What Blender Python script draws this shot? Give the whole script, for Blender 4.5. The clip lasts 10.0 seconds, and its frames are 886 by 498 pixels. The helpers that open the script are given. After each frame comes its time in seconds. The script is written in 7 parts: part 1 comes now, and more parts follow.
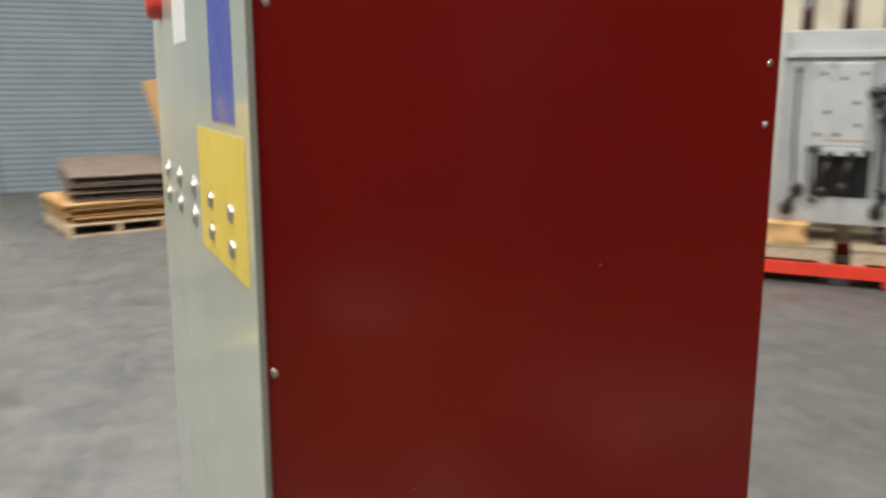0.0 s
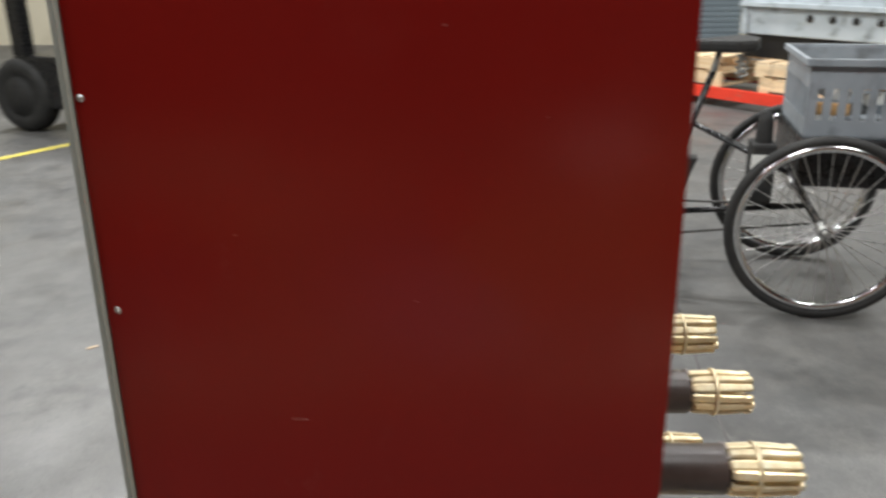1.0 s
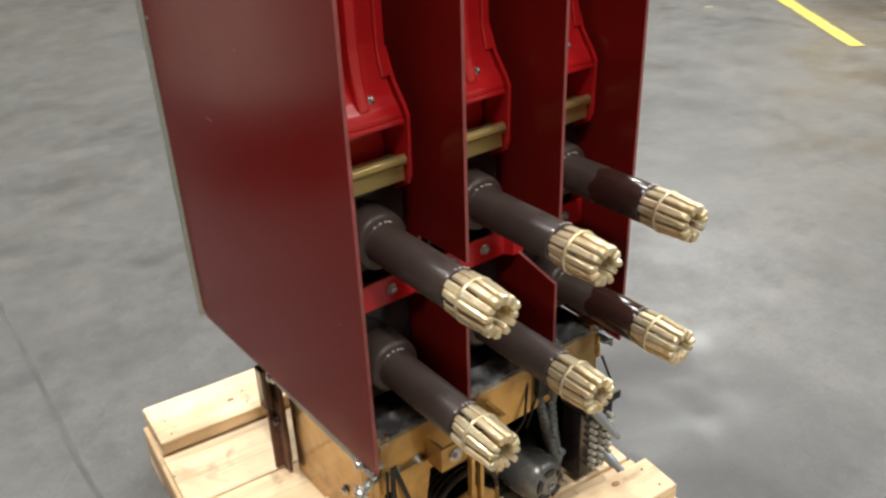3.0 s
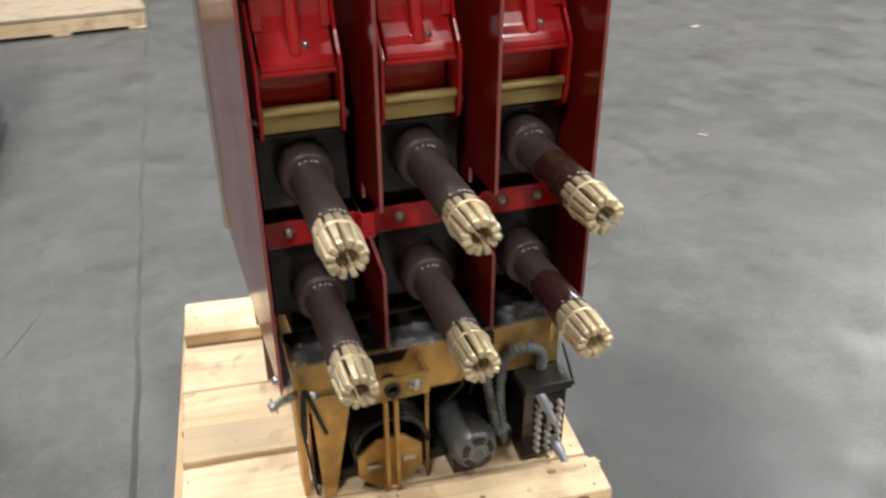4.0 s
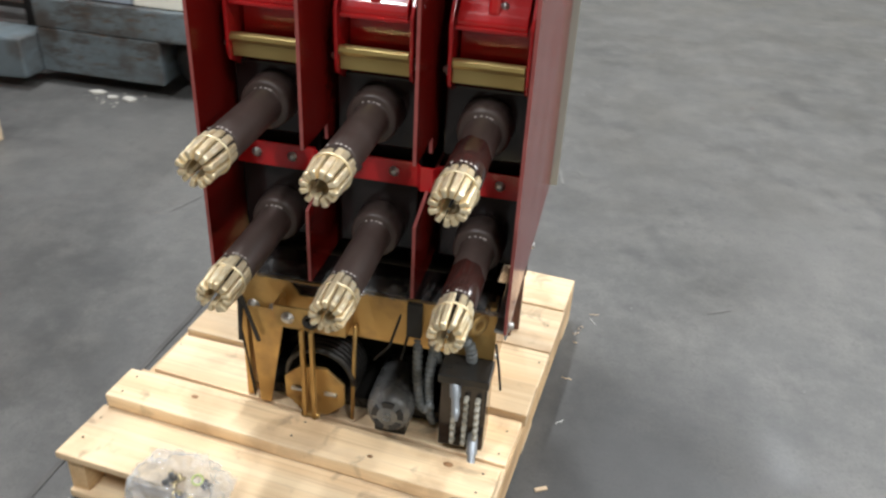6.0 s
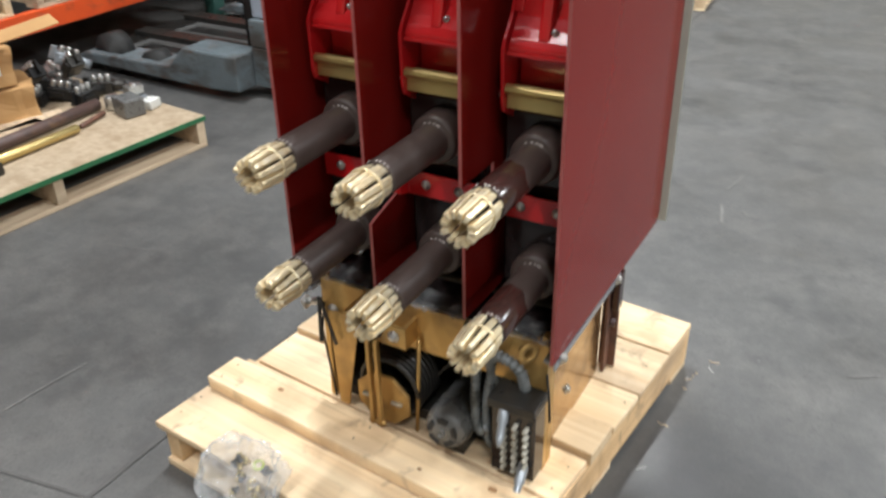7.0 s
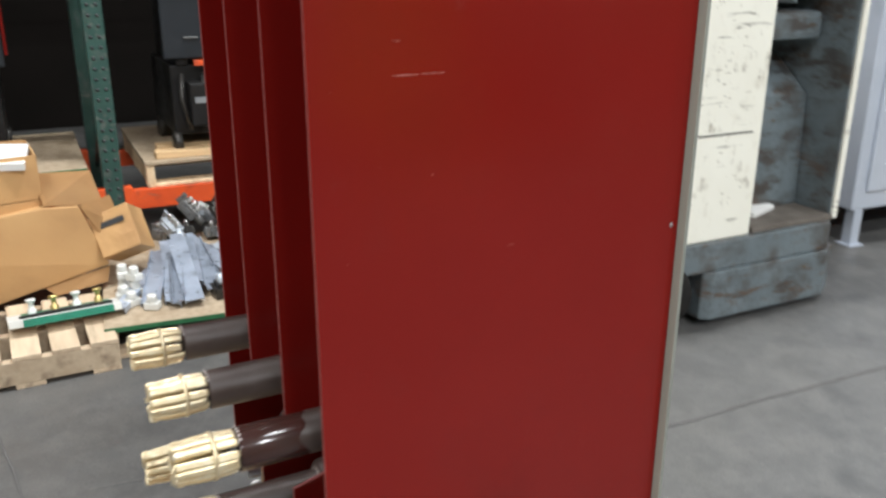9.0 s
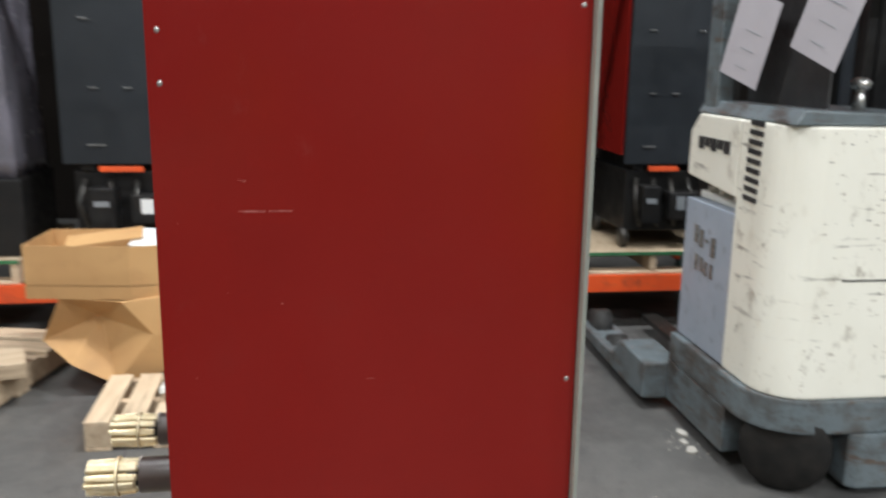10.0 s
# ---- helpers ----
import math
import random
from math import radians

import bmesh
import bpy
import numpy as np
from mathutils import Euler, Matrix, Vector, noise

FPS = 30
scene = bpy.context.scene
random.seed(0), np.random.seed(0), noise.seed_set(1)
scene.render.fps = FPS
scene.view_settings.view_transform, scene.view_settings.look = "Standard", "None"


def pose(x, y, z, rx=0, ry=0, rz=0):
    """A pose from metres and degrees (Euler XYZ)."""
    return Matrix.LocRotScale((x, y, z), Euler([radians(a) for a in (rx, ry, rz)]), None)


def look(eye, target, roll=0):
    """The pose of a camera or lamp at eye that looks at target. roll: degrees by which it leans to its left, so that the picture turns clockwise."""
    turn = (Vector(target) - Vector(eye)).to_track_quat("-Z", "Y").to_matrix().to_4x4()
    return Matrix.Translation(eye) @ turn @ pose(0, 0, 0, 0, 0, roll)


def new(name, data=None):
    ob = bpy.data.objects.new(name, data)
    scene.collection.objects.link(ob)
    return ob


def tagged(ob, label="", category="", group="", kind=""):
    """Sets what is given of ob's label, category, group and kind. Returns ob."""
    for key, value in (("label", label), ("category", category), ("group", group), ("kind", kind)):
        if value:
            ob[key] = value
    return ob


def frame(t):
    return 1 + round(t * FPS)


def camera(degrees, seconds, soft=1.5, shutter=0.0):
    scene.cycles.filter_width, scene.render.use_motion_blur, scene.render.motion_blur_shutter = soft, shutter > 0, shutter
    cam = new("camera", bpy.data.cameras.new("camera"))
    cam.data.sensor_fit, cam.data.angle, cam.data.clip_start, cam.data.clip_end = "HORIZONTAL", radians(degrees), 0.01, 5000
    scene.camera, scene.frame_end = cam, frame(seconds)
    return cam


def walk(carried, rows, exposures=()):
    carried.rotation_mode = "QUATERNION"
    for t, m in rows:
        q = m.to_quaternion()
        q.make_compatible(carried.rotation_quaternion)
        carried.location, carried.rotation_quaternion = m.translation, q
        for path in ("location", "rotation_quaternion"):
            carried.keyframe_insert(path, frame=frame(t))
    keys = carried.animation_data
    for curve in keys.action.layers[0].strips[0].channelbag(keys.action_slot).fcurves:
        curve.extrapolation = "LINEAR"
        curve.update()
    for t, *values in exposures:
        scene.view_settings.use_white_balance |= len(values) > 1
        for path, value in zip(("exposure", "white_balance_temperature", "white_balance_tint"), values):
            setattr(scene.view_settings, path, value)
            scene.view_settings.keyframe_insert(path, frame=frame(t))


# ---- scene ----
cam = camera(55.0, 10.0, soft=2.4, shutter=0.5)

PATH = [
    (0, (-1.066, 0.948, 1.553), (0.734, 0.164, 1.169), 0.0),
    (0.1, (-1.069, 0.883, 1.526), (0.767, 0.193, 1.136), 0.9),
    (0.2, (-1.061, 0.815, 1.489), (0.788, 0.172, 1.080), 1.6),
    (0.3, (-1.061, 0.763, 1.496), (0.790, 0.202, 0.989), 2.4),
    (0.4, (-1.069, 0.711, 1.478), (0.805, 0.248, 0.956), 1.9),
    (0.5, (-1.086, 0.668, 1.491), (0.800, 0.300, 0.894), 1.7),
    (0.7, (-1.079, 0.583, 1.499), (0.783, 0.427, 0.786), 0.6),
    (1, (-1.151, 0.391, 1.434), (0.728, 0.500, 0.758), -0.8),
    (1.5, (-1.192, 0.035, 1.452), (0.563, 0.539, 0.635), -0.6),
    (2, (-1.052, -0.248, 1.428), (0.551, 0.493, 0.488), 2.6),
    (2.5, (-0.935, -0.526, 1.420), (0.383, 0.645, 0.476), -0.9),
    (4, (-0.377, -1.009, 1.396), (0.142, 0.645, 0.398), -0.1),
    (4.5, (-0.121, -1.192, 1.398), (0.048, 0.539, 0.410), -0.3),
    (5, (0.039, -1.206, 1.401), (-0.003, 0.547, 0.441), -0.8),
    (5.5, (0.214, -1.082, 1.387), (0.063, 0.628, 0.360), 1.7),
    (6.8, (0.704, -1.033, 1.414), (-0.092, 0.492, 0.393), 0.1),
    (7, (0.746, -0.950, 1.403), (-0.143, 0.533, 0.397), -1.3),
    (7.4, (0.829, -0.739, 1.414), (-0.202, 0.662, 0.427), -0.2),
    (7.5, (0.844, -0.706, 1.424), (-0.222, 0.670, 0.440), -0.2),
    (8, (0.996, -0.549, 1.427), (-0.322, 0.634, 0.499), -1.7),
    (8.5, (1.236, -0.337, 1.498), (-0.313, 0.620, 0.672), -1.8),
    (9, (1.294, -0.108, 1.476), (-0.402, 0.725, 0.823), 0.2),
    (9.5, (1.349, 0.146, 1.528), (-0.475, 0.752, 0.974), 2.3),
    (10, (1.482, 0.447, 1.540), (-0.454, 0.703, 1.109), 0.9),
]
walk(cam, [(t, look(eye, target, roll)) for t, eye, target, roll in PATH], exposures=[(0.0, 0.15, 6800, 10), (0.5, -0.04, 7200, 10), (1.0, 0.05, 6500, 10), (1.5, 0.18, 6700, 10), (2.0, 0.10, 6900, 10), (2.7, 0.15, 6800, 10), (4.0, 0.03, 6500, 10), (7.0, 0.13, 6300, 10), (8.5, 0.07, 6300, 10), (9.25, 0.14, 6300, 10), (10.0, 0.04, 6300, 10)])

# ---------- world, lamps, exposure ----------
world = bpy.data.worlds.new("world")
scene.world = world
world.use_nodes = True
world.node_tree.nodes["Background"].inputs[0].default_value = (0.8, 0.85, 0.9, 1)
world.node_tree.nodes["Background"].inputs[1].default_value = 0.05

CEILING = 6.6
LAMPS = [(-1.5, -2.6), (-1.5, 1.6), (-1.5, 6.0), (2.6, -3.4), (2.6, 1.2), (2.6, 5.8), (7.2, -4.0), (7.2, 0.4), (7.2, 5.0)]
LAMP_POWER = [215, 305, 245, 160, 140, 215, 210, 425, 540]
LAMP_COLOUR = (0.97, 0.985, 0.985)

# ---------- materials ----------


def mat(name, c1, c2=None, scale=6.0, rough=0.5, rvar=0.1, metal=0.0, bump=0.1, bscale=80.0, coat=0.0, stain=None, stain_scale=3.0,
        stain_amount=0.5, stretch=(1, 1, 1), per_object=0.0, transmission=0.0, emit=None, spec=0.5):
    m = bpy.data.materials.new(name)
    m.use_nodes = True
    nt = m.node_tree
    nt.nodes.clear()
    out = nt.nodes.new("ShaderNodeOutputMaterial")
    b = nt.nodes.new("ShaderNodeBsdfPrincipled")
    nt.links.new(b.outputs[0], out.inputs[0])
    tc = nt.nodes.new("ShaderNodeTexCoord")
    mp = nt.nodes.new("ShaderNodeMapping")
    mp.inputs["Scale"].default_value = stretch
    info = nt.nodes.new("ShaderNodeObjectInfo")
    add = nt.nodes.new("ShaderNodeVectorMath")
    add.operation = "MULTIPLY_ADD"
    nt.links.new(info.outputs["Random"], add.inputs[0])
    add.inputs[1].default_value = (7.3, 5.1, 9.7)
    nt.links.new(tc.outputs["Object"], add.inputs[2])
    nt.links.new(add.outputs[0], mp.inputs["Vector"])
    c2 = c2 or tuple(v * 0.8 for v in c1)

    def tex(s, detail=5.0):
        n = nt.nodes.new("ShaderNodeTexNoise")
        n.inputs["Scale"].default_value = s
        n.inputs["Detail"].default_value = detail
        nt.links.new(mp.outputs[0], n.inputs["Vector"])
        return n.outputs["Fac"]

    def ramp(fac, lo, hi):
        r = nt.nodes.new("ShaderNodeMapRange")
        r.inputs["From Min"].default_value, r.inputs["From Max"].default_value = lo, hi
        nt.links.new(fac, r.inputs["Value"])
        return r.outputs[0]

    def mix(fac, a, bb):
        x = nt.nodes.new("ShaderNodeMix")
        x.data_type = "RGBA"
        nt.links.new(fac, x.inputs["Factor"])
        for sock, v in ((x.inputs["A"], a), (x.inputs["B"], bb)):
            if isinstance(v, tuple):
                sock.default_value = (*v, 1)
            else:
                nt.links.new(v, sock)
        return x.outputs["Result"]

    n1 = tex(scale)
    col = mix(ramp(n1, 0.3, 0.7), c1, c2)
    if stain:
        col = mix(ramp(tex(stain_scale, 8.0), 0.62 - 0.25 * stain_amount, 0.85 - 0.25 * stain_amount), col, stain)
    if per_object:
        hv = nt.nodes.new("ShaderNodeHueSaturation")
        r = nt.nodes.new("ShaderNodeMapRange")
        r.inputs["To Min"].default_value, r.inputs["To Max"].default_value = 1 - per_object, 1 + per_object
        nt.links.new(info.outputs["Random"], r.inputs["Value"])
        nt.links.new(r.outputs[0], hv.inputs["Value"])
        nt.links.new(col, hv.inputs["Color"])
        col = hv.outputs[0]
    nt.links.new(col, b.inputs["Base Color"])
    rr = nt.nodes.new("ShaderNodeMapRange")
    rr.inputs["From Min"].default_value, rr.inputs["From Max"].default_value = 0.3, 0.7
    rr.inputs["To Min"].default_value, rr.inputs["To Max"].default_value = max(0.03, rough - rvar), min(1, rough + rvar)
    nt.links.new(tex(scale * 2.7, 6.0), rr.inputs["Value"])
    nt.links.new(rr.outputs[0], b.inputs["Roughness"])
    b.inputs["Metallic"].default_value = metal
    b.inputs["Specular IOR Level"].default_value = spec
    b.inputs["Coat Weight"].default_value = coat
    b.inputs["Coat Roughness"].default_value = 0.08
    b.inputs["Transmission Weight"].default_value = transmission
    if emit:
        b.inputs["Emission Color"].default_value = (*emit[:3], 1)
        b.inputs["Emission Strength"].default_value = emit[3]
    if bump:
        bp = nt.nodes.new("ShaderNodeBump")
        bp.inputs["Strength"].default_value = bump
        bp.inputs["Distance"].default_value = 0.004
        nt.links.new(tex(bscale, 6.0), bp.inputs["Height"])
        nt.links.new(bp.outputs[0], b.inputs["Normal"])
    return m


def wood_mat(name, light, dark, stain, along, vary):
    """Sawn softwood: growth bands along one axis, fine fibres, stains and dirt."""
    m = mat(name, light, dark, 2.2, 0.62, 0.1, bump=0.22, bscale=40, stretch=(0.5, 14, 14) if along == "x" else (14, 0.5, 14), per_object=vary)
    nt = m.node_tree
    b = next(n for n in nt.nodes if n.type == "BSDF_PRINCIPLED")
    src = b.inputs["Base Color"].links[0].from_socket
    tc = next(n for n in nt.nodes if n.type == "TEX_COORD")
    info = next(n for n in nt.nodes if n.type == "OBJECT_INFO")
    add = nt.nodes.new("ShaderNodeVectorMath")
    add.operation = "MULTIPLY_ADD"
    nt.links.new(info.outputs["Random"], add.inputs[0])
    add.inputs[1].default_value = (3.1, 8.7, 4.9)
    nt.links.new(tc.outputs["Object"], add.inputs[2])

    def layer(col, scale, detail, stretch, lo, hi, amount, colour):
        mp = nt.nodes.new("ShaderNodeMapping")
        mp.inputs["Scale"].default_value = stretch
        nt.links.new(add.outputs[0], mp.inputs[0])
        n = nt.nodes.new("ShaderNodeTexNoise")
        n.inputs["Scale"].default_value, n.inputs["Detail"].default_value, n.inputs["Distortion"].default_value = scale, detail, 0.6
        nt.links.new(mp.outputs[0], n.inputs["Vector"])
        r = nt.nodes.new("ShaderNodeMapRange")
        for k, v in (("From Min", lo), ("From Max", hi), ("To Min", 0.0), ("To Max", amount)):
            r.inputs[k].default_value = v
        nt.links.new(n.outputs["Fac"], r.inputs["Value"])
        x = nt.nodes.new("ShaderNodeMix")
        x.data_type = "RGBA"
        nt.links.new(r.outputs[0], x.inputs["Factor"])
        nt.links.new(col, x.inputs["A"])
        x.inputs["B"].default_value = (*colour, 1)
        return x.outputs["Result"]

    fibre = (0.35, 26, 26) if along == "x" else (26, 0.35, 26)
    band = (0.25, 7, 7) if along == "x" else (7, 0.25, 7)
    col = layer(src, 3.0, 6, band, 0.52, 0.62, 0.55, dark)
    col = layer(col, 6.0, 5, fibre, 0.50, 0.70, 0.5, stain)
    col = layer(col, 5.5, 8, (1, 1, 1), 0.54, 0.68, 0.6, tuple(v * 0.95 for v in stain))
    col = layer(col, 2.4, 6, (1, 1, 1), 0.5, 0.68, 0.5, (0.45, 0.34, 0.235))
    col = layer(col, 14.0, 8, (1, 1, 1), 0.60, 0.70, 0.5, (0.22, 0.15, 0.10))
    nt.links.new(col, b.inputs["Base Color"])
    return m


RED_PANEL = mat("red_fibre_panel", (0.182, 0.0092, 0.0066), (0.160, 0.0075, 0.0056), 2.2, 0.19, 0.04, bump=0.32, bscale=3.0, stain=(0.172, 0.0105, 0.0080), stain_scale=9, stain_amount=0.2, spec=0.26)
PANEL_EDGE = mat("sawn_panel_edge", (0.36, 0.10, 0.09), (0.28, 0.06, 0.055), 30, 0.6)
RED_CAST = mat("red_epoxy_casting", (0.50, 0.012, 0.014), (0.42, 0.010, 0.012), 8, 0.18, 0.05, bump=0.04, bscale=60, coat=0.3)
PALE = mat("pale_green_grey_enamel", (0.48, 0.51, 0.44), (0.43, 0.46, 0.40), 4, 0.13, 0.03, bump=0.25, bscale=4, stain=(0.42, 0.44, 0.37), stain_scale=9, stain_amount=0.2)
PLATE_EDGE = mat("bare_grey_plate_edge", (0.25, 0.26, 0.23), (0.19, 0.20, 0.175), 12, 0.4)
RUST = mat("rusty_brown_steel", (0.17, 0.075, 0.045), (0.10, 0.05, 0.035), 25, 0.55, 0.1, stain=(0.05, 0.03, 0.025), stain_scale=18, stain_amount=0.4)
BAKELITE = mat("dark_brown_insulator", (0.062, 0.043, 0.037), (0.050, 0.034, 0.029), 14, 0.38, 0.07, bump=0.03, bscale=200, spec=0.50, stain=(0.074, 0.056, 0.050), stain_scale=18, stain_amount=0.3)
VARNISH = mat("dark_red_varnish", (0.042, 0.015, 0.012), (0.034, 0.018, 0.015), 22, 0.18, 0.04, bump=0.04, bscale=60, coat=0.25)
BLACK_GLOSS = mat("black_glossy_moulding", (0.022, 0.015, 0.014), (0.015, 0.011, 0.011), 6, 0.14, 0.05, bump=0.05, bscale=30, spec=0.45)
GOLD_TIN = mat("silvered_brass_finger", (0.90, 0.78, 0.53), (0.78, 0.63, 0.38), 60, 0.42, 0.12, metal=0.62, bump=0.10, bscale=140, stain=(0.94, 0.87, 0.68), stain_scale=50, stain_amount=0.4, per_object=0.16)
BRASS = mat("brass_bar", (0.60, 0.47, 0.20), (0.52, 0.40, 0.16), 18, 0.36, 0.08, metal=0.85, bump=0.05, bscale=120, stretch=(0.2, 1, 1))
ZINC_GOLD = mat("yellow_zinc_plate", (0.60, 0.385, 0.135), (0.50, 0.305, 0.10), 9, 0.38, 0.10, metal=0.6, bump=0.06, bscale=70, stain=(0.30, 0.185, 0.075), stain_scale=14, stain_amount=0.5)
SIDE_GOLD = mat("polished_yellow_zinc", (0.50, 0.33, 0.14), (0.40, 0.25, 0.10), 7, 0.20, 0.06, metal=0.9, bump=0.08, bscale=12, stain=(0.22, 0.14, 0.07), stain_scale=16, stain_amount=0.5)
STEEL = mat("zinc_plated_steel", (0.60, 0.60, 0.58), (0.50, 0.50, 0.48), 25, 0.32, 0.1, metal=0.9, bump=0.05)
DARK_STEEL = mat("dark_oily_steel", (0.05, 0.045, 0.04), (0.03, 0.03, 0.028), 15, 0.35, 0.1, metal=0.5)
MOTOR_GREY = mat("grey_motor_paint", (0.19, 0.19, 0.185), (0.13, 0.13, 0.127), 12, 0.30, 0.08, metal=0.3)
RUBBER = mat("black_rubber", (0.016, 0.016, 0.016), (0.028, 0.027, 0.025), 12, 0.65, 0.1, bump=0.2, bscale=60, spec=0.3)
CONDUIT = mat("grey_corrugated_hose", (0.18, 0.19, 0.19), (0.12, 0.13, 0.13), 30, 0.45)
WHITE_PLASTIC = mat("white_plastic", (0.74, 0.74, 0.70), (0.64, 0.64, 0.60), 14, 0.4)
PINE = wood_mat("fresh_pine", (0.90, 0.72, 0.48), (0.76, 0.54, 0.31), (0.48, 0.31, 0.17), "x", 0.14)
PINE_LONG = wood_mat("fresh_pine_lengthwise", (0.76, 0.545, 0.305), (0.58, 0.37, 0.18), (0.38, 0.225, 0.11), "y", 0.16)
OLD_WOOD = mat("weathered_pallet_wood", (0.62, 0.49, 0.34), (0.48, 0.36, 0.24), 6, 0.7, 0.1, bump=0.25, bscale=60, stretch=(4, 0.5, 4), stain=(0.25, 0.18, 0.12), stain_scale=5, stain_amount=0.35, per_object=0.15)
OSB = mat("particle_board", (0.46, 0.36, 0.25), (0.34, 0.26, 0.17), 40, 0.7, 0.1, bump=0.2, bscale=120, stain=(0.28, 0.2, 0.12), stain_scale=9, stain_amount=0.4)
GREEN_PAINT = mat("green_edge_paint", (0.03, 0.16, 0.06), (0.02, 0.11, 0.045), 20, 0.6)
CARD = mat("brown_cardboard", (0.55, 0.325, 0.135), (0.47, 0.265, 0.108), 3, 0.75, 0.06, bump=0.10, bscale=60, stain=(0.40, 0.22, 0.09), stain_scale=5, stain_amount=0.3, per_object=0.08)
CARD_DARK = mat("dark_stained_cardboard", (0.11, 0.085, 0.07), (0.17, 0.12, 0.09), 5, 0.8)
PAPER = mat("white_paper", (0.78, 0.78, 0.76), (0.72, 0.72, 0.70), 6, 0.7)
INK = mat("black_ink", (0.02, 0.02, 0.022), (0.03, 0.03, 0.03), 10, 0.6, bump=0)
ORANGE = mat("orange_rack_paint", (0.75, 0.10, 0.02), (0.62, 0.075, 0.018), 8, 0.42, 0.1, stain=(0.30, 0.06, 0.03), stain_scale=12, stain_amount=0.3)
RED_RACK = mat("bright_red_rack_paint", (0.80, 0.055, 0.025), (0.68, 0.04, 0.02), 6, 0.4, 0.1, stain=(0.4, 0.05, 0.03), stain_scale=12, stain_amount=0.2)
GREEN_RACK = mat("dark_green_rack_paint", (0.025, 0.075, 0.06), (0.018, 0.055, 0.045), 12, 0.45, 0.1, stain=(0.10, 0.11, 0.10), stain_scale=20, stain_amount=0.3)
TRUCK_WHITE = mat("cream_white_truck_paint", (0.87, 0.855, 0.76), (0.82, 0.80, 0.70), 4, 0.38, 0.08, bump=0.05, bscale=18, stain=(0.62, 0.57, 0.47), stain_scale=9, stain_amount=0.1, stretch=(1, 1, 0.7))
TRUCK_GREY = mat("blue_grey_truck_paint", (0.155, 0.188, 0.203), (0.115, 0.142, 0.155), 5, 0.42, 0.1, bump=0.08, bscale=30, stain=(0.062, 0.048, 0.038), stain_scale=7, stain_amount=0.42)
TRUCK_PLATE = mat("light_blue_grey_plate", (0.36, 0.41, 0.49), (0.32, 0.37, 0.44), 6, 0.45, stain=(0.2, 0.22, 0.25), stain_scale=20, stain_amount=0.2)
DARK_CAB = mat("dark_slate_cabinet", (0.017, 0.0205, 0.025), (0.012, 0.0145, 0.0175), 4, 0.42, 0.08, spec=0.35)
BLACK_IRON = mat("black_machine_iron", (0.007, 0.007, 0.0075), (0.015, 0.014, 0.013), 7, 0.45, 0.15, bump=0.15, spec=0.3)
GREY_METAL = mat("galvanised_grey_metal", (0.42, 0.45, 0.48), (0.32, 0.35, 0.38), 9, 0.38, 0.1, metal=0.6, bump=0.06)
GREY_CAB = mat("light_blue_grey_cabinet", (0.46, 0.50, 0.57), (0.42, 0.46, 0.53), 3, 0.4, 0.08, stain=(0.36, 0.4, 0.45), stain_scale=6, stain_amount=0.2)
MACHINE_GREY = mat("pale_grey_machine_paint", (0.50, 0.55, 0.58), (0.40, 0.45, 0.48), 5, 0.45, stain=(0.14, 0.15, 0.15), stain_scale=9, stain_amount=0.3)
MACHINE_WHITE = mat("dirty_white_machine_paint", (0.47, 0.48, 0.475), (0.40, 0.41, 0.41), 5, 0.5, stain=(0.2, 0.18, 0.16), stain_scale=6, stain_amount=0.15)
YELLOW = mat("forklift_yellow", (0.93, 0.60, 0.022), (0.88, 0.55, 0.022), 3, 0.35, 0.08, bump=0.03, stain=(0.62, 0.38, 0.05), stain_scale=8, stain_amount=0.15)
YELLOW_LINE = mat("worn_yellow_floor_paint", (0.62, 0.52, 0.07), (0.52, 0.43, 0.08), 12, 0.6, stain=(0.30, 0.28, 0.18), stain_scale=18, stain_amount=0.35)
CHROME = mat("chrome_rim", (0.70, 0.70, 0.70), (0.62, 0.62, 0.62), 20, 0.16, 0.05, metal=1.0, bump=0)
BLACK_PAINT = mat("black_cycle_paint", (0.008, 0.008, 0.009), (0.014, 0.014, 0.014), 12, 0.28, spec=0.35)
CRATE_GREY = mat("grey_crate_plastic", (0.27, 0.295, 0.32), (0.22, 0.245, 0.265), 8, 0.5, stain=(0.12, 0.125, 0.13), stain_scale=10, stain_amount=0.3)
BLUE = mat("blue_tarpaulin", (0.03, 0.12, 0.62), (0.025, 0.09, 0.50), 8, 0.35)
CREAM = mat("cream_painted_block", (0.62, 0.57, 0.44), (0.56, 0.51, 0.39), 2, 0.6, stain=(0.42, 0.37, 0.28), stain_scale=1.5, stain_amount=0.3)
DOOR_GREY = mat("blue_grey_roller_slat", (0.185, 0.225, 0.25), (0.16, 0.195, 0.22), 2, 0.5, 0.08, spec=0.3)
CEIL_MAT = mat("dark_roof_deck", (0.30, 0.30, 0.29), (0.24, 0.24, 0.235), 2, 0.8)
# near-black brown: the gloom behind the rack is put into the wall colour
DARK_WALL = mat("gloom_dark_wall", (0.012, 0.010, 0.009), (0.009, 0.008, 0.007), 1.5, 0.9, spec=0.0)
PAPER_GREY = mat("greyish_printed_paper", (0.52, 0.50, 0.54), (0.46, 0.44, 0.48), 6, 0.6)
LABEL_BLUE = mat("blue_label", (0.05, 0.08, 0.42), (0.06, 0.10, 0.46), 9, 0.3)
LABEL_YELLOW = mat("yellow_label", (0.78, 0.60, 0.12), (0.72, 0.55, 0.10), 9, 0.35)
LABEL_RED = mat("red_button", (0.65, 0.06, 0.05), (0.6, 0.05, 0.04), 9, 0.3)
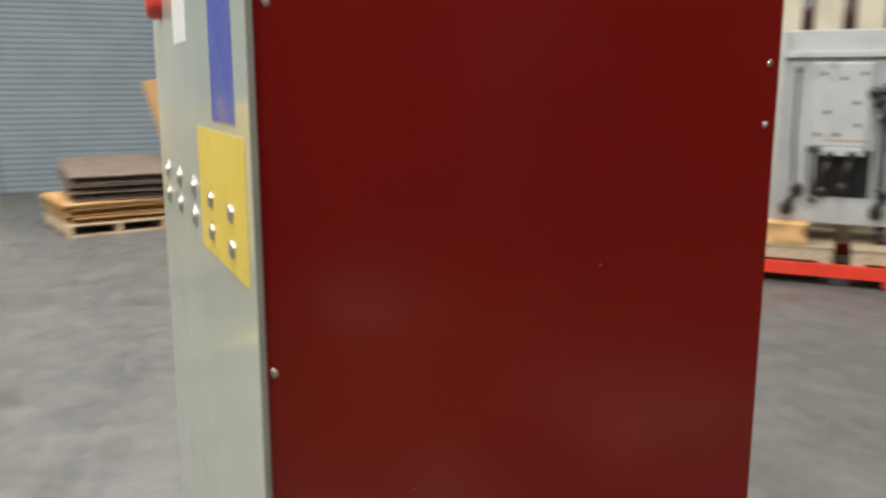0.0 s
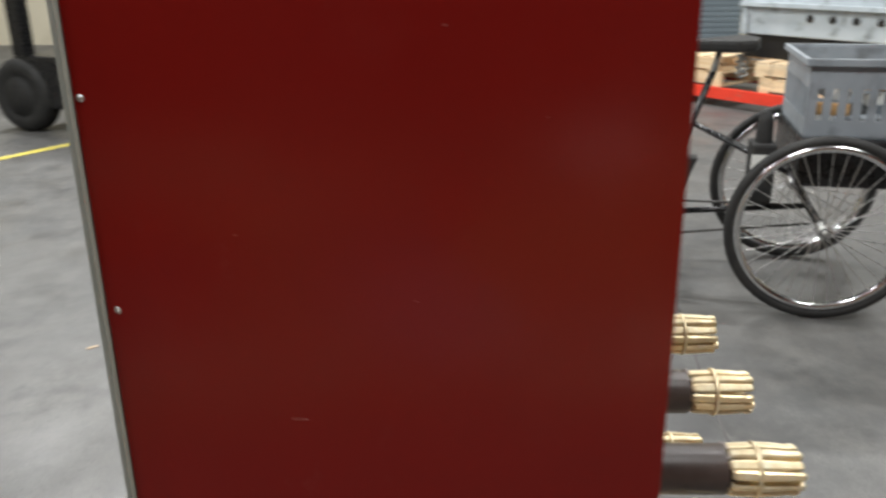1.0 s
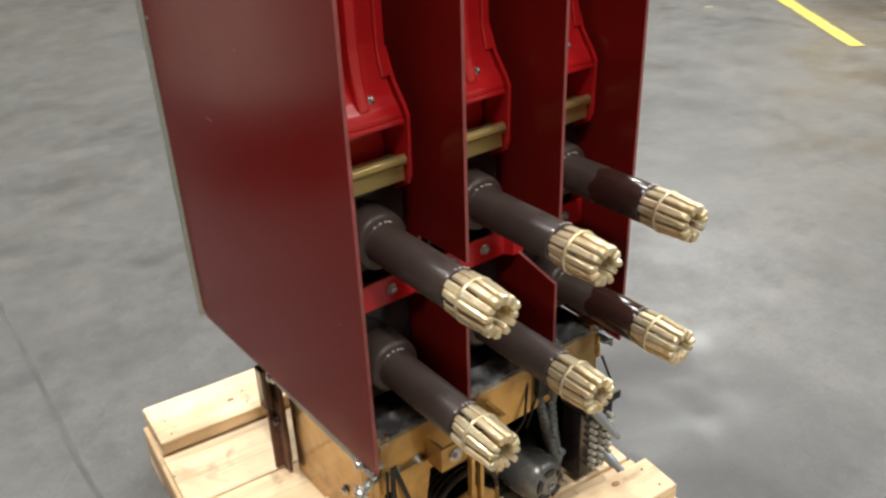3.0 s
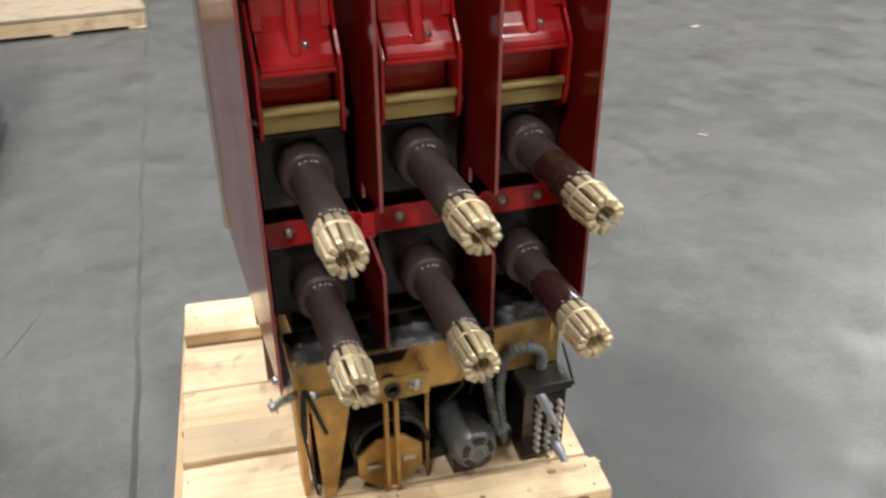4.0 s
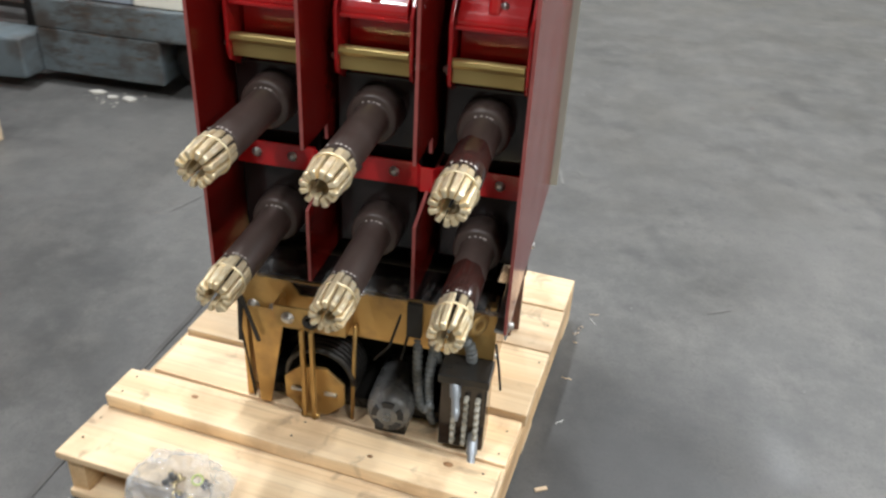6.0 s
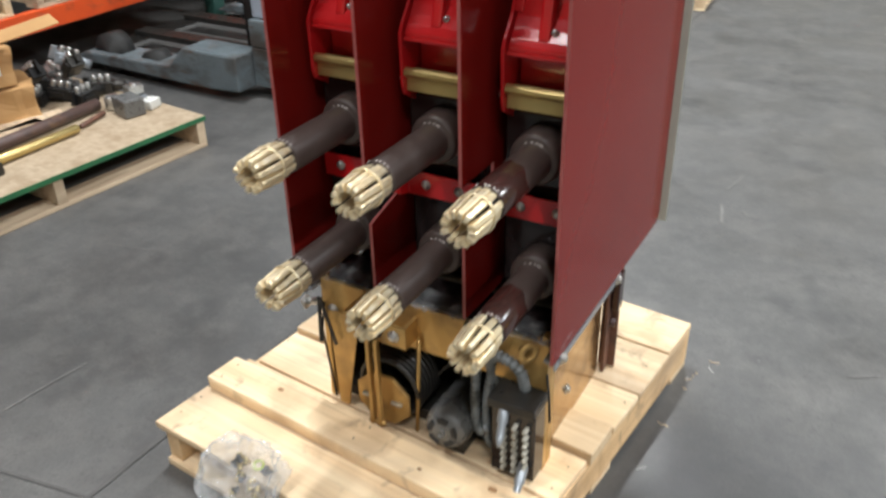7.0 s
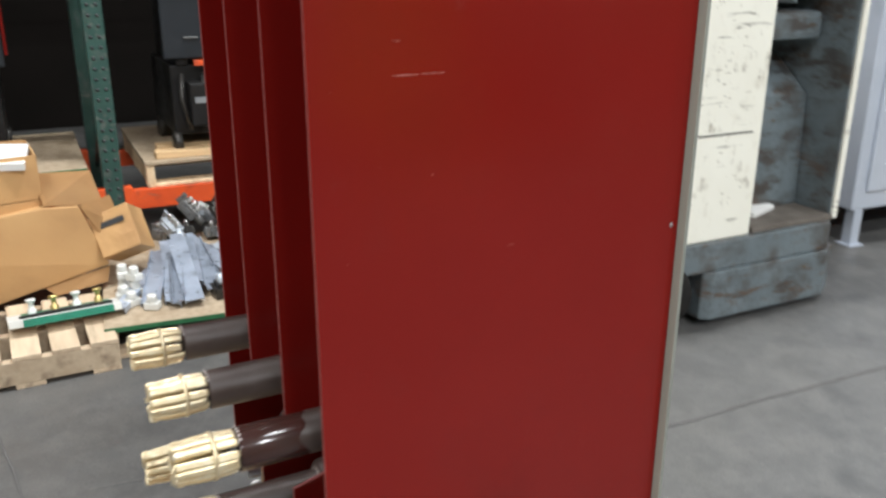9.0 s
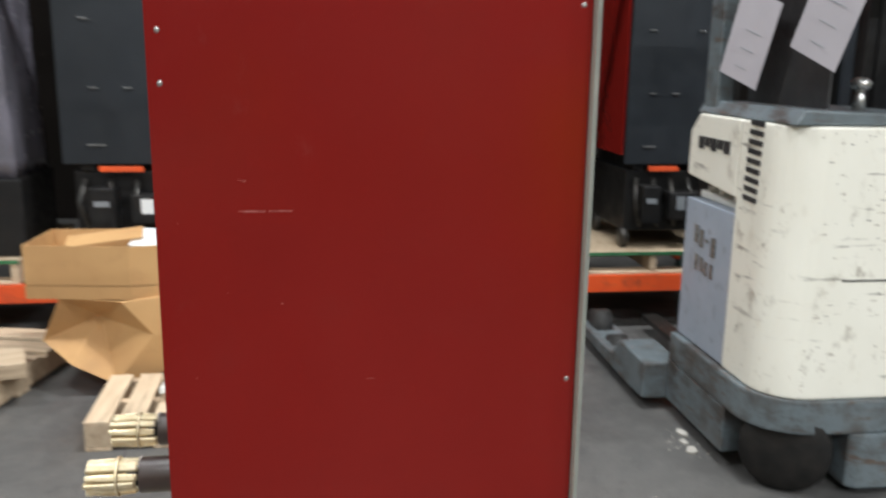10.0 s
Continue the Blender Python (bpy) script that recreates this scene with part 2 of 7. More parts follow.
FLUO_ORANGE = mat("fluorescent_orange_tag", (0.9, 0.16, 0.04), (0.85, 0.14, 0.035), 9, 0.5)
GREEN_TAG = mat("bright_green_tag", (0.12, 0.65, 0.12), (0.10, 0.55, 0.10), 9, 0.5)
PCB = mat("green_circuit_board", (0.03, 0.22, 0.14), (0.025, 0.17, 0.11), 30, 0.35)
LAMP_WHITE = mat("white_lamp_housing", (0.8, 0.8, 0.78), None, 5, 0.5, bump=0)


def wear(m, layers):
    """Adds scraped or smeared marks to a paint: (scale, stretch, from, to, amount, colour, cluster scale)."""
    nt = m.node_tree
    b = next(n for n in nt.nodes if n.type == "BSDF_PRINCIPLED")
    tc = next(n for n in nt.nodes if n.type == "TEX_COORD")
    col = b.inputs["Base Color"].links[0].from_socket

    def fac(scale, stretch, lo, hi, detail):
        mp = nt.nodes.new("ShaderNodeMapping")
        mp.inputs["Scale"].default_value = stretch
        nt.links.new(tc.outputs["Object"], mp.inputs[0])
        n = nt.nodes.new("ShaderNodeTexNoise")
        n.inputs["Scale"].default_value, n.inputs["Detail"].default_value, n.inputs["Roughness"].default_value = scale, detail, 0.7
        nt.links.new(mp.outputs[0], n.inputs["Vector"])
        r = nt.nodes.new("ShaderNodeMapRange")
        r.inputs["From Min"].default_value, r.inputs["From Max"].default_value = lo, hi
        nt.links.new(n.outputs["Fac"], r.inputs["Value"])
        return r.outputs[0]

    for scale, stretch, lo, hi, amount, colour, cluster, lo_c, hi_c in layers:
        f = nt.nodes.new("ShaderNodeMath")
        f.operation = "MULTIPLY"
        nt.links.new(fac(scale, stretch, lo, hi, 9.0), f.inputs[0])
        nt.links.new(fac(cluster, (1, 1, 1), lo_c, hi_c, 2.0), f.inputs[1])
        g = nt.nodes.new("ShaderNodeMath")
        g.operation = "MULTIPLY"
        nt.links.new(f.outputs[0], g.inputs[0])
        g.inputs[1].default_value = amount
        x = nt.nodes.new("ShaderNodeMix")
        x.data_type = "RGBA"
        nt.links.new(g.outputs[0], x.inputs["Factor"])
        nt.links.new(col, x.inputs["A"])
        x.inputs["B"].default_value = (*colour, 1)
        col = x.outputs["Result"]
    nt.links.new(col, b.inputs["Base Color"])


wear(TRUCK_WHITE, [(11, (1, 1, 0.8), 0.56, 0.64, 0.75, (0.32, 0.28, 0.22), 4.5, 0.46, 0.60), (9, (0.35, 0.35, 3.5), 0.59, 0.64, 0.85, (0.20, 0.18, 0.15), 3.0, 0.44, 0.56), (30, (1, 1, 1), 0.60, 0.66, 0.7, (0.35, 0.30, 0.24), 2.2, 0.46, 0.60)])
wear(TRUCK_GREY, [(7, (0.6, 0.6, 1.6), 0.48, 0.58, 0.85, (0.050, 0.038, 0.030), 3.0, 0.38, 0.56), (16, (0.4, 0.4, 2.0), 0.55, 0.62, 0.85, (0.10, 0.060, 0.036), 2.6, 0.42, 0.54), (20, (1, 1, 1), 0.60, 0.68, 0.5, (0.28, 0.31, 0.32), 3.4, 0.46, 0.60), (40, (1, 1, 1), 0.50, 0.66, 0.5, (0.06, 0.055, 0.05), 1.5, 0.3, 0.6)])
wear(RED_PANEL, [(24, (1, 1, 0.7), 0.60, 0.72, 0.12, (0.27, 0.085, 0.075), 2.3, 0.50, 0.64), (5, (1, 1, 1), 0.52, 0.70, 0.22, (0.10, 0.006, 0.005), 1.2, 0.35, 0.65)])
wear(GREEN_RACK, [(24, (1, 1, 1), 0.56, 0.62, 0.7, (0.16, 0.15, 0.13), 5.0, 0.44, 0.58)])
wear(ORANGE, [(18, (1, 0.5, 2), 0.58, 0.64, 0.7, (0.22, 0.12, 0.08), 4.0, 0.44, 0.58)])
wear(RED_RACK, [(18, (1, 0.5, 2), 0.58, 0.64, 0.6, (0.30, 0.14, 0.10), 4.0, 0.44, 0.58)])


def film_material(name="clear_plastic_film", share=0.26, wrinkle=34, depth=0.014, milk=0.45, patches=False):
    """Thin crumpled clear film: see-through, with a sharp gloss and a faint milkiness."""
    m = bpy.data.materials.new(name)
    m.use_nodes = True
    nt = m.node_tree
    nt.nodes.clear()
    out = nt.nodes.new("ShaderNodeOutputMaterial")
    clear = nt.nodes.new("ShaderNodeBsdfTransparent")
    clear.inputs[0].default_value = (0.97, 0.98, 0.98, 1)
    b = nt.nodes.new("ShaderNodeBsdfPrincipled")
    b.inputs["Base Color"].default_value = (milk, milk, milk, 1)
    b.inputs["Roughness"].default_value = 0.06
    b.inputs["Specular IOR Level"].default_value = 1.0
    b.inputs["IOR"].default_value = 1.8
    tc = nt.nodes.new("ShaderNodeTexCoord")
    n = nt.nodes.new("ShaderNodeTexNoise")
    n.inputs["Scale"].default_value, n.inputs["Detail"].default_value = wrinkle, 3
    nt.links.new(tc.outputs["Object"], n.inputs["Vector"])
    bp = nt.nodes.new("ShaderNodeBump")
    bp.inputs["Strength"].default_value, bp.inputs["Distance"].default_value = 0.9, depth
    nt.links.new(n.outputs["Fac"], bp.inputs["Height"])
    nt.links.new(bp.outputs[0], b.inputs["Normal"])
    mx = nt.nodes.new("ShaderNodeMixShader")
    mx.inputs[0].default_value = share
    if patches:
        folds = nt.nodes.new("ShaderNodeTexNoise")
        folds.inputs["Scale"].default_value, folds.inputs["Detail"].default_value = 28, 4
        nt.links.new(tc.outputs["Object"], folds.inputs["Vector"])
        r = nt.nodes.new("ShaderNodeMapRange")
        r.inputs["From Min"].default_value, r.inputs["From Max"].default_value = 0.46, 0.62
        r.inputs["To Min"].default_value, r.inputs["To Max"].default_value = 0.08, share
        nt.links.new(folds.outputs["Fac"], r.inputs["Value"])
        nt.links.new(r.outputs[0], mx.inputs[0])
    nt.links.new(clear.outputs[0], mx.inputs[1])
    nt.links.new(b.outputs[0], mx.inputs[2])
    nt.links.new(mx.outputs[0], out.inputs[0])
    return m


CLEAR = film_material()
BAG_FILM = film_material("thin_bag_film", 0.26, 30, 0.05, 0.85)
LEDGE_FILM = film_material("crumpled_ledge_film", 0.40, 60, 0.02, 0.60, patches=True)


def floor_material():
    m = bpy.data.materials.new("sealed_concrete")
    m.use_nodes = True
    nt = m.node_tree
    b = nt.nodes["Principled BSDF"]
    tc = nt.nodes.new("ShaderNodeTexCoord")

    def noise_tex(s, d=6.0, rough=0.6, stretch=None):
        n = nt.nodes.new("ShaderNodeTexNoise")
        n.inputs["Scale"].default_value, n.inputs["Detail"].default_value, n.inputs["Roughness"].default_value = s, d, rough
        if stretch:
            mp = nt.nodes.new("ShaderNodeMapping")
            mp.inputs["Scale"].default_value = stretch
            mp.inputs["Rotation"].default_value = (0, 0, 0.4)
            nt.links.new(tc.outputs["Object"], mp.inputs[0])
            nt.links.new(mp.outputs[0], n.inputs["Vector"])
        else:
            nt.links.new(tc.outputs["Object"], n.inputs["Vector"])
        return n.outputs["Fac"]

    def rng(v, a, bb, c=0.0, d=1.0):
        r = nt.nodes.new("ShaderNodeMapRange")
        for k, x in (("From Min", a), ("From Max", bb), ("To Min", c), ("To Max", d)):
            r.inputs[k].default_value = x
        nt.links.new(v, r.inputs["Value"])
        return r.outputs[0]

    def mix(f, a, bb):
        x = nt.nodes.new("ShaderNodeMix")
        x.data_type = "RGBA"
        nt.links.new(f, x.inputs["Factor"])
        for sock, v in ((x.inputs["A"], a), (x.inputs["B"], bb)):
            if isinstance(v, tuple):
                sock.default_value = (*v, 1)
            else:
                nt.links.new(v, sock)
        return x.outputs["Result"]

    col = mix(rng(noise_tex(0.9), 0.35, 0.65), (0.110, 0.107, 0.101), (0.074, 0.074, 0.072))
    col = mix(rng(noise_tex(5.0, 8), 0.48, 0.70, 0, 0.6), col, (0.150, 0.144, 0.133))
    col = mix(rng(noise_tex(13.0, 9, 0.75), 0.45, 0.64, 0, 0.6), col, (0.132, 0.128, 0.121))
    col = mix(rng(noise_tex(2.4, 9, 0.72), 0.54, 0.70, 0, 0.85), col, (0.046, 0.046, 0.046))
    col = mix(rng(noise_tex(1.1, 9, 0.72), 0.57, 0.66, 0, 0.5), col, (0.052, 0.052, 0.053))
    col = mix(rng(noise_tex(30, 8, 0.8), 0.53, 0.66, 0, 0.6), col, (0.060, 0.059, 0.058))
    col = mix(rng(noise_tex(120, 5, 0.7), 0.45, 0.65, 0, 0.5), col, (0.070, 0.068, 0.066))
    col = mix(rng(noise_tex(7, 7, 0.65, (5, 0.8, 1)), 0.70, 0.76, 0, 0.15), col, (0.17, 0.166, 0.158))
    col = mix(rng(noise_tex(38, 3, 0.5), 0.74, 0.78, 0, 0.55), col, (0.24, 0.235, 0.225))
    # shade beside the pallet, painted into the floor colour with a ragged rim
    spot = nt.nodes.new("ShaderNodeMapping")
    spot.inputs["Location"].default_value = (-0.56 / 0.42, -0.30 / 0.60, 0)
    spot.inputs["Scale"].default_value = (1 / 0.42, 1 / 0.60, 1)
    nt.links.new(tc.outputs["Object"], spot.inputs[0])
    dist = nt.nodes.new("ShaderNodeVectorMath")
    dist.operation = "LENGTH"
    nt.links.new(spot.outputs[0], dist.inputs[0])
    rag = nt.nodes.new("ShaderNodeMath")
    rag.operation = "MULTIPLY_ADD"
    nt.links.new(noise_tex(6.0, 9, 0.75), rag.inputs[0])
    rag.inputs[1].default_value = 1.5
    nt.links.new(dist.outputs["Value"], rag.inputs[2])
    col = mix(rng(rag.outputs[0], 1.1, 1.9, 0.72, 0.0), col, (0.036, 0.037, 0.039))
    nt.links.new(col, b.inputs["Base Color"])
    nt.links.new(rng(noise_tex(3.0, 6), 0.3, 0.7, 0.30, 0.62), b.inputs["Roughness"])
    bp = nt.nodes.new("ShaderNodeBump")
    bp.inputs["Strength"].default_value, bp.inputs["Distance"].default_value = 0.12, 0.003
    nt.links.new(noise_tex(60, 6), bp.inputs["Height"])
    nt.links.new(bp.outputs[0], b.inputs["Normal"])
    return m


CONCRETE = floor_material()

# ---------- building blocks ----------


def bm_new():
    return bmesh.new()


def box(bm, x0, x1, y0, y1, z0, z1, bev=0.0, m=None, mi=0):
    r = bmesh.ops.create_cube(bm, size=1)
    vs = r["verts"]
    for v in vs:
        v.co = Vector((x0 + (v.co.x + 0.5) * (x1 - x0), y0 + (v.co.y + 0.5) * (y1 - y0), z0 + (v.co.z + 0.5) * (z1 - z0)))
    if bev:
        edges = {e for v in vs for e in v.link_edges}
        res = bmesh.ops.bevel(bm, geom=list(edges), offset=bev, segments=2, profile=0.6, affect="EDGES")
        vs = list({v for f in res["faces"] for v in f.verts} | {v for v in vs if v.is_valid})
    if m is not None:
        bmesh.ops.transform(bm, matrix=m, verts=vs)
    if mi:
        for f in {f for v in vs for f in v.link_faces}:
            f.material_index = mi
    return vs


def tube(bm, pts, r, seg=10, cap=True):
    """A round bar along points; r is a number or one for each point."""
    pts = [Vector(p) for p in pts]
    rad = r if isinstance(r, (list, tuple)) else [r] * len(pts)
    rings = []
    up = None
    for i, p in enumerate(pts):
        d = (pts[min(i + 1, len(pts) - 1)] - pts[max(i - 1, 0)]).normalized()
        if up is None:
            up = Vector((0, 0, 1)) if abs(d.z) < 0.9 else Vector((1, 0, 0))
        side = d.cross(up)
        if side.length < 1e-4:
            side = d.cross(Vector((1, 0, 0)))
        side.normalize()
        up = side.cross(d).normalized()
        rings.append([bm.verts.new(p + rad[i] * (math.cos(a) * side + math.sin(a) * up)) for a in (2 * math.pi * k / seg for k in range(seg))])
    for a, b in zip(rings, rings[1:]):
        for k in range(seg):
            f = bm.faces.new((a[k], a[(k + 1) % seg], b[(k + 1) % seg], b[k]))
            f.smooth = True
    if cap:
        bm.faces.new(rings[0][::-1])
        bm.faces.new(rings[-1])
    return rings


def lathe(bm, profile, m, seg=24, closed=False):
    """Turns (radius, height) points round z and lays them by m."""
    rings = []
    for r, h in profile:
        if r < 1e-5:
            rings.append([bm.verts.new(m @ Vector((0, 0, h)))])
        else:
            rings.append([bm.verts.new(m @ Vector((r * math.cos(2 * math.pi * k / seg), r * math.sin(2 * math.pi * k / seg), h))) for k in range(seg)])
    pairs = list(zip(rings, rings[1:])) + ([(rings[-1], rings[0])] if closed else [])
    for a, b in pairs:
        for k in range(seg):
            q = [a[k % len(a)], a[(k + 1) % len(a)], b[(k + 1) % len(b)], b[k % len(b)]]
            q = [v for i, v in enumerate(q) if v not in q[:i]]
            if len(q) > 2:
                bm.faces.new(q).smooth = True


def prism(bm, poly, axis, a, b, bev=0.0):
    """A flat polygon (two coordinates a point) pulled along an axis from a to b."""
    def at(p, t):
        return {"x": Vector((t, p[0], p[1])), "y": Vector((p[0], t, p[1])), "z": Vector((p[0], p[1], t))}[axis]
    v0 = [bm.verts.new(at(p, a)) for p in poly]
    v1 = [bm.verts.new(at(p, b)) for p in poly]
    fs = [bm.faces.new(v0[::-1]), bm.faces.new(v1)]
    n = len(poly)
    for k in range(n):
        fs.append(bm.faces.new((v0[k], v0[(k + 1) % n], v1[(k + 1) % n], v1[k])))
    bmesh.ops.recalc_face_normals(bm, faces=fs)
    if bev:
        bmesh.ops.bevel(bm, geom=list({e for f in fs for e in f.edges}), offset=bev, segments=2, profile=0.6, affect="EDGES")
    return v0 + v1


def mesh_of(name, bm, *mats):
    bmesh.ops.recalc_face_normals(bm, faces=bm.faces)
    me = bpy.data.meshes.new(name)
    bm.to_mesh(me)
    bm.free()
    for m in mats:
        me.materials.append(m)
    return me


def part(name, bm, material, parent, label="", at=None):
    """One mesh object under a thing or a part."""
    data = bm if isinstance(bm, bpy.types.Mesh) else mesh_of(name, bm, *(material if isinstance(material, (list, tuple)) else (material,)))
    ob = new(name, data)
    ob.parent = parent
    if at is not None:
        ob.matrix_basis = at
    if label:
        tagged(ob, label=label)
    return ob


def thing(name, label, category, m=None, group="", kind=""):
    ob = new(name)
    ob.empty_display_size = 0.1
    if m is not None:
        ob.matrix_basis = m
    return tagged(ob, label, category, group, kind)


def solid(name, bm, material, label, category, kind="", group="", m=None):
    ob = new(name, mesh_of(name, bm, *(material if isinstance(material, (list, tuple)) else (material,))))
    if m is not None:
        ob.matrix_basis = m
    return tagged(ob, label, category, group, kind)


def seg_m(p, q):
    """A frame at p whose z points to q."""
    d = Vector(q) - Vector(p)
    return Matrix.Translation(p) @ d.to_track_quat("Z", "Y").to_matrix().to_4x4()


def bolt(bm, p, d, r=0.006, h=0.005):
    """A hexagonal bolt head with its washer at p, facing d."""
    m = seg_m(p, Vector(p) + Vector(d))
    lathe(bm, [(0, 0), (r * 1.6, 0), (r * 1.6, h * 0.3), (0, h * 0.3)], m, 14)
    lathe(bm, [(r, h * 0.3), (r, h), (r * 0.8, h * 1.15), (0, h * 1.15)], m, 6)


BOLTS = {}


def bolts(parent, places, d, r=0.006, h=0.005, material=None, name="bolt"):
    """Bolt heads, each a part of its own on one shared mesh."""
    material = material or STEEL
    key = (r, h, material.name)
    if key not in BOLTS:
        b = bm_new()
        bolt(b, (0, 0, 0), (0, 0, 1), r, h)
        BOLTS[key] = mesh_of(name, b, material)
    for p in places:
        part(name, BOLTS[key], None, parent, at=seg_m(p, Vector(p) + Vector(d)))


# ---------- the building ----------
X0, X1, Y0, Y1 = -7.0, 12.3, -9.0, 13.0
b = bm_new()
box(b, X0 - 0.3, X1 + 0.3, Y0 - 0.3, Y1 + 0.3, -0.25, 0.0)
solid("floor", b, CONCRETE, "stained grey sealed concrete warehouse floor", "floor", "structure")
b = bm_new()
box(b, X0 - 0.3, X1 + 0.3, Y0 - 0.3, Y1 + 0.3, CEILING, CEILING + 0.2)
solid("ceiling", b, CEIL_MAT, "grey roof deck over the warehouse", "ceiling", "structure")
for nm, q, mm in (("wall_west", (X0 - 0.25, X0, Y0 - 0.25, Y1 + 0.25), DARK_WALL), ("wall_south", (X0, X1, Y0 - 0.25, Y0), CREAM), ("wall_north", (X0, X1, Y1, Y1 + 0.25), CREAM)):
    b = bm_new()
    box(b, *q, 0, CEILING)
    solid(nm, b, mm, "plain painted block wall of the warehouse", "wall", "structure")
# East wall with two roller doors
b = bm_new()
DOORS = ((-3.4, 1.95), (2.55, 6.0))
ys = [Y0 - 0.25, DOORS[0][0], DOORS[0][1], DOORS[1][0], DOORS[1][1], Y1 + 0.25]
for a, c in ((ys[0], ys[1]), (ys[2], ys[3]), (ys[4], ys[5])):
    box(b, X1, X1 + 0.25, a, c, 0, CEILING)
for a, c in DOORS:
    box(b, X1, X1 + 0.25, a, c, 4.2, CEILING)
solid("wall_east", b, CREAM, "cream painted wall with two roller doors", "wall", "structure")
for n, (a, c) in enumerate(DOORS):
    root = thing("door_%d" % (n + 1), "closed blue-grey steel roller shutter door", "door", kind="structure")
    z = 0.0
    b = bm_new()
    while z < 4.2:
        prism(b, [(X1 + 0.10, z), (X1 + 0.092, z + 0.008), (X1 + 0.088, z + 0.04), (X1 + 0.092, z + 0.072), (X1 + 0.10, z + 0.08)], "y", a, c)
        z += 0.08
    part("slat", b, DOOR_GREY, root)
for n, y in enumerate((2.25,)):
    post = thing("bollard", "yellow painted steel bollard beside the roller doors", "bollard", pose(X1 - 0.35, y, 0))
    b = bm_new()
    lathe(b, [(0.09, 0), (0.09, 1.15), (0.07, 1.2), (0, 1.22)], Matrix(), 20)
    part("post", b, YELLOW, post)
# Ceiling lamps
for (x, y), p in zip(LAMPS, LAMP_POWER):
    root = thing("ceiling_light", "long white high-bay strip light under the roof", "ceiling light", pose(x, y, CEILING - 0.55), "high-bay strip lights")
    b = bm_new()
    prism(b, [(-0.16, 0.02), (-0.10, 0.09), (0.10, 0.09), (0.16, 0.02), (0.15, 0.02), (0.09, 0.08), (-0.09, 0.08), (-0.15, 0.02)], "y", -0.75, 0.75)
    part("reflector", b, LAMP_WHITE, root)
    for s in (-0.6, 0.6):
        b = bm_new()
        tube(b, [(0, s, 0.08), (0, s, 0.55)], 0.006, 6)
        part("hanger", b, STEEL, root)
    ld = bpy.data.lights.new("strip_lamp", "AREA")
    ld.shape, ld.size, ld.size_y, ld.energy, ld.color = "RECTANGLE", 0.26, 1.45, p, LAMP_COLOUR
    lo = new("strip_lamp", ld)
    lo.parent = root
    lo.location = (0, 0, 0.05)


def groove(p, q, width, name, label, cat, material, z=0.003, wobble=0.0):
    d = Vector((q[0] - p[0], q[1] - p[1], 0))
    n = Vector((-d.y, d.x, 0)).normalized() * width / 2
    b = bm_new()
    steps = max(2, int(d.length / 0.12))
    last = None
    for i in range(steps + 1):
        c = Vector((p[0], p[1], z)) + d * i / steps
        c += n.normalized() * wobble * (noise.noise(c * 1.7) + 0.6 * noise.noise(c * 6.1))
        w = 1 + 0.25 * (noise.noise(c * 5.3))
        row = [b.verts.new(c - n * w), b.verts.new(c + n * w)]
        if last:
            b.faces.new((last[0], row[0], row[1], last[1]))
        last = row
    return solid(name, b, material, label, cat, "structure")


SCRAPE = mat("scraped_concrete", (0.17, 0.165, 0.155), (0.12, 0.117, 0.11), 30, 0.8)
JOINT = mat("dirty_slab_joint", (0.075, 0.072, 0.068), (0.11, 0.105, 0.10), 9, 0.9)
groove((-0.64, -0.5), (-0.46, 9.0), 0.012, "floor_joint", "dark slab joint in the concrete floor", "floor joint", JOINT, 0.003, 0.012)
groove((-0.64, -0.2), (-3.2, -0.62), 0.008, "floor_joint", "dark slab joint in the concrete floor", "floor joint", JOINT, 0.003, 0.012)
groove((0.35, -0.28), (5.5, -0.62), 0.010, "floor_joint", "dark slab joint in the concrete floor", "floor joint", JOINT, 0.003, 0.012)
groove((-1.06, -0.10), (-1.02, 0.13), 0.006, "floor_scratch", "pale scrape in the concrete floor", "scratch", SCRAPE, 0.0025, 0.02)
for px, py, qx, qy, w in ((0.26, 1.72, 0.22, 1.86, 0.012), (0.20, 1.98, 0.23, 2.12, 0.010), (0.33, 1.80, 0.30, 1.84, 0.008), (1.3, 1.35, 1.42, 1.40, 0.006), (-1.5, 0.6, -1.3, 0.66, 0.005), (-0.95, 1.1, -0.88, 1.3, 0.006), (1.1, -0.35, 1.32, -0.30, 0.005), (3.2, 0.4, 3.5, 0.62, 0.01), (4.6, 0.9, 4.9, 1.0, 0.012), (0.75, 1.05, 0.82, 1.08, 0.006)):
    groove((px, py), (qx, qy), w, "floor_scratch", "pale scrape in the concrete floor", "scratch", SCRAPE, 0.0025, 0.02)
groove((3.93, 1.74), (5.28, 3.56), 0.09, "floor_marking", "worn yellow painted line on the floor", "floor marking", YELLOW_LINE, 0.004)
groove((5.28, 3.58), (3.4, 4.80), 0.09, "floor_marking", "worn yellow painted line on the floor", "floor marking", YELLOW_LINE, 0.004)

KNOT = mat("dark_wood_knot", (0.34, 0.18, 0.08), (0.24, 0.12, 0.05), 90, 0.6)
# ---------- the pallet under the breaker ----------
DECK = 0.125


PAL_TURN = Matrix.Translation((-0.107, 0.415, 0)) @ Matrix.Rotation(radians(-4.6), 4, "Z") @ Matrix.Translation((0.1, -0.45, 0))


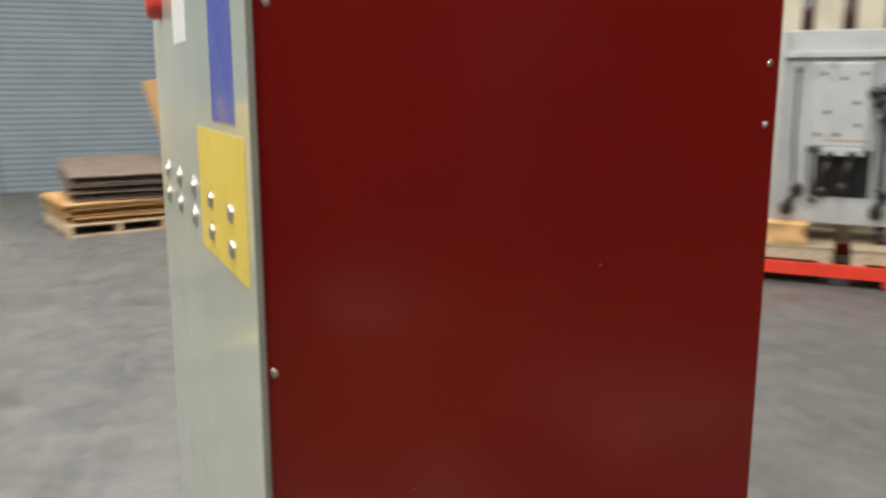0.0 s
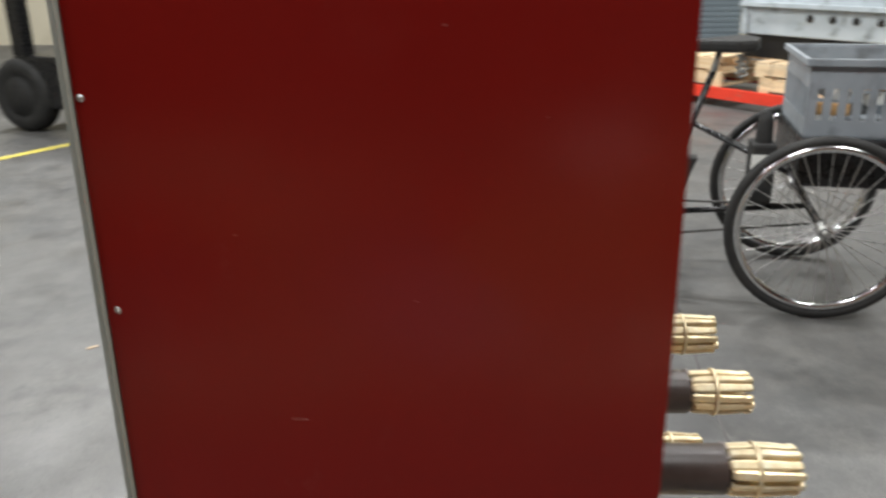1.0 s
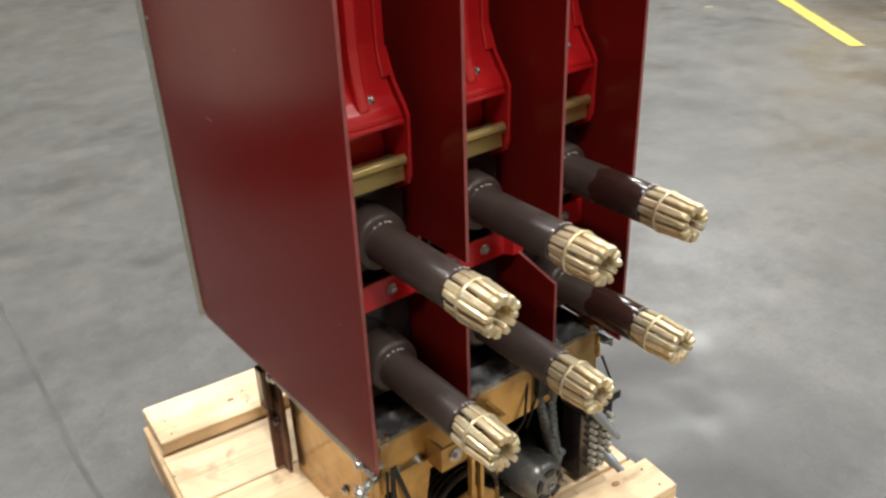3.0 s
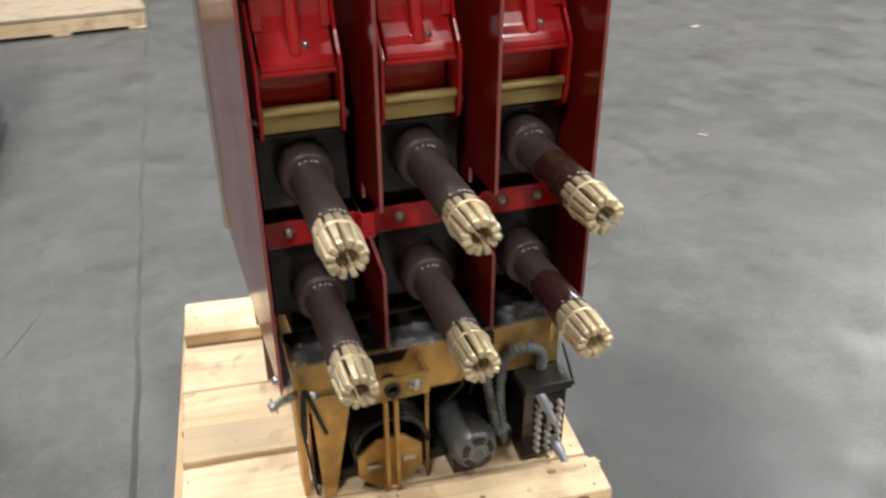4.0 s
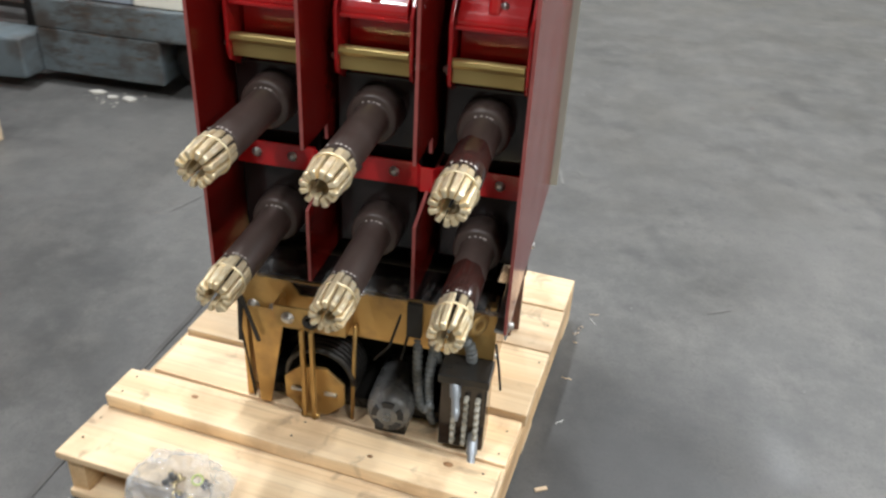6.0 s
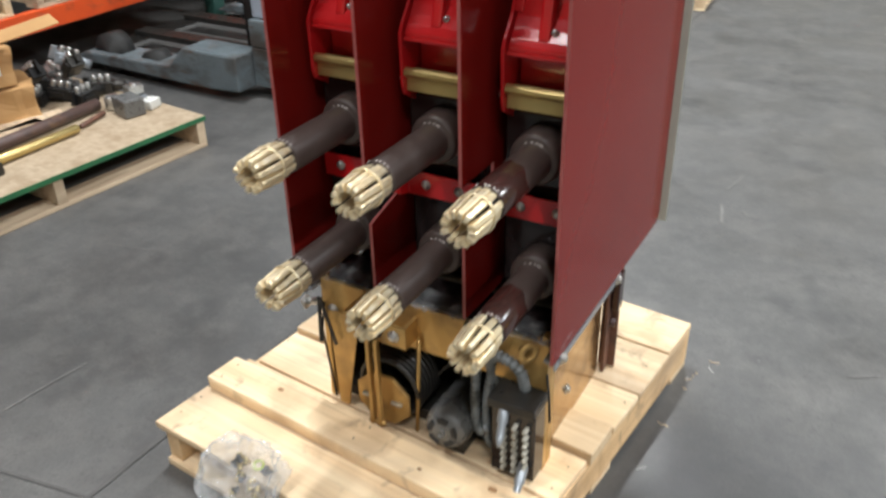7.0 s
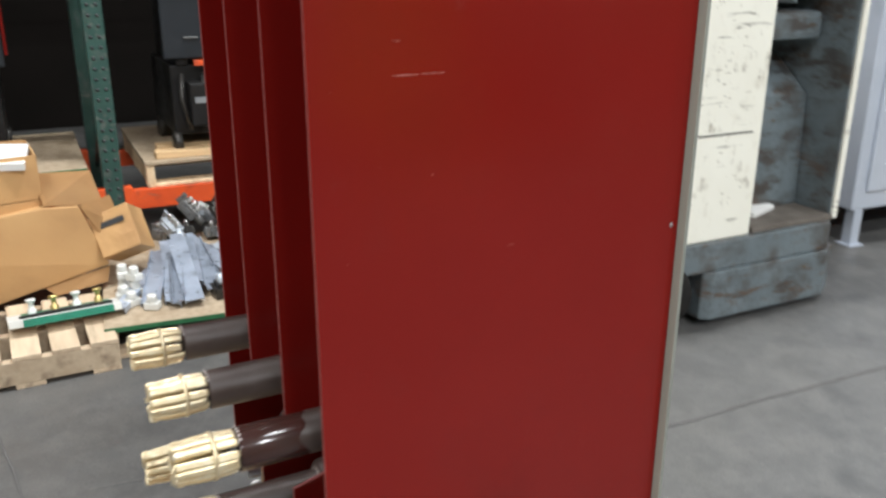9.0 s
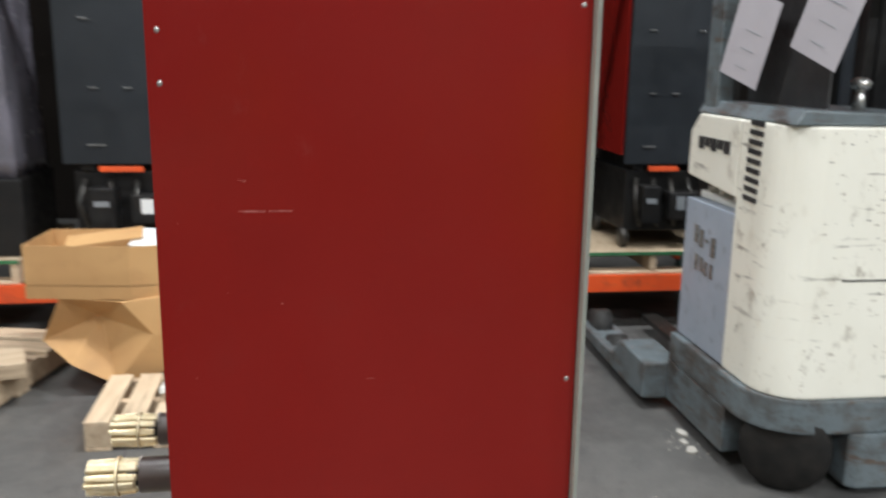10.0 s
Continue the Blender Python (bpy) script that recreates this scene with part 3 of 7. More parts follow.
def rough(b, amount, seed):
    """Uneven saw cuts: shifts the corners of a board a little."""
    q = random.Random(seed)
    bmesh.ops.subdivide_edges(b, edges=[e for e in b.edges if e.calc_length() > 0.2], cuts=5, use_grid_fill=True)
    for v in b.verts:
        n = v.co * 9 + Vector((seed * 1.7, 0, 0))
        v.co += amount * Vector((noise.noise(n), noise.noise(n + Vector((5, 0, 0))), 0.35 * noise.noise(n + Vector((0, 5, 0)))))


def own_pallet():
    root = thing("pallet", "fresh pine pallet carrying the circuit breaker", "pallet", PAL_TURN)
    for x in (-0.490, -0.085, 0.318):
        b = bm_new()
        box(b, x - 0.02, x + 0.02, -0.02, 0.972, 0.018, DECK - 0.018, 0.002)
        part("stringer", b, PINE_LONG, root)
    rnd = random.Random(4)
    for x0, y0, y1, up in ((-0.520, -0.033, 0.118, 0.0), (-0.510, 0.124, 0.247, 0.0), (-0.491, 0.255, 0.393, 0.0), (-0.492, 0.397, 0.504, 0.013), (-0.500, 0.510, 0.644, 0.0), (-0.502, 0.648, 0.822, 0.0), (-0.500, 0.831, 0.982, 0.001)):
        b = bm_new()
        box(b, x0, 0.339 + rnd.uniform(-0.004, 0.004), y0, y1, DECK - 0.018, DECK + up + rnd.uniform(-0.001, 0.001), 0.003)
        rough(b, 0.004, y0 * 100)
        part("deck_board", b, PINE, root)
    for y0, y1 in ((-0.03, 0.07), (0.42, 0.52), (0.87, 0.97)):
        b = bm_new()
        box(b, -0.511, 0.338, y0, y1, 0.0, 0.018, 0.003)
        part("bottom_board", b, PINE, root)
    b = bm_new()
    rr = random.Random(8)
    for y in (0.02, 0.08, 0.28, 0.35, 0.44, 0.51, 0.60, 0.75):
        for x in (-0.490, 0.318):
            lathe(b, [(0.0022, 0), (0.0022, 0.0006), (0, 0.0008)], pose(x + rr.uniform(-0.01, 0.01), y, DECK + 0.001), 8)
    tagged(part("nail_head", b, DARK_STEEL, root), kind="stuff")
    return root


own_pallet()
for L, W, m in ((0.842, 0.092, pose(-0.540, 0.112, DECK + 0.002, 0, 0, -4.7)), (0.42, 0.147, pose(-0.475, 0.821, DECK + 0.002, 0, 0, -4.6))):
    b = bm_new()
    box(b, 0, L, 0, W, 0, 0.034, 0.005)
    rough(b, 0.005, L * 10)
    chock = thing("timber_chock", "rough pine plank nailed across the pallet as a chock", "plank", m, "chock planks")
    part("plank", b, PINE, chock)
    for u, v in ((0.03, 0.02), (0.03, 0.07), (L * 0.5, 0.03), (L * 0.51, 0.075), (L - 0.03, 0.02), (L - 0.03, 0.07)):
        b = bm_new()
        lathe(b, [(0.0024, 0), (0.0024, 0.0006), (0, 0.0008)], pose(u, v, 0.0345), 8)
        part("nail_head", b, DARK_STEEL, chock)
    for u, v, r in ((0.18, 0.06, 0.006), (L * 0.7, 0.035, 0.004), (L * 0.88, 0.07, 0.007)):
        b = bm_new()
        lathe(b, [(r, 0), (r * 0.9, 0.0006), (r * 0.4, 0.0009), (0, 0.0009)], pose(u, v, 0.034) @ Matrix.Diagonal((1.5, 1, 1, 1)), 14)
        part("knot", b, KNOT, chock)
    b = bm_new()
    lathe(b, [(0.010, 0), (0.009, 0.0006), (0.004, 0.0009), (0, 0.0009)], seg_m((L - 0.06, 0.0, 0.018), (L - 0.06, -1, 0.018)) @ Matrix.Diagonal((1.5, 1, 1, 1)), 14)
    part("knot", b, KNOT, chock)

# ---------- the circuit breaker ----------
TURN = Matrix.Rotation(radians(1.2), 4, "Z")
cb = thing("circuit_breaker", "red draw-out circuit breaker with brass finger clusters standing on a pallet", "circuit breaker", TURN)
PH = (-0.2, 0.0, 0.2)
ZA, ZB = 0.795, 0.557
TOP = 1.78

# Barriers
SCRATCH = mat("pale_scratch", (0.40, 0.14, 0.12), (0.28, 0.07, 0.06), 60, 0.7)
for x in (-0.3035, 0.2945):
    b = bm_new()
    prism(b, [(0.197, 0.435), (0.795, 0.450), (0.808, 0.470), (0.808, TOP), (0.197, TOP)], "x", x - 0.003, x + 0.003)
    for f in b.faces:
        f.material_index = 0 if abs(f.normal.x) > 0.9 else 1
    outer = part("barrier_panel", b, (RED_PANEL, PANEL_EDGE), cb, "dull red fibre side barrier with scuffed edges")
    side = -1 if x < 0 else 1
    zs = ((0.213, 1.575), (0.213, 1.505), (0.795, 1.065), (0.795, 1.62))
    if side < 0:
        zs = ((0.213, 1.575), (0.213, 1.505), (0.797, 1.067), (0.802, 1.295), (0.797, 1.62))
    bolts(outer, [(x + side * 0.003, y, z) for y, z in zs], (side, 0, 0), 0.0024, 0.0012, name="screw")
    # pale scratches and nicks rubbed into the fibre
    sr = random.Random(31 if side > 0 else 32)
    marks = [(0.310, 0.347, 1.330, 0.0012), (0.352, 0.385, 1.3305, 0.0010), (0.366, 0.369, 1.195, 0.0012), (0.31, 0.322, 1.375, 0.0007)] if side > 0 else [(0.44, 0.443, 1.36, 0.0012), (0.60, 0.62, 0.93, 0.0007)]
    for k in range(4):
        y0 = sr.uniform(0.22, 0.72)
        marks.append((y0, y0 + sr.choice((0.002, 0.003, 0.004, 0.012)), sr.uniform(0.55, 1.55), sr.uniform(0.0004, 0.0008)))
    for y0, y1, z, h in marks:
        slope = sr.uniform(-0.5, 0.5) * (y1 - y0) if abs(z - 1.33) > 0.005 else 0.0
        bb = bm_new()
        n = 6
        up = [(y0 + (y1 - y0) * q / n, z + slope * q / n + h * sr.uniform(0.2, 1)) for q in range(n + 1)]
        dn = [(y0 + (y1 - y0) * q / n, z + slope * q / n - h * sr.uniform(0.2, 1)) for q in range(n, -1, -1)]
        prism(bb, up + dn, "x", x + side * 0.0031, x + side * 0.0034)
        part("scratch", bb, SCRATCH, outer)
    # the thin side barriers splay a little towards the back
    front, splay = (-0.296, 1.78) if side < 0 else (0.2856, -0.975)
    outer.matrix_basis = pose(front, 0.197, 0, 0, 0, splay) @ pose(-(x + side * 0.003), -0.197, 0)
for x in (-0.1, 0.1):
    b = bm_new()
    prism(b, [(0.195, 0.757), (0.32, 0.757), (0.32, 0.725), (0.60, 0.725), (0.60, TOP), (0.195, TOP)], "x", x - 0.003, x + 0.003)
    prism(b, [(0.201, 0.480), (0.55, 0.470), (0.55, 0.672), (0.345, 0.672), (0.201, 0.634)], "x", x - 0.001, x + 0.005)
    for f in b.faces:
        f.material_index = 0 if abs(f.normal.x) > 0.9 else 1
    part("phase_barrier", b, (RED_PANEL, PANEL_EDGE), cb, "thin red fibre barrier between two phases")

# Pale front plate of the cell, at the far side, with its stickers
b = bm_new()
box(b, -0.323, 0.313, 0.8095, 0.8162, 0.448, 1.80, 0.0015)
for f in b.faces:
    f.material_index = 1 if abs(f.normal.x) > 0.7 else 0
plate = part("front_plate", b, (PALE, PLATE_EDGE), cb, "pale grey-green enamelled front plate")
for nm, x0, x1, z0, z1, mm, lb in (("sticker", -0.262, -0.15, 1.515, 1.76, LABEL_BLUE, "blue rectangular sticker"), ("sticker", -0.30, -0.05, 1.37, 1.505, LABEL_YELLOW, "yellow warning sticker"), ("sticker", 0.0, 0.10, 1.60, 1.70, PAPER, "white paper sticker")):
    b = bm_new()
    box(b, x0, x1, 0.8154, 0.8169, z0, z1)
    part(nm, b, mm, plate, lb)
for k, (x, z) in enumerate(((0.22, 1.66),)):
    b = bm_new()
    lathe(b, [(0.022, 0), (0.022, 0.012), (0.018, 0.018), (0, 0.02)], seg_m((x, 0.8157, z), (x, 1.0, z)), 20)
    part("push_button", b, LABEL_RED, plate, "round red push button")
# lamp reflections on the plate, imitated by two rows of steel bolt heads
bolts(plate, [(x, 0.8157, z) for x in (-0.23, -0.12, 0.0, 0.12, 0.23) for z in (1.395, 1.430)], (0, 1, 0), 0.009, 0.004)


# Phase modules
def finger_mesh():
    """One long contact finger of a tulip cluster, lying along -y, its outer face up."""
    b = bm_new()
    rows = [(0.091, 0.0325, 0.026, 0.0056), (0.087, 0.0352, 0.026, 0.0063), (0.070, 0.0362, 0.025, 0.0067), (0.046, 0.0372, 0.025, 0.0064), (0.028, 0.0362, 0.022, 0.0058), (0.014, 0.0345, 0.019, 0.0052), (0.010, 0.0355, 0.018, 0.0054), (0.004, 0.0352, 0.018, 0.0052), (0.0008, 0.0332, 0.019, 0.0044), (0.0, 0.0300, 0.022, 0.0032)]
    last = None
    for y, ro, ri, w in rows:
        ro, ri, w = ro * 0.905, ri * 0.90, w * 0.98
        ring = [b.verts.new(p) for p in ((-w, y, ro - 0.0022), (-w * 0.6, y, ro), (w * 0.6, y, ro), (w, y, ro - 0.0022), (w * 0.75, y, ri), (-w * 0.75, y, ri))]
        if last:
            for k in range(6):
                b.faces.new((last[k], last[(k + 1) % 6], ring[(k + 1) % 6], ring[k]))
        else:
            b.faces.new(ring)
        last = ring
    b.faces.new(last[::-1])
    return mesh_of("finger", b, GOLD_TIN)


FINGER = finger_mesh()
AXIS = Matrix.Rotation(radians(-90), 4, "X")  # lathe z lies along +y


def stab_meshes():
    b = bm_new()
    lathe(b, [(0.0, 0.095), (0.0315, 0.095), (0.0325, 0.097), (0.0325, 0.272), (0.0338, 0.2745), (0.0350, 0.2745), (0.0430, 0.2755), (0.0462, 0.2785), (0.0475, 0.284), (0.0495, 0.330), (0.0, 0.330)], AXIS, 32)
    insul = mesh_of("insulating_tube", b, BAKELITE)
    b = bm_new()
    lathe(b, [(0.0315, 0.0925), (0.0330, 0.095), (0.0330, 0.150), (0.0328, 0.186), (0.03262, 0.192)], AXIS, 32)
    for v in b.verts:
        if v.co.y > 0.18:
            v.co.y += 0.022 * noise.noise(Vector((v.co.x * 40, 0, v.co.z * 40)))
    varn = mesh_of("varnished_end", b, VARNISH)
    b = bm_new()
    lathe(b, [(0.0, 0.074), (0.018, 0.072), (0.022, 0.078), (0.025, 0.092), (0.0, 0.092)], AXIS, 20)
    core = mesh_of("contact_core", b, DARK_STEEL)
    b = bm_new()
    lathe(b, [(0.0325, 0.0545), (0.0350, 0.0540), (0.0358, 0.0570), (0.0350, 0.0600), (0.0325, 0.0595)], AXIS, 36, closed=True)
    ring = mesh_of("garter_ring", b, GOLD_TIN)
    b = bm_new()
    rr = random.Random(3)
    for a in (70, 95, 120, 60, 84):
        for y in (0.095, 0.2735):
            r = 0.0328 if y < 0.2 else 0.0345
            t = radians(a + rr.uniform(-6, 6))
            lathe(b, [(0.0026, 0), (0.002, 0.0014), (0, 0.002)], seg_m((r * math.cos(t), y, r * math.sin(t)), (2 * r * math.cos(t), y, 2 * r * math.sin(t))), 8)
    drops = mesh_of("varnish_drop", b, CLEAR_DROP)
    return insul, varn, core, ring, drops


CLEAR_DROP = mat("hardened_clear_varnish", (0.5, 0.45, 0.42), None, 9, 0.05, 0.02, bump=0, coat=1.0)
STAB = stab_meshes()
rnd = random.Random(11)
for z, off in ((ZA, 0.0), (ZB, 0.006)):
    for x in PH:
        x += off
        stab = part("contact_arm", STAB[0], None, cb, "matt dark brown insulated contact arm", pose(x, 0, z))
        if x > 0.1:
            part("varnished_end", STAB[1], None, stab, "glossy dark red varnished end")
        tagged(part("varnish_drop", STAB[4], None, stab), kind="stuff")
        cl = part("tulip_contact", STAB[2], None, cb, "brass tulip cluster of spring contact fingers", pose(x, 0, z))
        part("garter_ring", STAB[3], None, cl)
        a0 = rnd.uniform(0, 30)
        for k in range(12):
            part("finger", FINGER, None, cl, at=Matrix.Rotation(radians(a0 + 30 * k + rnd.uniform(-3, 3)), 4, "Y") @ pose(0, rnd.uniform(-0.002, 0.003), rnd.uniform(-0.0010, 0.0010), rnd.uniform(-1.2, 1.2), 0, rnd.uniform(-1.5, 1.5)))

for x in PH:
    b = bm_new()
    box(b, x - 0.080, x + 0.080, 0.346, 0.60, 0.50, 0.862, 0.006)
    pole = part("pole_housing", b, BLACK_GLOSS, cb, "glossy black moulded pole housing")
    for nm, q in (("upper_cover", (x - 0.078, x + 0.078, 0.328, 0.345, 0.722, 0.858)), ("lower_cover", (x - 0.078, x + 0.078, 0.328, 0.345, 0.505, 0.660)), ("ledge", (x - 0.080, x + 0.080, 0.322, 0.345, 0.667, 0.680))):
        b = bm_new()
        box(b, *q, 0.004)
        part(nm, b, BLACK_GLOSS, pole)
    # Red cast arm: a hood over a recess that shows between two cheeks, one rib up its middle
    b = bm_new()
    prism(b, [(0.289, 0.982), (0.289, 0.990), (0.297, 1.003), (0.309, 1.016), (0.321, 1.036), (0.330, 1.060), (0.335, 1.09), (0.345, TOP - 0.05), (0.43, TOP - 0.05), (0.43, 0.982)], "x", x - 0.0585, x + 0.0585, 0.003)
    arm = part("cast_arm", b, RED_CAST, cb, "glossy bright red cast pole arm", pose(0, 0, -0.006))
    b = bm_new()
    box(b, x - 0.060, x + 0.060, 0.345, 0.43, 0.865, 0.979, 0.002)
    part("recess_plate", b, RED_CAST, arm)
    for s in (-1, 1):
        xx = x + s * 0.0668
        b = bm_new()
        prism(b, [(0.292, 0.874), (0.286, 0.890), (0.284, 0.986), (0.294, 1.003), (0.318, 1.034), (0.338, 1.08), (0.43, 1.08), (0.43, 0.85), (0.335, 0.85), (0.312, 0.862)], "x", xx - 0.0032, xx + 0.0032, 0.0015)
        part("cheek_plate", b, RED_CAST, arm)
        b = bm_new()
        prism(b, [(0.318, 1.040), (0.328, 1.08), (0.336, TOP - 0.05), (0.43, TOP - 0.05), (0.43, 1.02)], "x", x + s * 0.054 - 0.008, x + s * 0.054 + 0.008, 0.003)
        part("side_rib", b, RED_CAST, arm)
    b = bm_new()
    prism(b, [(0.294, 1.002), (0.306, 1.04), (0.313, 1.09), (0.320, TOP - 0.05), (0.37, TOP - 0.05), (0.37, 1.006)], "x", x - 0.0105, x + 0.0105, 0.006)
    part("centre_rib", b, RED_CAST, arm)
    b = bm_new()
    box(b, x - 0.0600, x + 0.0600, 0.2865, 0.30, 0.975, 0.9825, 0.002)
    part("lip", b, RED_CAST, arm)
    bolts(arm, [(x + 0.0165, 0.308, 1.016)], (0, -1, 0.6), 0.0040, 0.007, STEEL, "screw")
    b = bm_new()
    prism(b, [(0.297, 0.880), (0.297, 0.905), (0.290, 0.908), (0.2865, 0.914), (0.2880, 0.921), (0.294, 0.925), (0.301, 0.922), (0.304, 0.914), (0.330, 0.914), (0.330, 0.880)], "x", x - 0.0628, x + 0.0615, 0.0012)
    part("brass_bar", b, BRASS, cb, "wide brushed brass hinge bar with a rolled upper edge", pose(0, 0, -0.006))
    b = bm_new()
    tube(b, [(x - 0.080, 0.305, 0.900), (x + 0.0785, 0.305, 0.900)], 0.005, 10)
    for s in (-1, 1):
        bolt(b, (x + s * 0.0718, 0.305, 0.900), (s, 0, 0), 0.0065, 0.006)
    part("hinge_pin", b, STEEL, cb, "zinc plated hinge pin", pose(0, 0, -0.006))
    # Crumpled clear film lying along the ledge below the lower arms
    b = bm_new()
    rows = []
    for i in range(33):
        u = x - 0.089 + 0.178 * i / 32
        ring = []
        for k, (y, zz) in enumerate(((0.290, 0.457), (0.280, 0.458), (0.270, 0.457), (0.260, 0.456), (0.250, 0.455), (0.240, 0.452), (0.232, 0.446))):
            n = noise.noise(Vector((u * 38, y * 60, x * 9 + 3)))
            ring.append(b.verts.new((u, y + 0.004 * n, zz + 0.009 * abs(n) + 0.005 * noise.noise(Vector((u * 110, y * 120, 1.0))))))
        rows.append(ring)
    for p, q in zip(rows, rows[1:]):
        for k in range(6):
            b.faces.new((p[k], q[k], q[k + 1], p[k + 1]))
    bmesh.ops.solidify(b, geom=b.faces[:], thickness=0.0012)
    part("plastic_film", b, LEDGE_FILM, cb, "crumpled clear plastic film")

# black ledge below the lower arms
b = bm_new()
box(b, -0.268, 0.262, 0.243, 0.344, 0.4495, 0.4535, 0.001)
part("ledge_plate", b, BLACK_GLOSS, cb, "glossy black ledge plate")
# dark board behind the poles
b = bm_new()
box(b, -0.275, 0.268, 0.602, 0.612, 0.40, 0.955, 0.002)
part("back_board", b, RUBBER, cb, "black insulating board behind the poles")
# Red strap bolted across the three poles
b = bm_new()
pts = []
for x in PH:
    pts += [(x - 0.078, 0.312), (x + 0.078, 0.312), (x + 0.088, 0.296), (x + 0.112, 0.296)]
pts = [(x, y) for x, y in pts if x < 0.279]
poly = pts + [(x, y + 0.006) for x, y in pts[::-1]]
prism(b, poly, "z", 0.656, 0.705, 0.0012)
strap = part("red_strap", b, RED_CAST, cb, "bright red bent strap across the poles")
bolts(strap, [(x + s, 0.312, 0.682) for x in PH for s in (-0.038, 0.034)], (0, -1, 0), 0.0062, 0.006)

# Gold mechanism frame
b = bm_new()
prism(b, [(-0.262, 0.340), (-0.262, 0.448), (-0.155, 0.448), (-0.135, 0.416), (-0.062, 0.416), (-0.045, 0.448), (0.262, 0.448), (0.262, 0.340)], "y", 0.236, 0.241, 0.001)
box(b, -0.262, 0.262, 0.241, 0.30, 0.442, 0.447)
frame_ = part("mechanism_frame", b, ZINC_GOLD, cb, "yellow zinc plated mechanism frame")
for x in (-0.245, 0.240):
    b = bm_new()
    prism(b, [(0.238, 0.46), (0.238, 0.40), (0.258, 0.36), (0.258, DECK + 0.002), (0.600, DECK + 0.002), (0.600, 0.44), (0.40, 0.44)], "x", x - 0.003, x + 0.003, 0.001)
    sp = part("side_plate", b, SIDE_GOLD, cb, "yellow zinc plated side plate")
    s = -1 if x < 0 else 1
    bolts(sp, [(x + s * 0.003, y, z) for y, z in ((0.30, 0.30), (0.55, 0.37), (0.40, 0.22))], (s, 0, 0), 0.007, 0.007)
b = bm_new()
box(b, -0.238, 0.234, 0.592, 0.598, DECK + 0.002, 0.44)
part("back_plate", b, ZINC_GOLD, cb)
b = bm_new()
box(b, -0.238, 0.234, 0.262, 0.590, DECK + 0.002, 0.155, 0.004)
box(b, -0.236, 0.232, 0.40, 0.588, 0.155, 0.43, 0.01)
part("mechanism_body", b, DARK_STEEL, cb, "dark oily spring mechanism")
for x0, x1, y0, y1 in ((0.246, 0.258, 0.242, 0.262), (0.252, 0.258, 0.263, 0.285), (-0.268, -0.256, 0.242, 0.262), (-0.268, -0.262, 0.263, 0.300)):
    b = bm_new()
    box(b, x0, x1, y0, y1, DECK + 0.002, 0.46, 0.001)
    part("corner_post", b, ZINC_GOLD, cb, "yellow zinc plated corner post")
# bottom rails below the side barriers
for x, s in ((-0.282, -1), (0.272, 1)):
    b = bm_new()
    box(b, x - 0.012, x + 0.012, 0.215, 0.585, 0.424, 0.430, 0.001)
    box(b, x - 0.002 + s * 0.010, x + 0.002 + s * 0.010, 0.215, 0.585, 0.410, 0.430, 0.001)
    rail = part("bottom_rail", b, GREY_METAL, cb, "galvanised steel angle rail")
    bolts(rail, [(x + s * 0.012, y, 0.420) for y in (0.250, 0.56)], (s, 0, 0), 0.008, 0.008)
    # back leg with its dark red catch
    b = bm_new()
    box(b, x - 0.004 - s * 0.018, x + 0.004 - s * 0.018, 0.604, 0.640, DECK + 0.002, 0.45, 0.002)
    box(b, x - 0.02 - s * 0.018, x + 0.02 - s * 0.018, 0.634, 0.640, DECK + 0.002, 0.45, 0.002)
    leg = part("rear_leg", b, RUST, cb, "rusty brown rear leg")
    b = bm_new()
    box(b, x - 0.012, x + 0.006, 0.612, 0.642, 0.30, 0.40, 0.004)
    lathe(b, [(0.011, 0), (0.011, 0.012), (0, 0.012)], seg_m((x - s * 0.014, 0.625, 0.26), (x + s, 0.625, 0.26)), 14)
    part("catch", b, VARNISH, leg, "dark red catch")
# black gap-filler behind the notch
b = bm_new()
box(b, -0.152, -0.048, 0.2425, 0.30, 0.412, 0.441, 0.004)
part("trip_block", b, BLACK_GLOSS, cb, "glossy black trip block")
# Cross plate with the racking hole
b = bm_new()
box(b, -0.172, -0.108, 0.188, 0.194, 0.370, 0.420, 0.001)
box(b, -0.084, -0.024, 0.188, 0.194, 0.370, 0.420, 0.001)
box(b, -0.108, -0.084, 0.188, 0.194, 0.406, 0.420)
box(b, -0.108, -0.084, 0.188, 0.194, 0.370, 0.382)
box(b, -0.172, -0.164, 0.194, 0.238, 0.370, 0.420)
box(b, -0.032, -0.024, 0.194, 0.238, 0.370, 0.420)
cross = part("cross_plate", b, ZINC_GOLD, cb)
b = bm_new()
lathe(b, [(0.011, -0.004), (0.016, -0.004), (0.016, 0.03), (0.011, 0.03)], seg_m((-0.096, 0.188, 0.394), (-0.096, 1, 0.394)), 20, closed=True)
part("bushing", b, DARK_STEEL, cross)
bolts(cross, [(-0.142, 0.188, 0.395), (-0.052, 0.188, 0.395), (-0.235, 0.236, 0.375), (-0.188, 0.236, 0.375)], (0, -1, 0), 0.0085, 0.008)
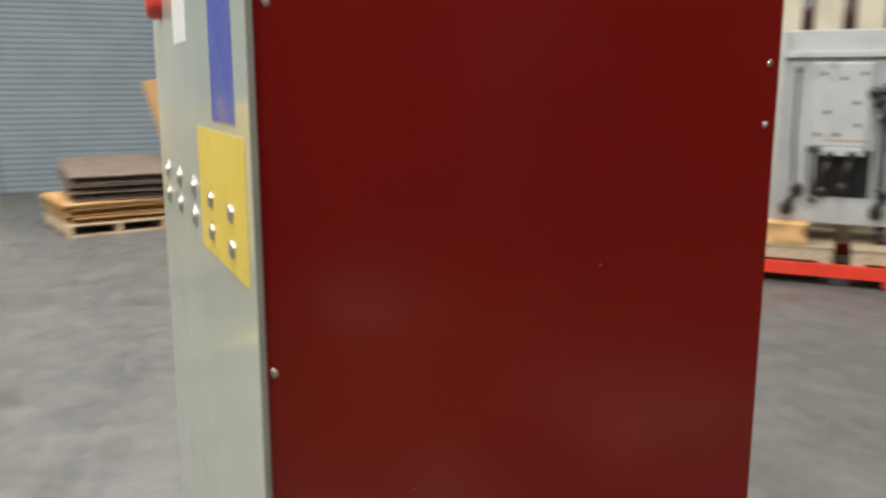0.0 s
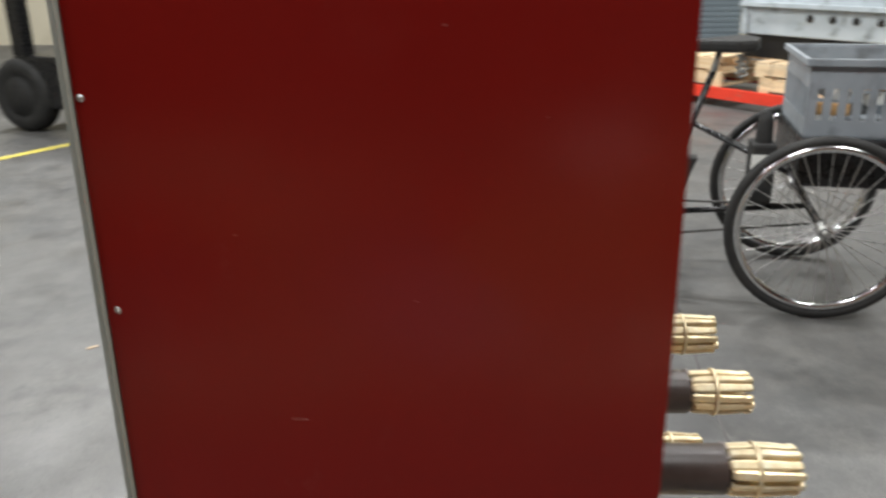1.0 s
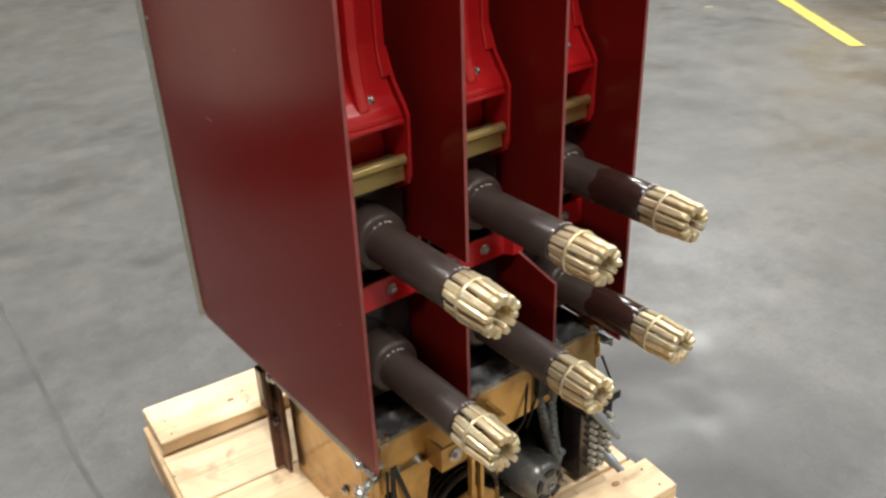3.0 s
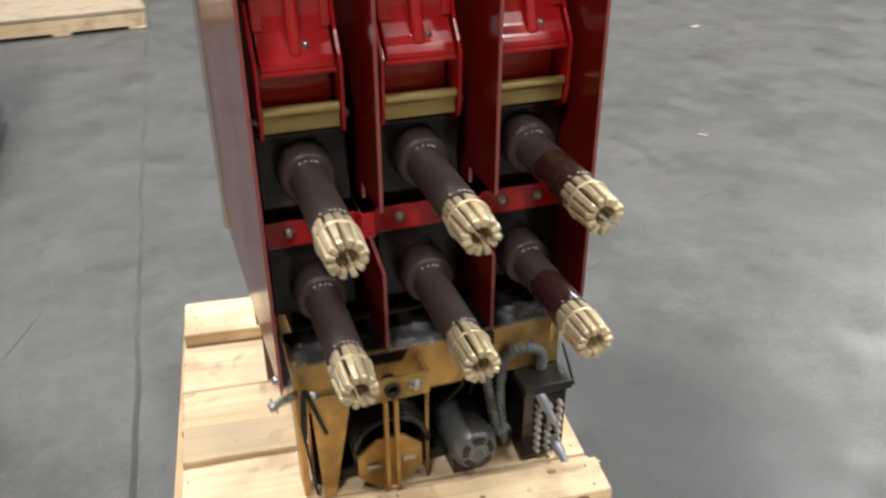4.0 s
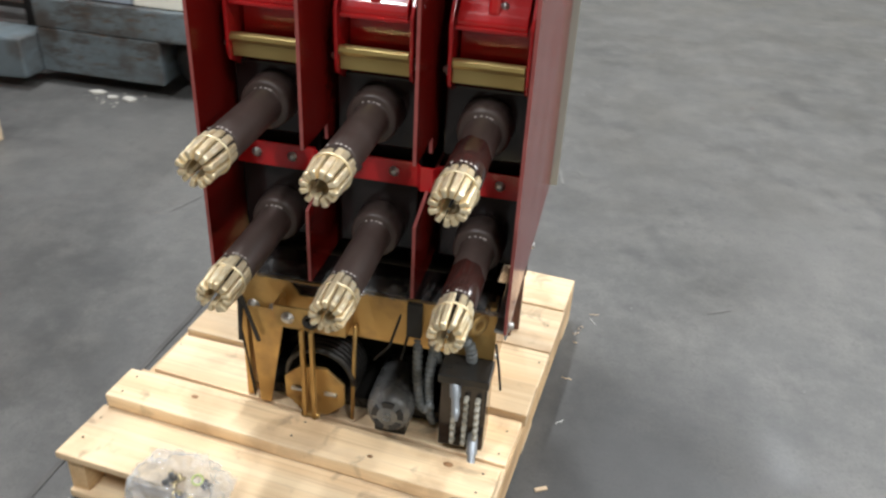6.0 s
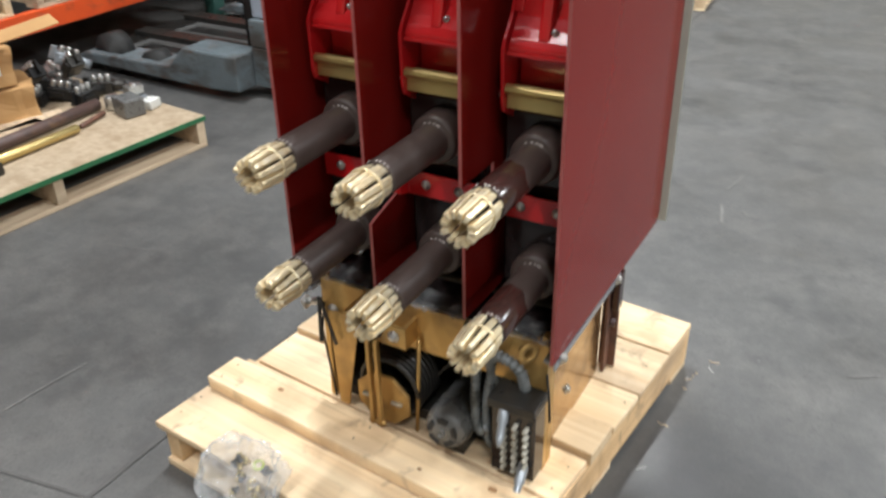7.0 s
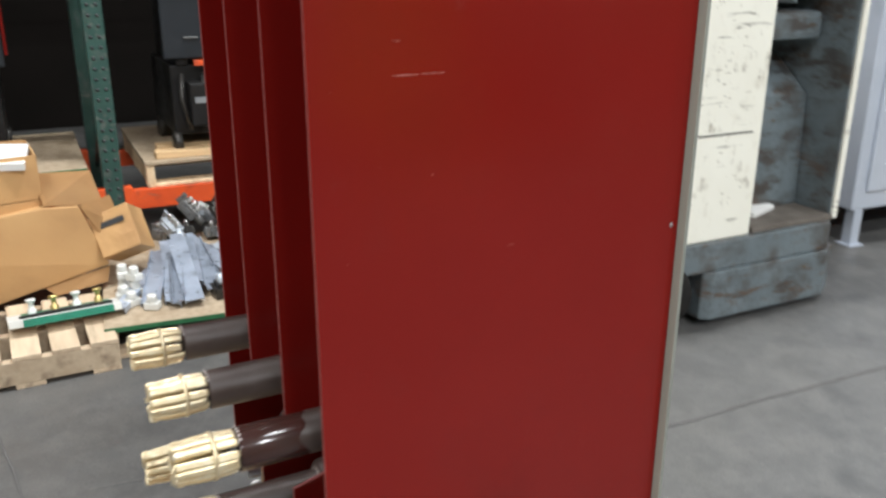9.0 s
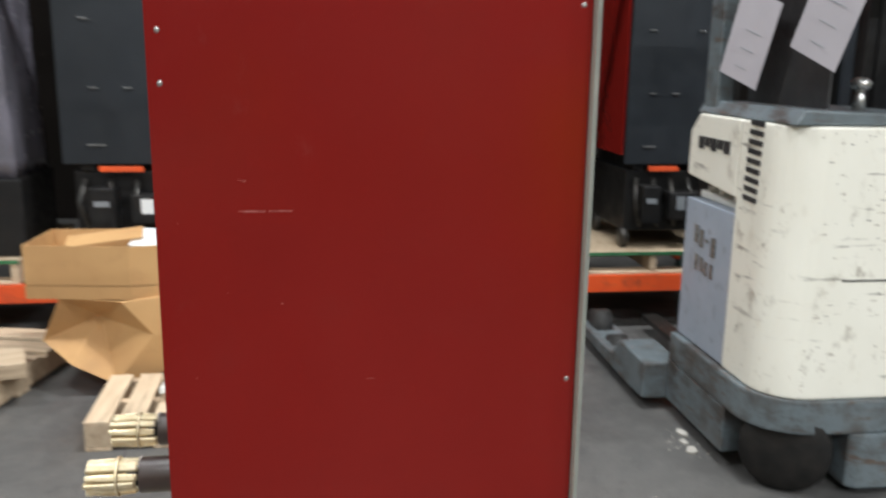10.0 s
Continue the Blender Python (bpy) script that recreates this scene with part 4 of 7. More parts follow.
# Left strut, links, octagonal plate with its spring
b = bm_new()
prism(b, [(-0.243, 0.378), (-0.165, 0.378), (-0.172, 0.33), (-0.208, DECK + 0.005), (-0.232, DECK + 0.005)], "y", 0.226, 0.230, 0.001)
part("strut", b, ZINC_GOLD, cb)
b = bm_new()
for x in (-0.112, -0.092):
    box(b, x - 0.004, x + 0.004, 0.176, 0.188, 0.15, 0.376, 0.001)
tube(b, [(-0.12, 0.182, 0.158), (-0.082, 0.182, 0.158)], 0.006, 10)
part("link", b, ZINC_GOLD, cb)
b = bm_new()
oct_ = [(-0.100 + 0.070 * math.cos(radians(22.5 + 45 * k)), 0.203 + 0.066 * math.sin(radians(22.5 + 45 * k))) for k in range(8)]
prism(b, oct_, "y", 0.206, 0.214, 0.002)
octp = part("octagonal_plate", b, ZINC_GOLD, cb, "octagonal yellow zinc spring plate")
for s in (-0.036, 0.036):
    b = bm_new()
    box(b, -0.100 + s - 0.014, -0.100 + s + 0.014, 0.198, 0.206, 0.200, 0.208, 0.003)
    part("slot_bolt", b, STEEL, octp)
b = bm_new()
path = []
for k in range(140):
    a = 2 * math.pi * k / 20
    path.append((-0.092 + 0.072 * math.cos(a), 0.222 + 0.09 * k / 140, 0.225 + 0.072 * math.sin(a)))
tube(b, path, 0.0075, 8)
part("coil_spring", b, DARK_STEEL, cb, "heavy black coil spring")
b = bm_new()
tube(b, [(-0.018, 0.23, 0.375), (-0.022, 0.215, DECK + 0.012)], 0.0045, 8)
part("rod", b, ZINC_GOLD, cb)
# Motor
mm = seg_m((0.068, 0.168, 0.210), (0.064, 0.32, 0.200)) @ Matrix.Diagonal((0.9, 0.9, 1, 1))
b = bm_new()
lathe(b, [(0.0, -0.006), (0.022, -0.005), (0.038, 0.0), (0.048, 0.008), (0.053, 0.020), (0.055, 0.035), (0.055, 0.15), (0.049, 0.155), (0, 0.155)], mm, 32)
motor = part("motor", b, MOTOR_GREY, cb, "dark grey spring-charging motor")
for k in range(5):
    c = 72 * k + 20
    arc = [radians(c - 24 + 8 * q) for q in range(7)]
    b = bm_new()
    prism(b, [(0.037 * math.cos(q), 0.037 * math.sin(q)) for q in arc] + [(0.024 * math.cos(q), 0.024 * math.sin(q)) for q in arc[::-1]], "z", -0.0056, 0.002)
    bmesh.ops.transform(b, matrix=mm, verts=b.verts)
    part("vent_slot", b, INK, motor)
b = bm_new()
lathe(b, [(0.009, -0.010), (0.009, 0.001), (0, 0.001), (0, -0.010)], mm, 16)
part("shaft_cap", b, STEEL, motor)
b = bm_new()
box(b, 0.030, 0.096, 0.205, 0.27, DECK + 0.004, 0.19, 0.002)
part("motor_foot", b, DARK_STEEL, motor)
# Terminal block with pegs and pins
b = bm_new()
box(b, 0.170, 0.262, 0.185, 0.235, DECK + 0.02, 0.318, 0.003)
block = part("terminal_block", b, BLACK_GLOSS, cb, "black secondary contact block with white pegs")
b = bm_new()
box(b, 0.166, 0.266, 0.170, 0.24, 0.318, 0.338, 0.003)
part("cap", b, DARK_STEEL, block, "dark grey moulded cap")
pegs = bm_new()
lathe(pegs, [(0.0052, 0), (0.0052, 0.012), (0.0042, 0.016), (0, 0.016)], seg_m((0, 0, 0), (0, -1, 0)), 10)
PEG = mesh_of("peg", pegs, mat("dull_ivory_peg", (0.46, 0.44, 0.37), (0.34, 0.32, 0.26), 40, 0.4))
for i in range(3):
    for j in range(7):
        part("peg", PEG, None, block, at=pose(0.200 + 0.023 * i, 0.185, 0.168 + 0.0185 * j))
for p, q in (((0.196, 0.19, 0.322), (0.214, 0.124, 0.270)), ((0.240, 0.19, 0.182), (0.252, 0.112, 0.142))):
    b = bm_new()
    d = Vector(q) - Vector(p)
    L = d.length
    lathe(b, [(0.011, 0), (0.011, L * 0.45), (0.008, L * 0.5), (0.008, L * 0.82), (0.003, L), (0, L)], seg_m(p, q), 14)
    part("guide_pin", b, GREY_METAL, block, "bright grey guide pin")


def hose(pts, r):
    b = bm_new()
    fine = []
    pts = [Vector(p) for p in pts]
    for i in range(len(pts) - 1):
        p0, p1, p2, p3 = pts[max(i - 1, 0)], pts[i], pts[i + 1], pts[min(i + 2, len(pts) - 1)]
        steps = max(6, int((p2 - p1).length / 0.0022))
        for k in range(steps):
            t = k / steps
            fine.append(0.5 * ((2 * p1) + (p2 - p0) * t + (2 * p0 - 5 * p1 + 4 * p2 - p3) * t * t + (3 * p1 - p0 - 3 * p2 + p3) * t ** 3))
    fine.append(pts[-1])
    tube(b, fine, [r * (1.0, 1.04, 1.0, 0.78, 0.76)[k % 5] for k in range(len(fine))], 12)
    return b


part("cable_hose", hose([(0.105, 0.27, 0.44), (0.108, 0.245, 0.36), (0.115, 0.22, 0.27), (0.128, 0.21, 0.21), (0.15, 0.215, 0.22)], 0.0105), CONDUIT, cb, "grey corrugated cable hose")
part("cable_hose", hose([(0.15, 0.26, 0.30), (0.142, 0.235, 0.36), (0.158, 0.22, 0.398), (0.188, 0.21, 0.408), (0.215, 0.215, 0.385), (0.222, 0.225, 0.34)], 0.0115), CONDUIT, cb, "grey corrugated cable hose")
part("cable_hose", hose([(0.145, 0.25, 0.37), (0.138, 0.232, 0.29), (0.142, 0.22, 0.20), (0.150, 0.23, 0.16)], 0.0100), CONDUIT, cb, "grey corrugated cable hose")
for pts in ([(0.085, 0.25, 0.46), (0.07, 0.235, 0.40), (0.055, 0.225, 0.34), (0.02, 0.235, 0.29)], [(0.10, 0.26, 0.45), (0.098, 0.235, 0.42), (0.092, 0.23, 0.38), (0.075, 0.24, 0.30)], [(-0.255, 0.232, 0.39), (-0.262, 0.225, 0.32), (-0.25, 0.228, 0.20), (-0.245, 0.23, 0.14)], [(0.265, 0.225, 0.39), (0.275, 0.215, 0.35), (0.285, 0.20, 0.30)]):
    b = bm_new()
    tube(b, pts, 0.0026, 8)
    part("wire", b, RUBBER, cb, "loose black wire")
b = bm_new()
box(b, 0.088, 0.118, 0.222, 0.235, 0.372, 0.45, 0.003)
part("limit_switch", b, RUBBER, cb)
b = bm_new()
tube(b, [(-0.262, 0.245, 0.385), (-0.305, 0.235, 0.375)], 0.008, 12)
bolt(b, (-0.305, 0.235, 0.375), (-1, -0.2, -0.2), 0.010, 0.010)
part("roller_pin", b, STEEL, cb)
# black lever ends hanging at the front corner
b = bm_new()
for x, lean in ((-0.254, 3), (-0.248, -16)):
    box(b, -0.0042, 0.0042, -0.002, 0.002, -0.105, 0.012, 0.001, pose(x, 0.214, 0.402, 0, lean, 0))
part("lever", b, RUBBER, cb, "pair of black strap ends")
# eye plate with a hole beside the lower arms
b = bm_new()
lathe(b, [(0.010, -0.002), (0.022, -0.002), (0.022, 0.002), (0.010, 0.002)], seg_m((0.232, 0.21, 0.438), (0.5, 0.0, 0.438)), 20, closed=True)
part("eye_plate", b, ZINC_GOLD, cb)

# bag of loose hardware slumped over the pallet's front edge
def plastic_bag():
    root = thing("plastic_bag", "clear plastic bag of small hardware slumped on the pallet", "plastic bag", pose(-0.275, -0.072, DECK + 0.002, 0, 0, 8))
    b = bm_new()
    bmesh.ops.create_icosphere(b, subdivisions=5, radius=1)
    for v in b.verts:
        p = v.co.copy()
        n = 0.30 * noise.noise(p * 1.5 + Vector((4, 0, 0))) + 0.30 * (0.5 - abs(noise.noise(p * 3.1))) + 0.16 * (0.5 - abs(noise.noise(p * 7.3)))
        p = p * (0.92 + n)
        v.co = Vector((p.x * 0.088, p.y * 0.064, max(0.001, 0.030 + p.z * 0.042)))
        v.co.z += 0.030 * max(0.0, noise.noise(Vector((p.x * 3, p.y * 3, 0))))
        v.co.z -= 1.5 * max(0.0, 0.010 - v.co.y)
    part("film", b, BAG_FILM, root)
    rr = random.Random(2)
    for k in range(16):
        b = bm_new()
        p = Vector((rr.uniform(-0.055, 0.055), rr.uniform(-0.028, 0.028), rr.uniform(0.006, 0.024)))
        p.z -= 1.5 * max(0.0, 0.010 - p.y)
        bolt(b, p, Vector((rr.uniform(-1, 1), rr.uniform(-1, 1), rr.uniform(-0.3, 1))), 0.006, 0.012)
        part("bolt", b, BRASS if k % 3 else DARK_STEEL, root)
    b = bm_new()
    lathe(b, [(0.008, 0), (0.012, 0.001), (0.012, 0.004), (0.008, 0.005)], pose(0.035, 0.018, 0.030, 20, 10), 16, closed=True)
    part("cap", b, mat("lime_plastic_cap", (0.45, 0.55, 0.06), None, 9, 0.3), root, "lime green plastic cap")


plastic_bag()
# splinters and clear strapping scraps beside the pallet
sr = random.Random(77)
for k in range(9):
    u = sr.random()
    x, y = 0.385 + abs(sr.gauss(0, 0.03)) + 0.012 * u, sr.uniform(0.45, 0.95)
    b = bm_new()
    L = sr.uniform(0.004, 0.014)
    pts = [(-L, 0), (-L * 0.4, sr.uniform(-0.004, 0.004)), (L * 0.3, sr.uniform(-0.004, 0.004)), (L, sr.uniform(-0.006, 0.006))]
    tube(b, [(p, q, 0.0015) for p, q in pts], sr.uniform(0.0006, 0.0012), 5)
    solid("splinter", b, (PINE, OLD_WOOD, WHITE_PLASTIC)[k % 3], "tiny pale splinter on the floor beside the pallet", "debris", group="pallet splinters", m=pose(x, y, 0, 0, 0, sr.uniform(0, 180)))


# ---------- shared things ----------
def pallet(name_label, m, L=1.0, W=1.2, H=0.13, wood=None, top="boards", edge=None, group="", gaps=7):
    """A wooden pallet, L along x and W along y, standing with its corner at the origin."""
    wood = wood or OLD_WOOD
    root = thing("pallet", name_label, "pallet", m, group)
    for y in (0.02, W / 2, W - 0.02):
        b = bm_new()
        box(b, 0.0, L, y - 0.02, y + 0.02, 0.018, H - 0.018, 0.003)
        part("stringer", b, wood, root)
    if top == "boards":
        w = W
        n = gaps
        bw = L / n * 0.78
        for k in range(n):
            x = k * (L - bw) / (n - 1)
            b = bm_new()
            box(b, x, x + bw, 0, W, H - 0.018, H, 0.003)
            part("deck_board", b, wood, root)
    else:
        b = bm_new()
        box(b, -0.005, L + 0.005, -0.005, W + 0.005, H - 0.018, H, 0.002)
        part("deck_sheet", b, OSB, root)
        if edge:
            for e0, e1 in ((L + 0.0055, L + 0.008), (-0.008, -0.0055)):
                b = bm_new()
                box(b, e0, e1, -0.005, W + 0.005, H - 0.020, H - 0.0005)
                part("painted_edge", b, edge, root, "dark green painted edge")
    for k in range(3):
        x = k * (L - 0.1) / 2
        b = bm_new()
        box(b, x, x + 0.1, 0, W, 0.0, 0.018, 0.003)
        part("bottom_board", b, wood, root)
    return root


def carton(label, m, sx, sy, sz, crush=0.0, open_top=False, tape=True, seed=1, group=""):
    root = thing("cardboard_box", label, "box", m, group)
    b = bm_new()
    t = 0.005
    if open_top:
        box(b, 0, sx, 0, sy, 0, t)
        for q in ((0, sx, 0, t), (0, sx, sy - t, sy), (0, t, t, sy - t), (sx - t, sx, t, sy - t)):
            box(b, *q, t, sz)
    else:
        box(b, 0, sx, 0, sy, 0, sz, 0.006)
    if crush:
        bmesh.ops.subdivide_edges(b, edges=b.edges[:], cuts=5, use_grid_fill=True)
        for v in b.verts:
            p = v.co * (3.0 / max(sx, sy)) + Vector((seed * 3.1, 0, 0))
            v.co += crush * Vector((noise.noise(p), noise.noise(p + Vector((9, 0, 0))), 0.5 * noise.noise(p + Vector((0, 9, 0))))) * min(1, v.co.z / (0.3 * sz))
    part("carton", b, CARD, root)
    if tape and not open_top:
        b = bm_new()
        box(b, sx / 2 - 0.025, sx / 2 + 0.025, 0.002, sy - 0.002, sz + 0.001, sz + 0.002)
        part("tape", b, CARD, root, "brown packing tape")
    return root


def flap(root, m, w, h):
    b = bm_new()
    box(b, 0, w, 0, h, 0, 0.005, 0.001, m)
    return part("flap", b, CARD, root)


# ---------- west side: parts pallets, boxes, rack ----------
pa = pallet("particle board pallet with dark green edges piled with metal parts", pose(-2.998, 0.136, 0, 0, 0, -4.8), 1.09, 1.355, 0.135, OLD_WOOD, "sheet", GREEN_PAINT, "parts pallets")
pb = pallet("weathered slatted pallet with a circuit board on it", pose(-1.80, -0.54, 0, 0, 0, 92), 0.62, 0.53, 0.125, OLD_WOOD, "boards", None, "parts pallets", 5)
# its boards run the other way: short blocks along the front
pc = pallet("weathered slatted pallet with odd wooden blocks", pose(-3.20, -1.85, 0, 0, 0, -12), 1.1, 1.0, 0.13, OLD_WOOD, "boards", None, "parts pallets", 6)
rr = random.Random(5)
for k in range(5):
    b = bm_new()
    box(b, 0, rr.uniform(0.15, 0.35), 0, rr.uniform(0.08, 0.14), 0, rr.uniform(0.03, 0.08), 0.004)
    solid("wood_block", b, OLD_WOOD, "pale offcut of pallet wood lying on a pallet", "wood block", group="wood offcuts", m=pose(-2.75 + rr.uniform(-0.1, 0.25), -1.12 - 0.13 * k, 0.135, 0, 0, rr.uniform(-40, 40)))

Z = 0.137
# Cartons on the green-edged pallet
c1 = carton("small dented brown cardboard box on the parts pallet", pose(-2.706, 0.883, Z, 0, 0, -23), 0.25, 0.30, 0.145, 0.03, seed=2)
c2 = carton("small open brown cardboard box with a white label stacked on another", pose(-2.714, 0.835, Z + 0.155, 0, 0, -19), 0.25, 0.27, 0.155, 0.016, tape=False, seed=3)
flap(c2, pose(0.03, 0.262, 0.156, 10, 0, -6), 0.17, 0.25)
flap(c2, pose(0.02, 0.02, 0.156, -14, 0, 0), 0.20, 0.20)
flap(c2, pose(0.245, 0.02, 0.154, 0, -12, 0), 0.10, 0.23)
b = bm_new()
box(b, 0.2615, 0.2640, 0.085, 0.215, 0.052, 0.108)
label_ = part("label", b, PAPER, c2, "white printed label")
b = bm_new()
box(b, 0.2642, 0.2655, 0.105, 0.195, 0.084, 0.095)
part("print_bar", b, MOTOR_GREY, label_)


def bar_thing(name, label, cat, p, q, r, mm, group=""):
    b = bm_new()
    d = Vector(q) - Vector(p)
    lathe(b, [(0, 0), (r * 0.9, 0), (r, 0.003), (r, d.length - 0.003), (r * 0.9, d.length), (0, d.length)], seg_m(p, q), 16)
    return solid(name, b, mm, label, cat, group=group)


bar_thing("steel_bar", "long rusty brown round bar on the parts pallet", "metal bar", (-2.205, 0.60, Z + 0.026), (-2.235, 1.235, Z + 0.026), 0.024, mat("rusty_brown_bar", (0.09, 0.05, 0.04), (0.06, 0.04, 0.035), 20, 0.5, stain=(0.16, 0.09, 0.05), stain_scale=16, stain_amount=0.3), "metal bars")
bar_thing("brass_pipe", "dull brass pipe on the parts pallet", "metal bar", (-2.105, 0.585, Z + 0.020), (-2.100, 1.02, Z + 0.020), 0.018, BRASS, "metal bars")
bar_thing("steel_bar", "short rusty brown round bar on the parts pallet", "metal bar", (-2.12, 1.05, Z + 0.012), (-2.16, 1.20, Z + 0.012), 0.010, RUST, "metal bars")
for x, y, L, turn in ((-2.42, 0.72, 0.42, 84), (-2.33, 0.66, 0.36, 96)):
    b = bm_new()
    box(b, 0, L, -0.045, 0.045, 0, 0.016, 0.002)
    solid("plank", b, OLD_WOOD, "short pale wooden slat lying on the parts pallet", "plank", group="loose slats", m=pose(x, y, Z, 0, 0, turn - 8))

STRIP_METAL = mat("bluish_zinc_sheet", (0.50, 0.56, 0.66), (0.34, 0.39, 0.47), 9, 0.34, 0.1, metal=0.45, bump=0.06, stain=(0.22, 0.25, 0.30), stain_scale=14, stain_amount=0.3, per_object=0.25)
SHEET_METAL = mat("pale_zinc_sheet", (0.56, 0.61, 0.66), (0.46, 0.51, 0.56), 7, 0.42, 0.1, metal=0.35, bump=0.05, stain=(0.33, 0.36, 0.39), stain_scale=10, stain_amount=0.3)


def channel_mesh(L, w, h, cut):
    """A folded U-channel lying along x, one end cut aslant."""
    b = bm_new()
    t = 0.003
    prism(b, [(-w / 2, 0), (w / 2, 0), (w / 2, h), (w / 2 - t, h), (w / 2 - t, t), (-w / 2 + t, t), (-w / 2 + t, h), (-w / 2, h)], "x", 0, L)
    for v in b.verts:
        if v.co.x > L * 0.5:
            v.co.x -= cut * (v.co.y / w + 0.5)
    return mesh_of("metal_strip", b, STRIP_METAL)


CHANNELS = [channel_mesh(0.70, 0.062, 0.018, 0.05), channel_mesh(0.56, 0.075, 0.014, 0.0), channel_mesh(0.44, 0.050, 0.022, 0.03)]
for k, (x, y, z, turn, dip, roll) in enumerate(((-2.70, 0.445, 0.075, -4, 5, 180), (-2.62, 0.505, 0.060, -1, 4, 8), (-2.68, 0.395, 0.055, -7, 4, 180), (-2.55, 0.475, 0.095, -6, 7, 176), (-2.60, 0.350, 0.035, -12, 3, 0), (-2.45, 0.330, 0.030, -16, 3, 180), (-2.58, 0.560, 0.040, 6, 3, 182), (-2.52, 0.420, 0.110, -3, 9, 184), (-2.40, 0.395, 0.060, -9, 6, 0), (-2.78, 0.500, 0.045, 10, 2, 180), (-2.42, 0.285, 0.022, -24, 1, 180))):
    ob = new("metal_strip", CHANNELS[(0, 1, 0, 2, 1, 2, 2, 1, 2, 0, 2)[k]])
    ob.matrix_basis = pose(x, y, Z + z + 0.012, 0, dip, turn) @ pose(0, 0, 0, roll)
    tagged(ob, "folded bluish zinc channel strip in a heap of parts", "metal strip", "metal strips")
for x, y, z, w, d, turn in ((-2.66, 0.56, 0.012, 0.15, 0.26, 24), (-2.60, 0.72, 0.022, 0.09, 0.20, -12), (-2.72, 0.64, 0.034, 0.13, 0.16, 50)):
    b = bm_new()
    box(b, 0, w, 0, d, 0, 0.004, 0.001)
    box(b, 0, w, 0, 0.004, 0.004, 0.03)
    box(b, w - 0.004, w, 0.004, d, 0.004, 0.018)
    solid("sheet_bracket", b, SHEET_METAL, "flat pale sheet metal bracket on the parts pallet", "metal bracket", group="metal brackets", m=pose(x, y, Z + z, 4, 3, turn))


def contactor(m, mm, label, prongs=3):
    root = thing("contactor", label, "switch part", m, "switch parts")
    b = bm_new()
    box(b, -0.05, 0.05, -0.035, 0.035, 0, 0.05, 0.004)
    box(b, -0.035, 0.02, -0.042, 0.042, 0.012, 0.036, 0.003)
    part("body", b, mm, root)
    for k in range(prongs):
        b = bm_new()
        lathe(b, [(0.012, 0.05), (0.012, 0.075), (0.008, 0.08), (0, 0.08)], pose(-0.03 + 0.03 * k, 0, 0), 12)
        part("terminal", b, STEEL, root)
    b = bm_new()
    lathe(b, [(0.022, 0), (0.024, 0.006), (0.022, 0.05), (0, 0.05)], seg_m((0.05, 0, 0.028), (0.2, 0, 0.028)), 14)
    part("barrel", b, mm, root)
    b = bm_new()
    box(b, -0.075, -0.05, -0.006, 0.006, 0.010, 0.070, 0.002)
    part("tongue", b, mm, root)
    return root


for k, (x, y, z, tip) in enumerate(((-2.70, 1.30, 0, 0), (-2.55, 1.33, 0, 0), (-2.85, 1.22, 0, 0), (-2.40, 1.40, 0, 0), (-2.48, 1.24, 0.0, 12), (-2.56, 1.20, 0.06, 30), (-2.75, 1.42, 0, 0), (-2.62, 1.40, 0.07, 25), (-2.46, 1.33, 0.07, 40), (-2.36, 1.27, 0.0, 0), (-2.52, 1.16, 0.0, 0))):
    contactor(pose(x, y, Z + z + 0.0009 * tip, 0, tip, rr.uniform(0, 180)), (BLACK_IRON, MOTOR_GREY, GREY_METAL, DARK_STEEL, BLACK_IRON)[k % 5], "dark metal switch part lying on the parts pallet")
for k, (x, y, z, tip) in enumerate(((-2.92, 0.42, 0, 0), (-2.86, 0.52, 0, 20), (-2.93, 0.60, 0.05, 35), (-2.84, 0.64, 0, 10), (-2.90, 0.73, 0, 0), (-2.80, 0.72, 0.0, 28), (-2.92, 0.53, 0.08, 50), (-2.86, 0.68, 0.07, 45), (-2.83, 0.44, 0.04, 30))):
    contactor(pose(x, y, Z + z + 0.0009 * tip, 0, tip, rr.uniform(0, 180)), (MOTOR_GREY, DARK_STEEL, GREY_METAL)[k % 3], "grey metal switch part in a heap on the parts pallet")
# metal oddments at the end of the pallet
b = bm_new()
lathe(b, [(0, 0), (0.030, 0), (0.033, 0.006), (0.033, 0.05), (0.026, 0.058), (0, 0.058)], Matrix(), 18)
solid("metal_cup", b, STEEL, "bright steel cup at the end of the parts pallet", "metal part", m=pose(-2.19, 1.275, Z))
b = bm_new()
box(b, -0.055, 0.055, -0.045, 0.045, 0, 0.075, 0.006)
for k in range(6):
    box(b, 0.0552, 0.058, -0.040, 0.040, 0.008 + 0.011 * k, 0.013 + 0.011 * k)
solid("filter_block", b, MOTOR_GREY, "grey ribbed metal block at the end of the parts pallet", "metal part", m=pose(-2.08, 1.265, Z, 0, 0, -14))
for x, y, z, mm in ((-2.14, 1.365, 0, GREY_METAL), (-2.15, 1.362, 0.045, STEEL), (-2.06, 1.36, 0, WHITE_PLASTIC)):
    b = bm_new()
    box(b, -0.035, 0.035, -0.028, 0.028, 0, 0.038, 0.006)
    lathe(b, [(0.015, 0.038), (0.015, 0.043), (0, 0.043)], Matrix(), 14)
    solid("metal_fitting", b, mm, "small bright metal fitting on the parts pallet", "metal part", group="metal fittings", m=pose(x, y, Z + z, 0, 0, 30 * x * 10))
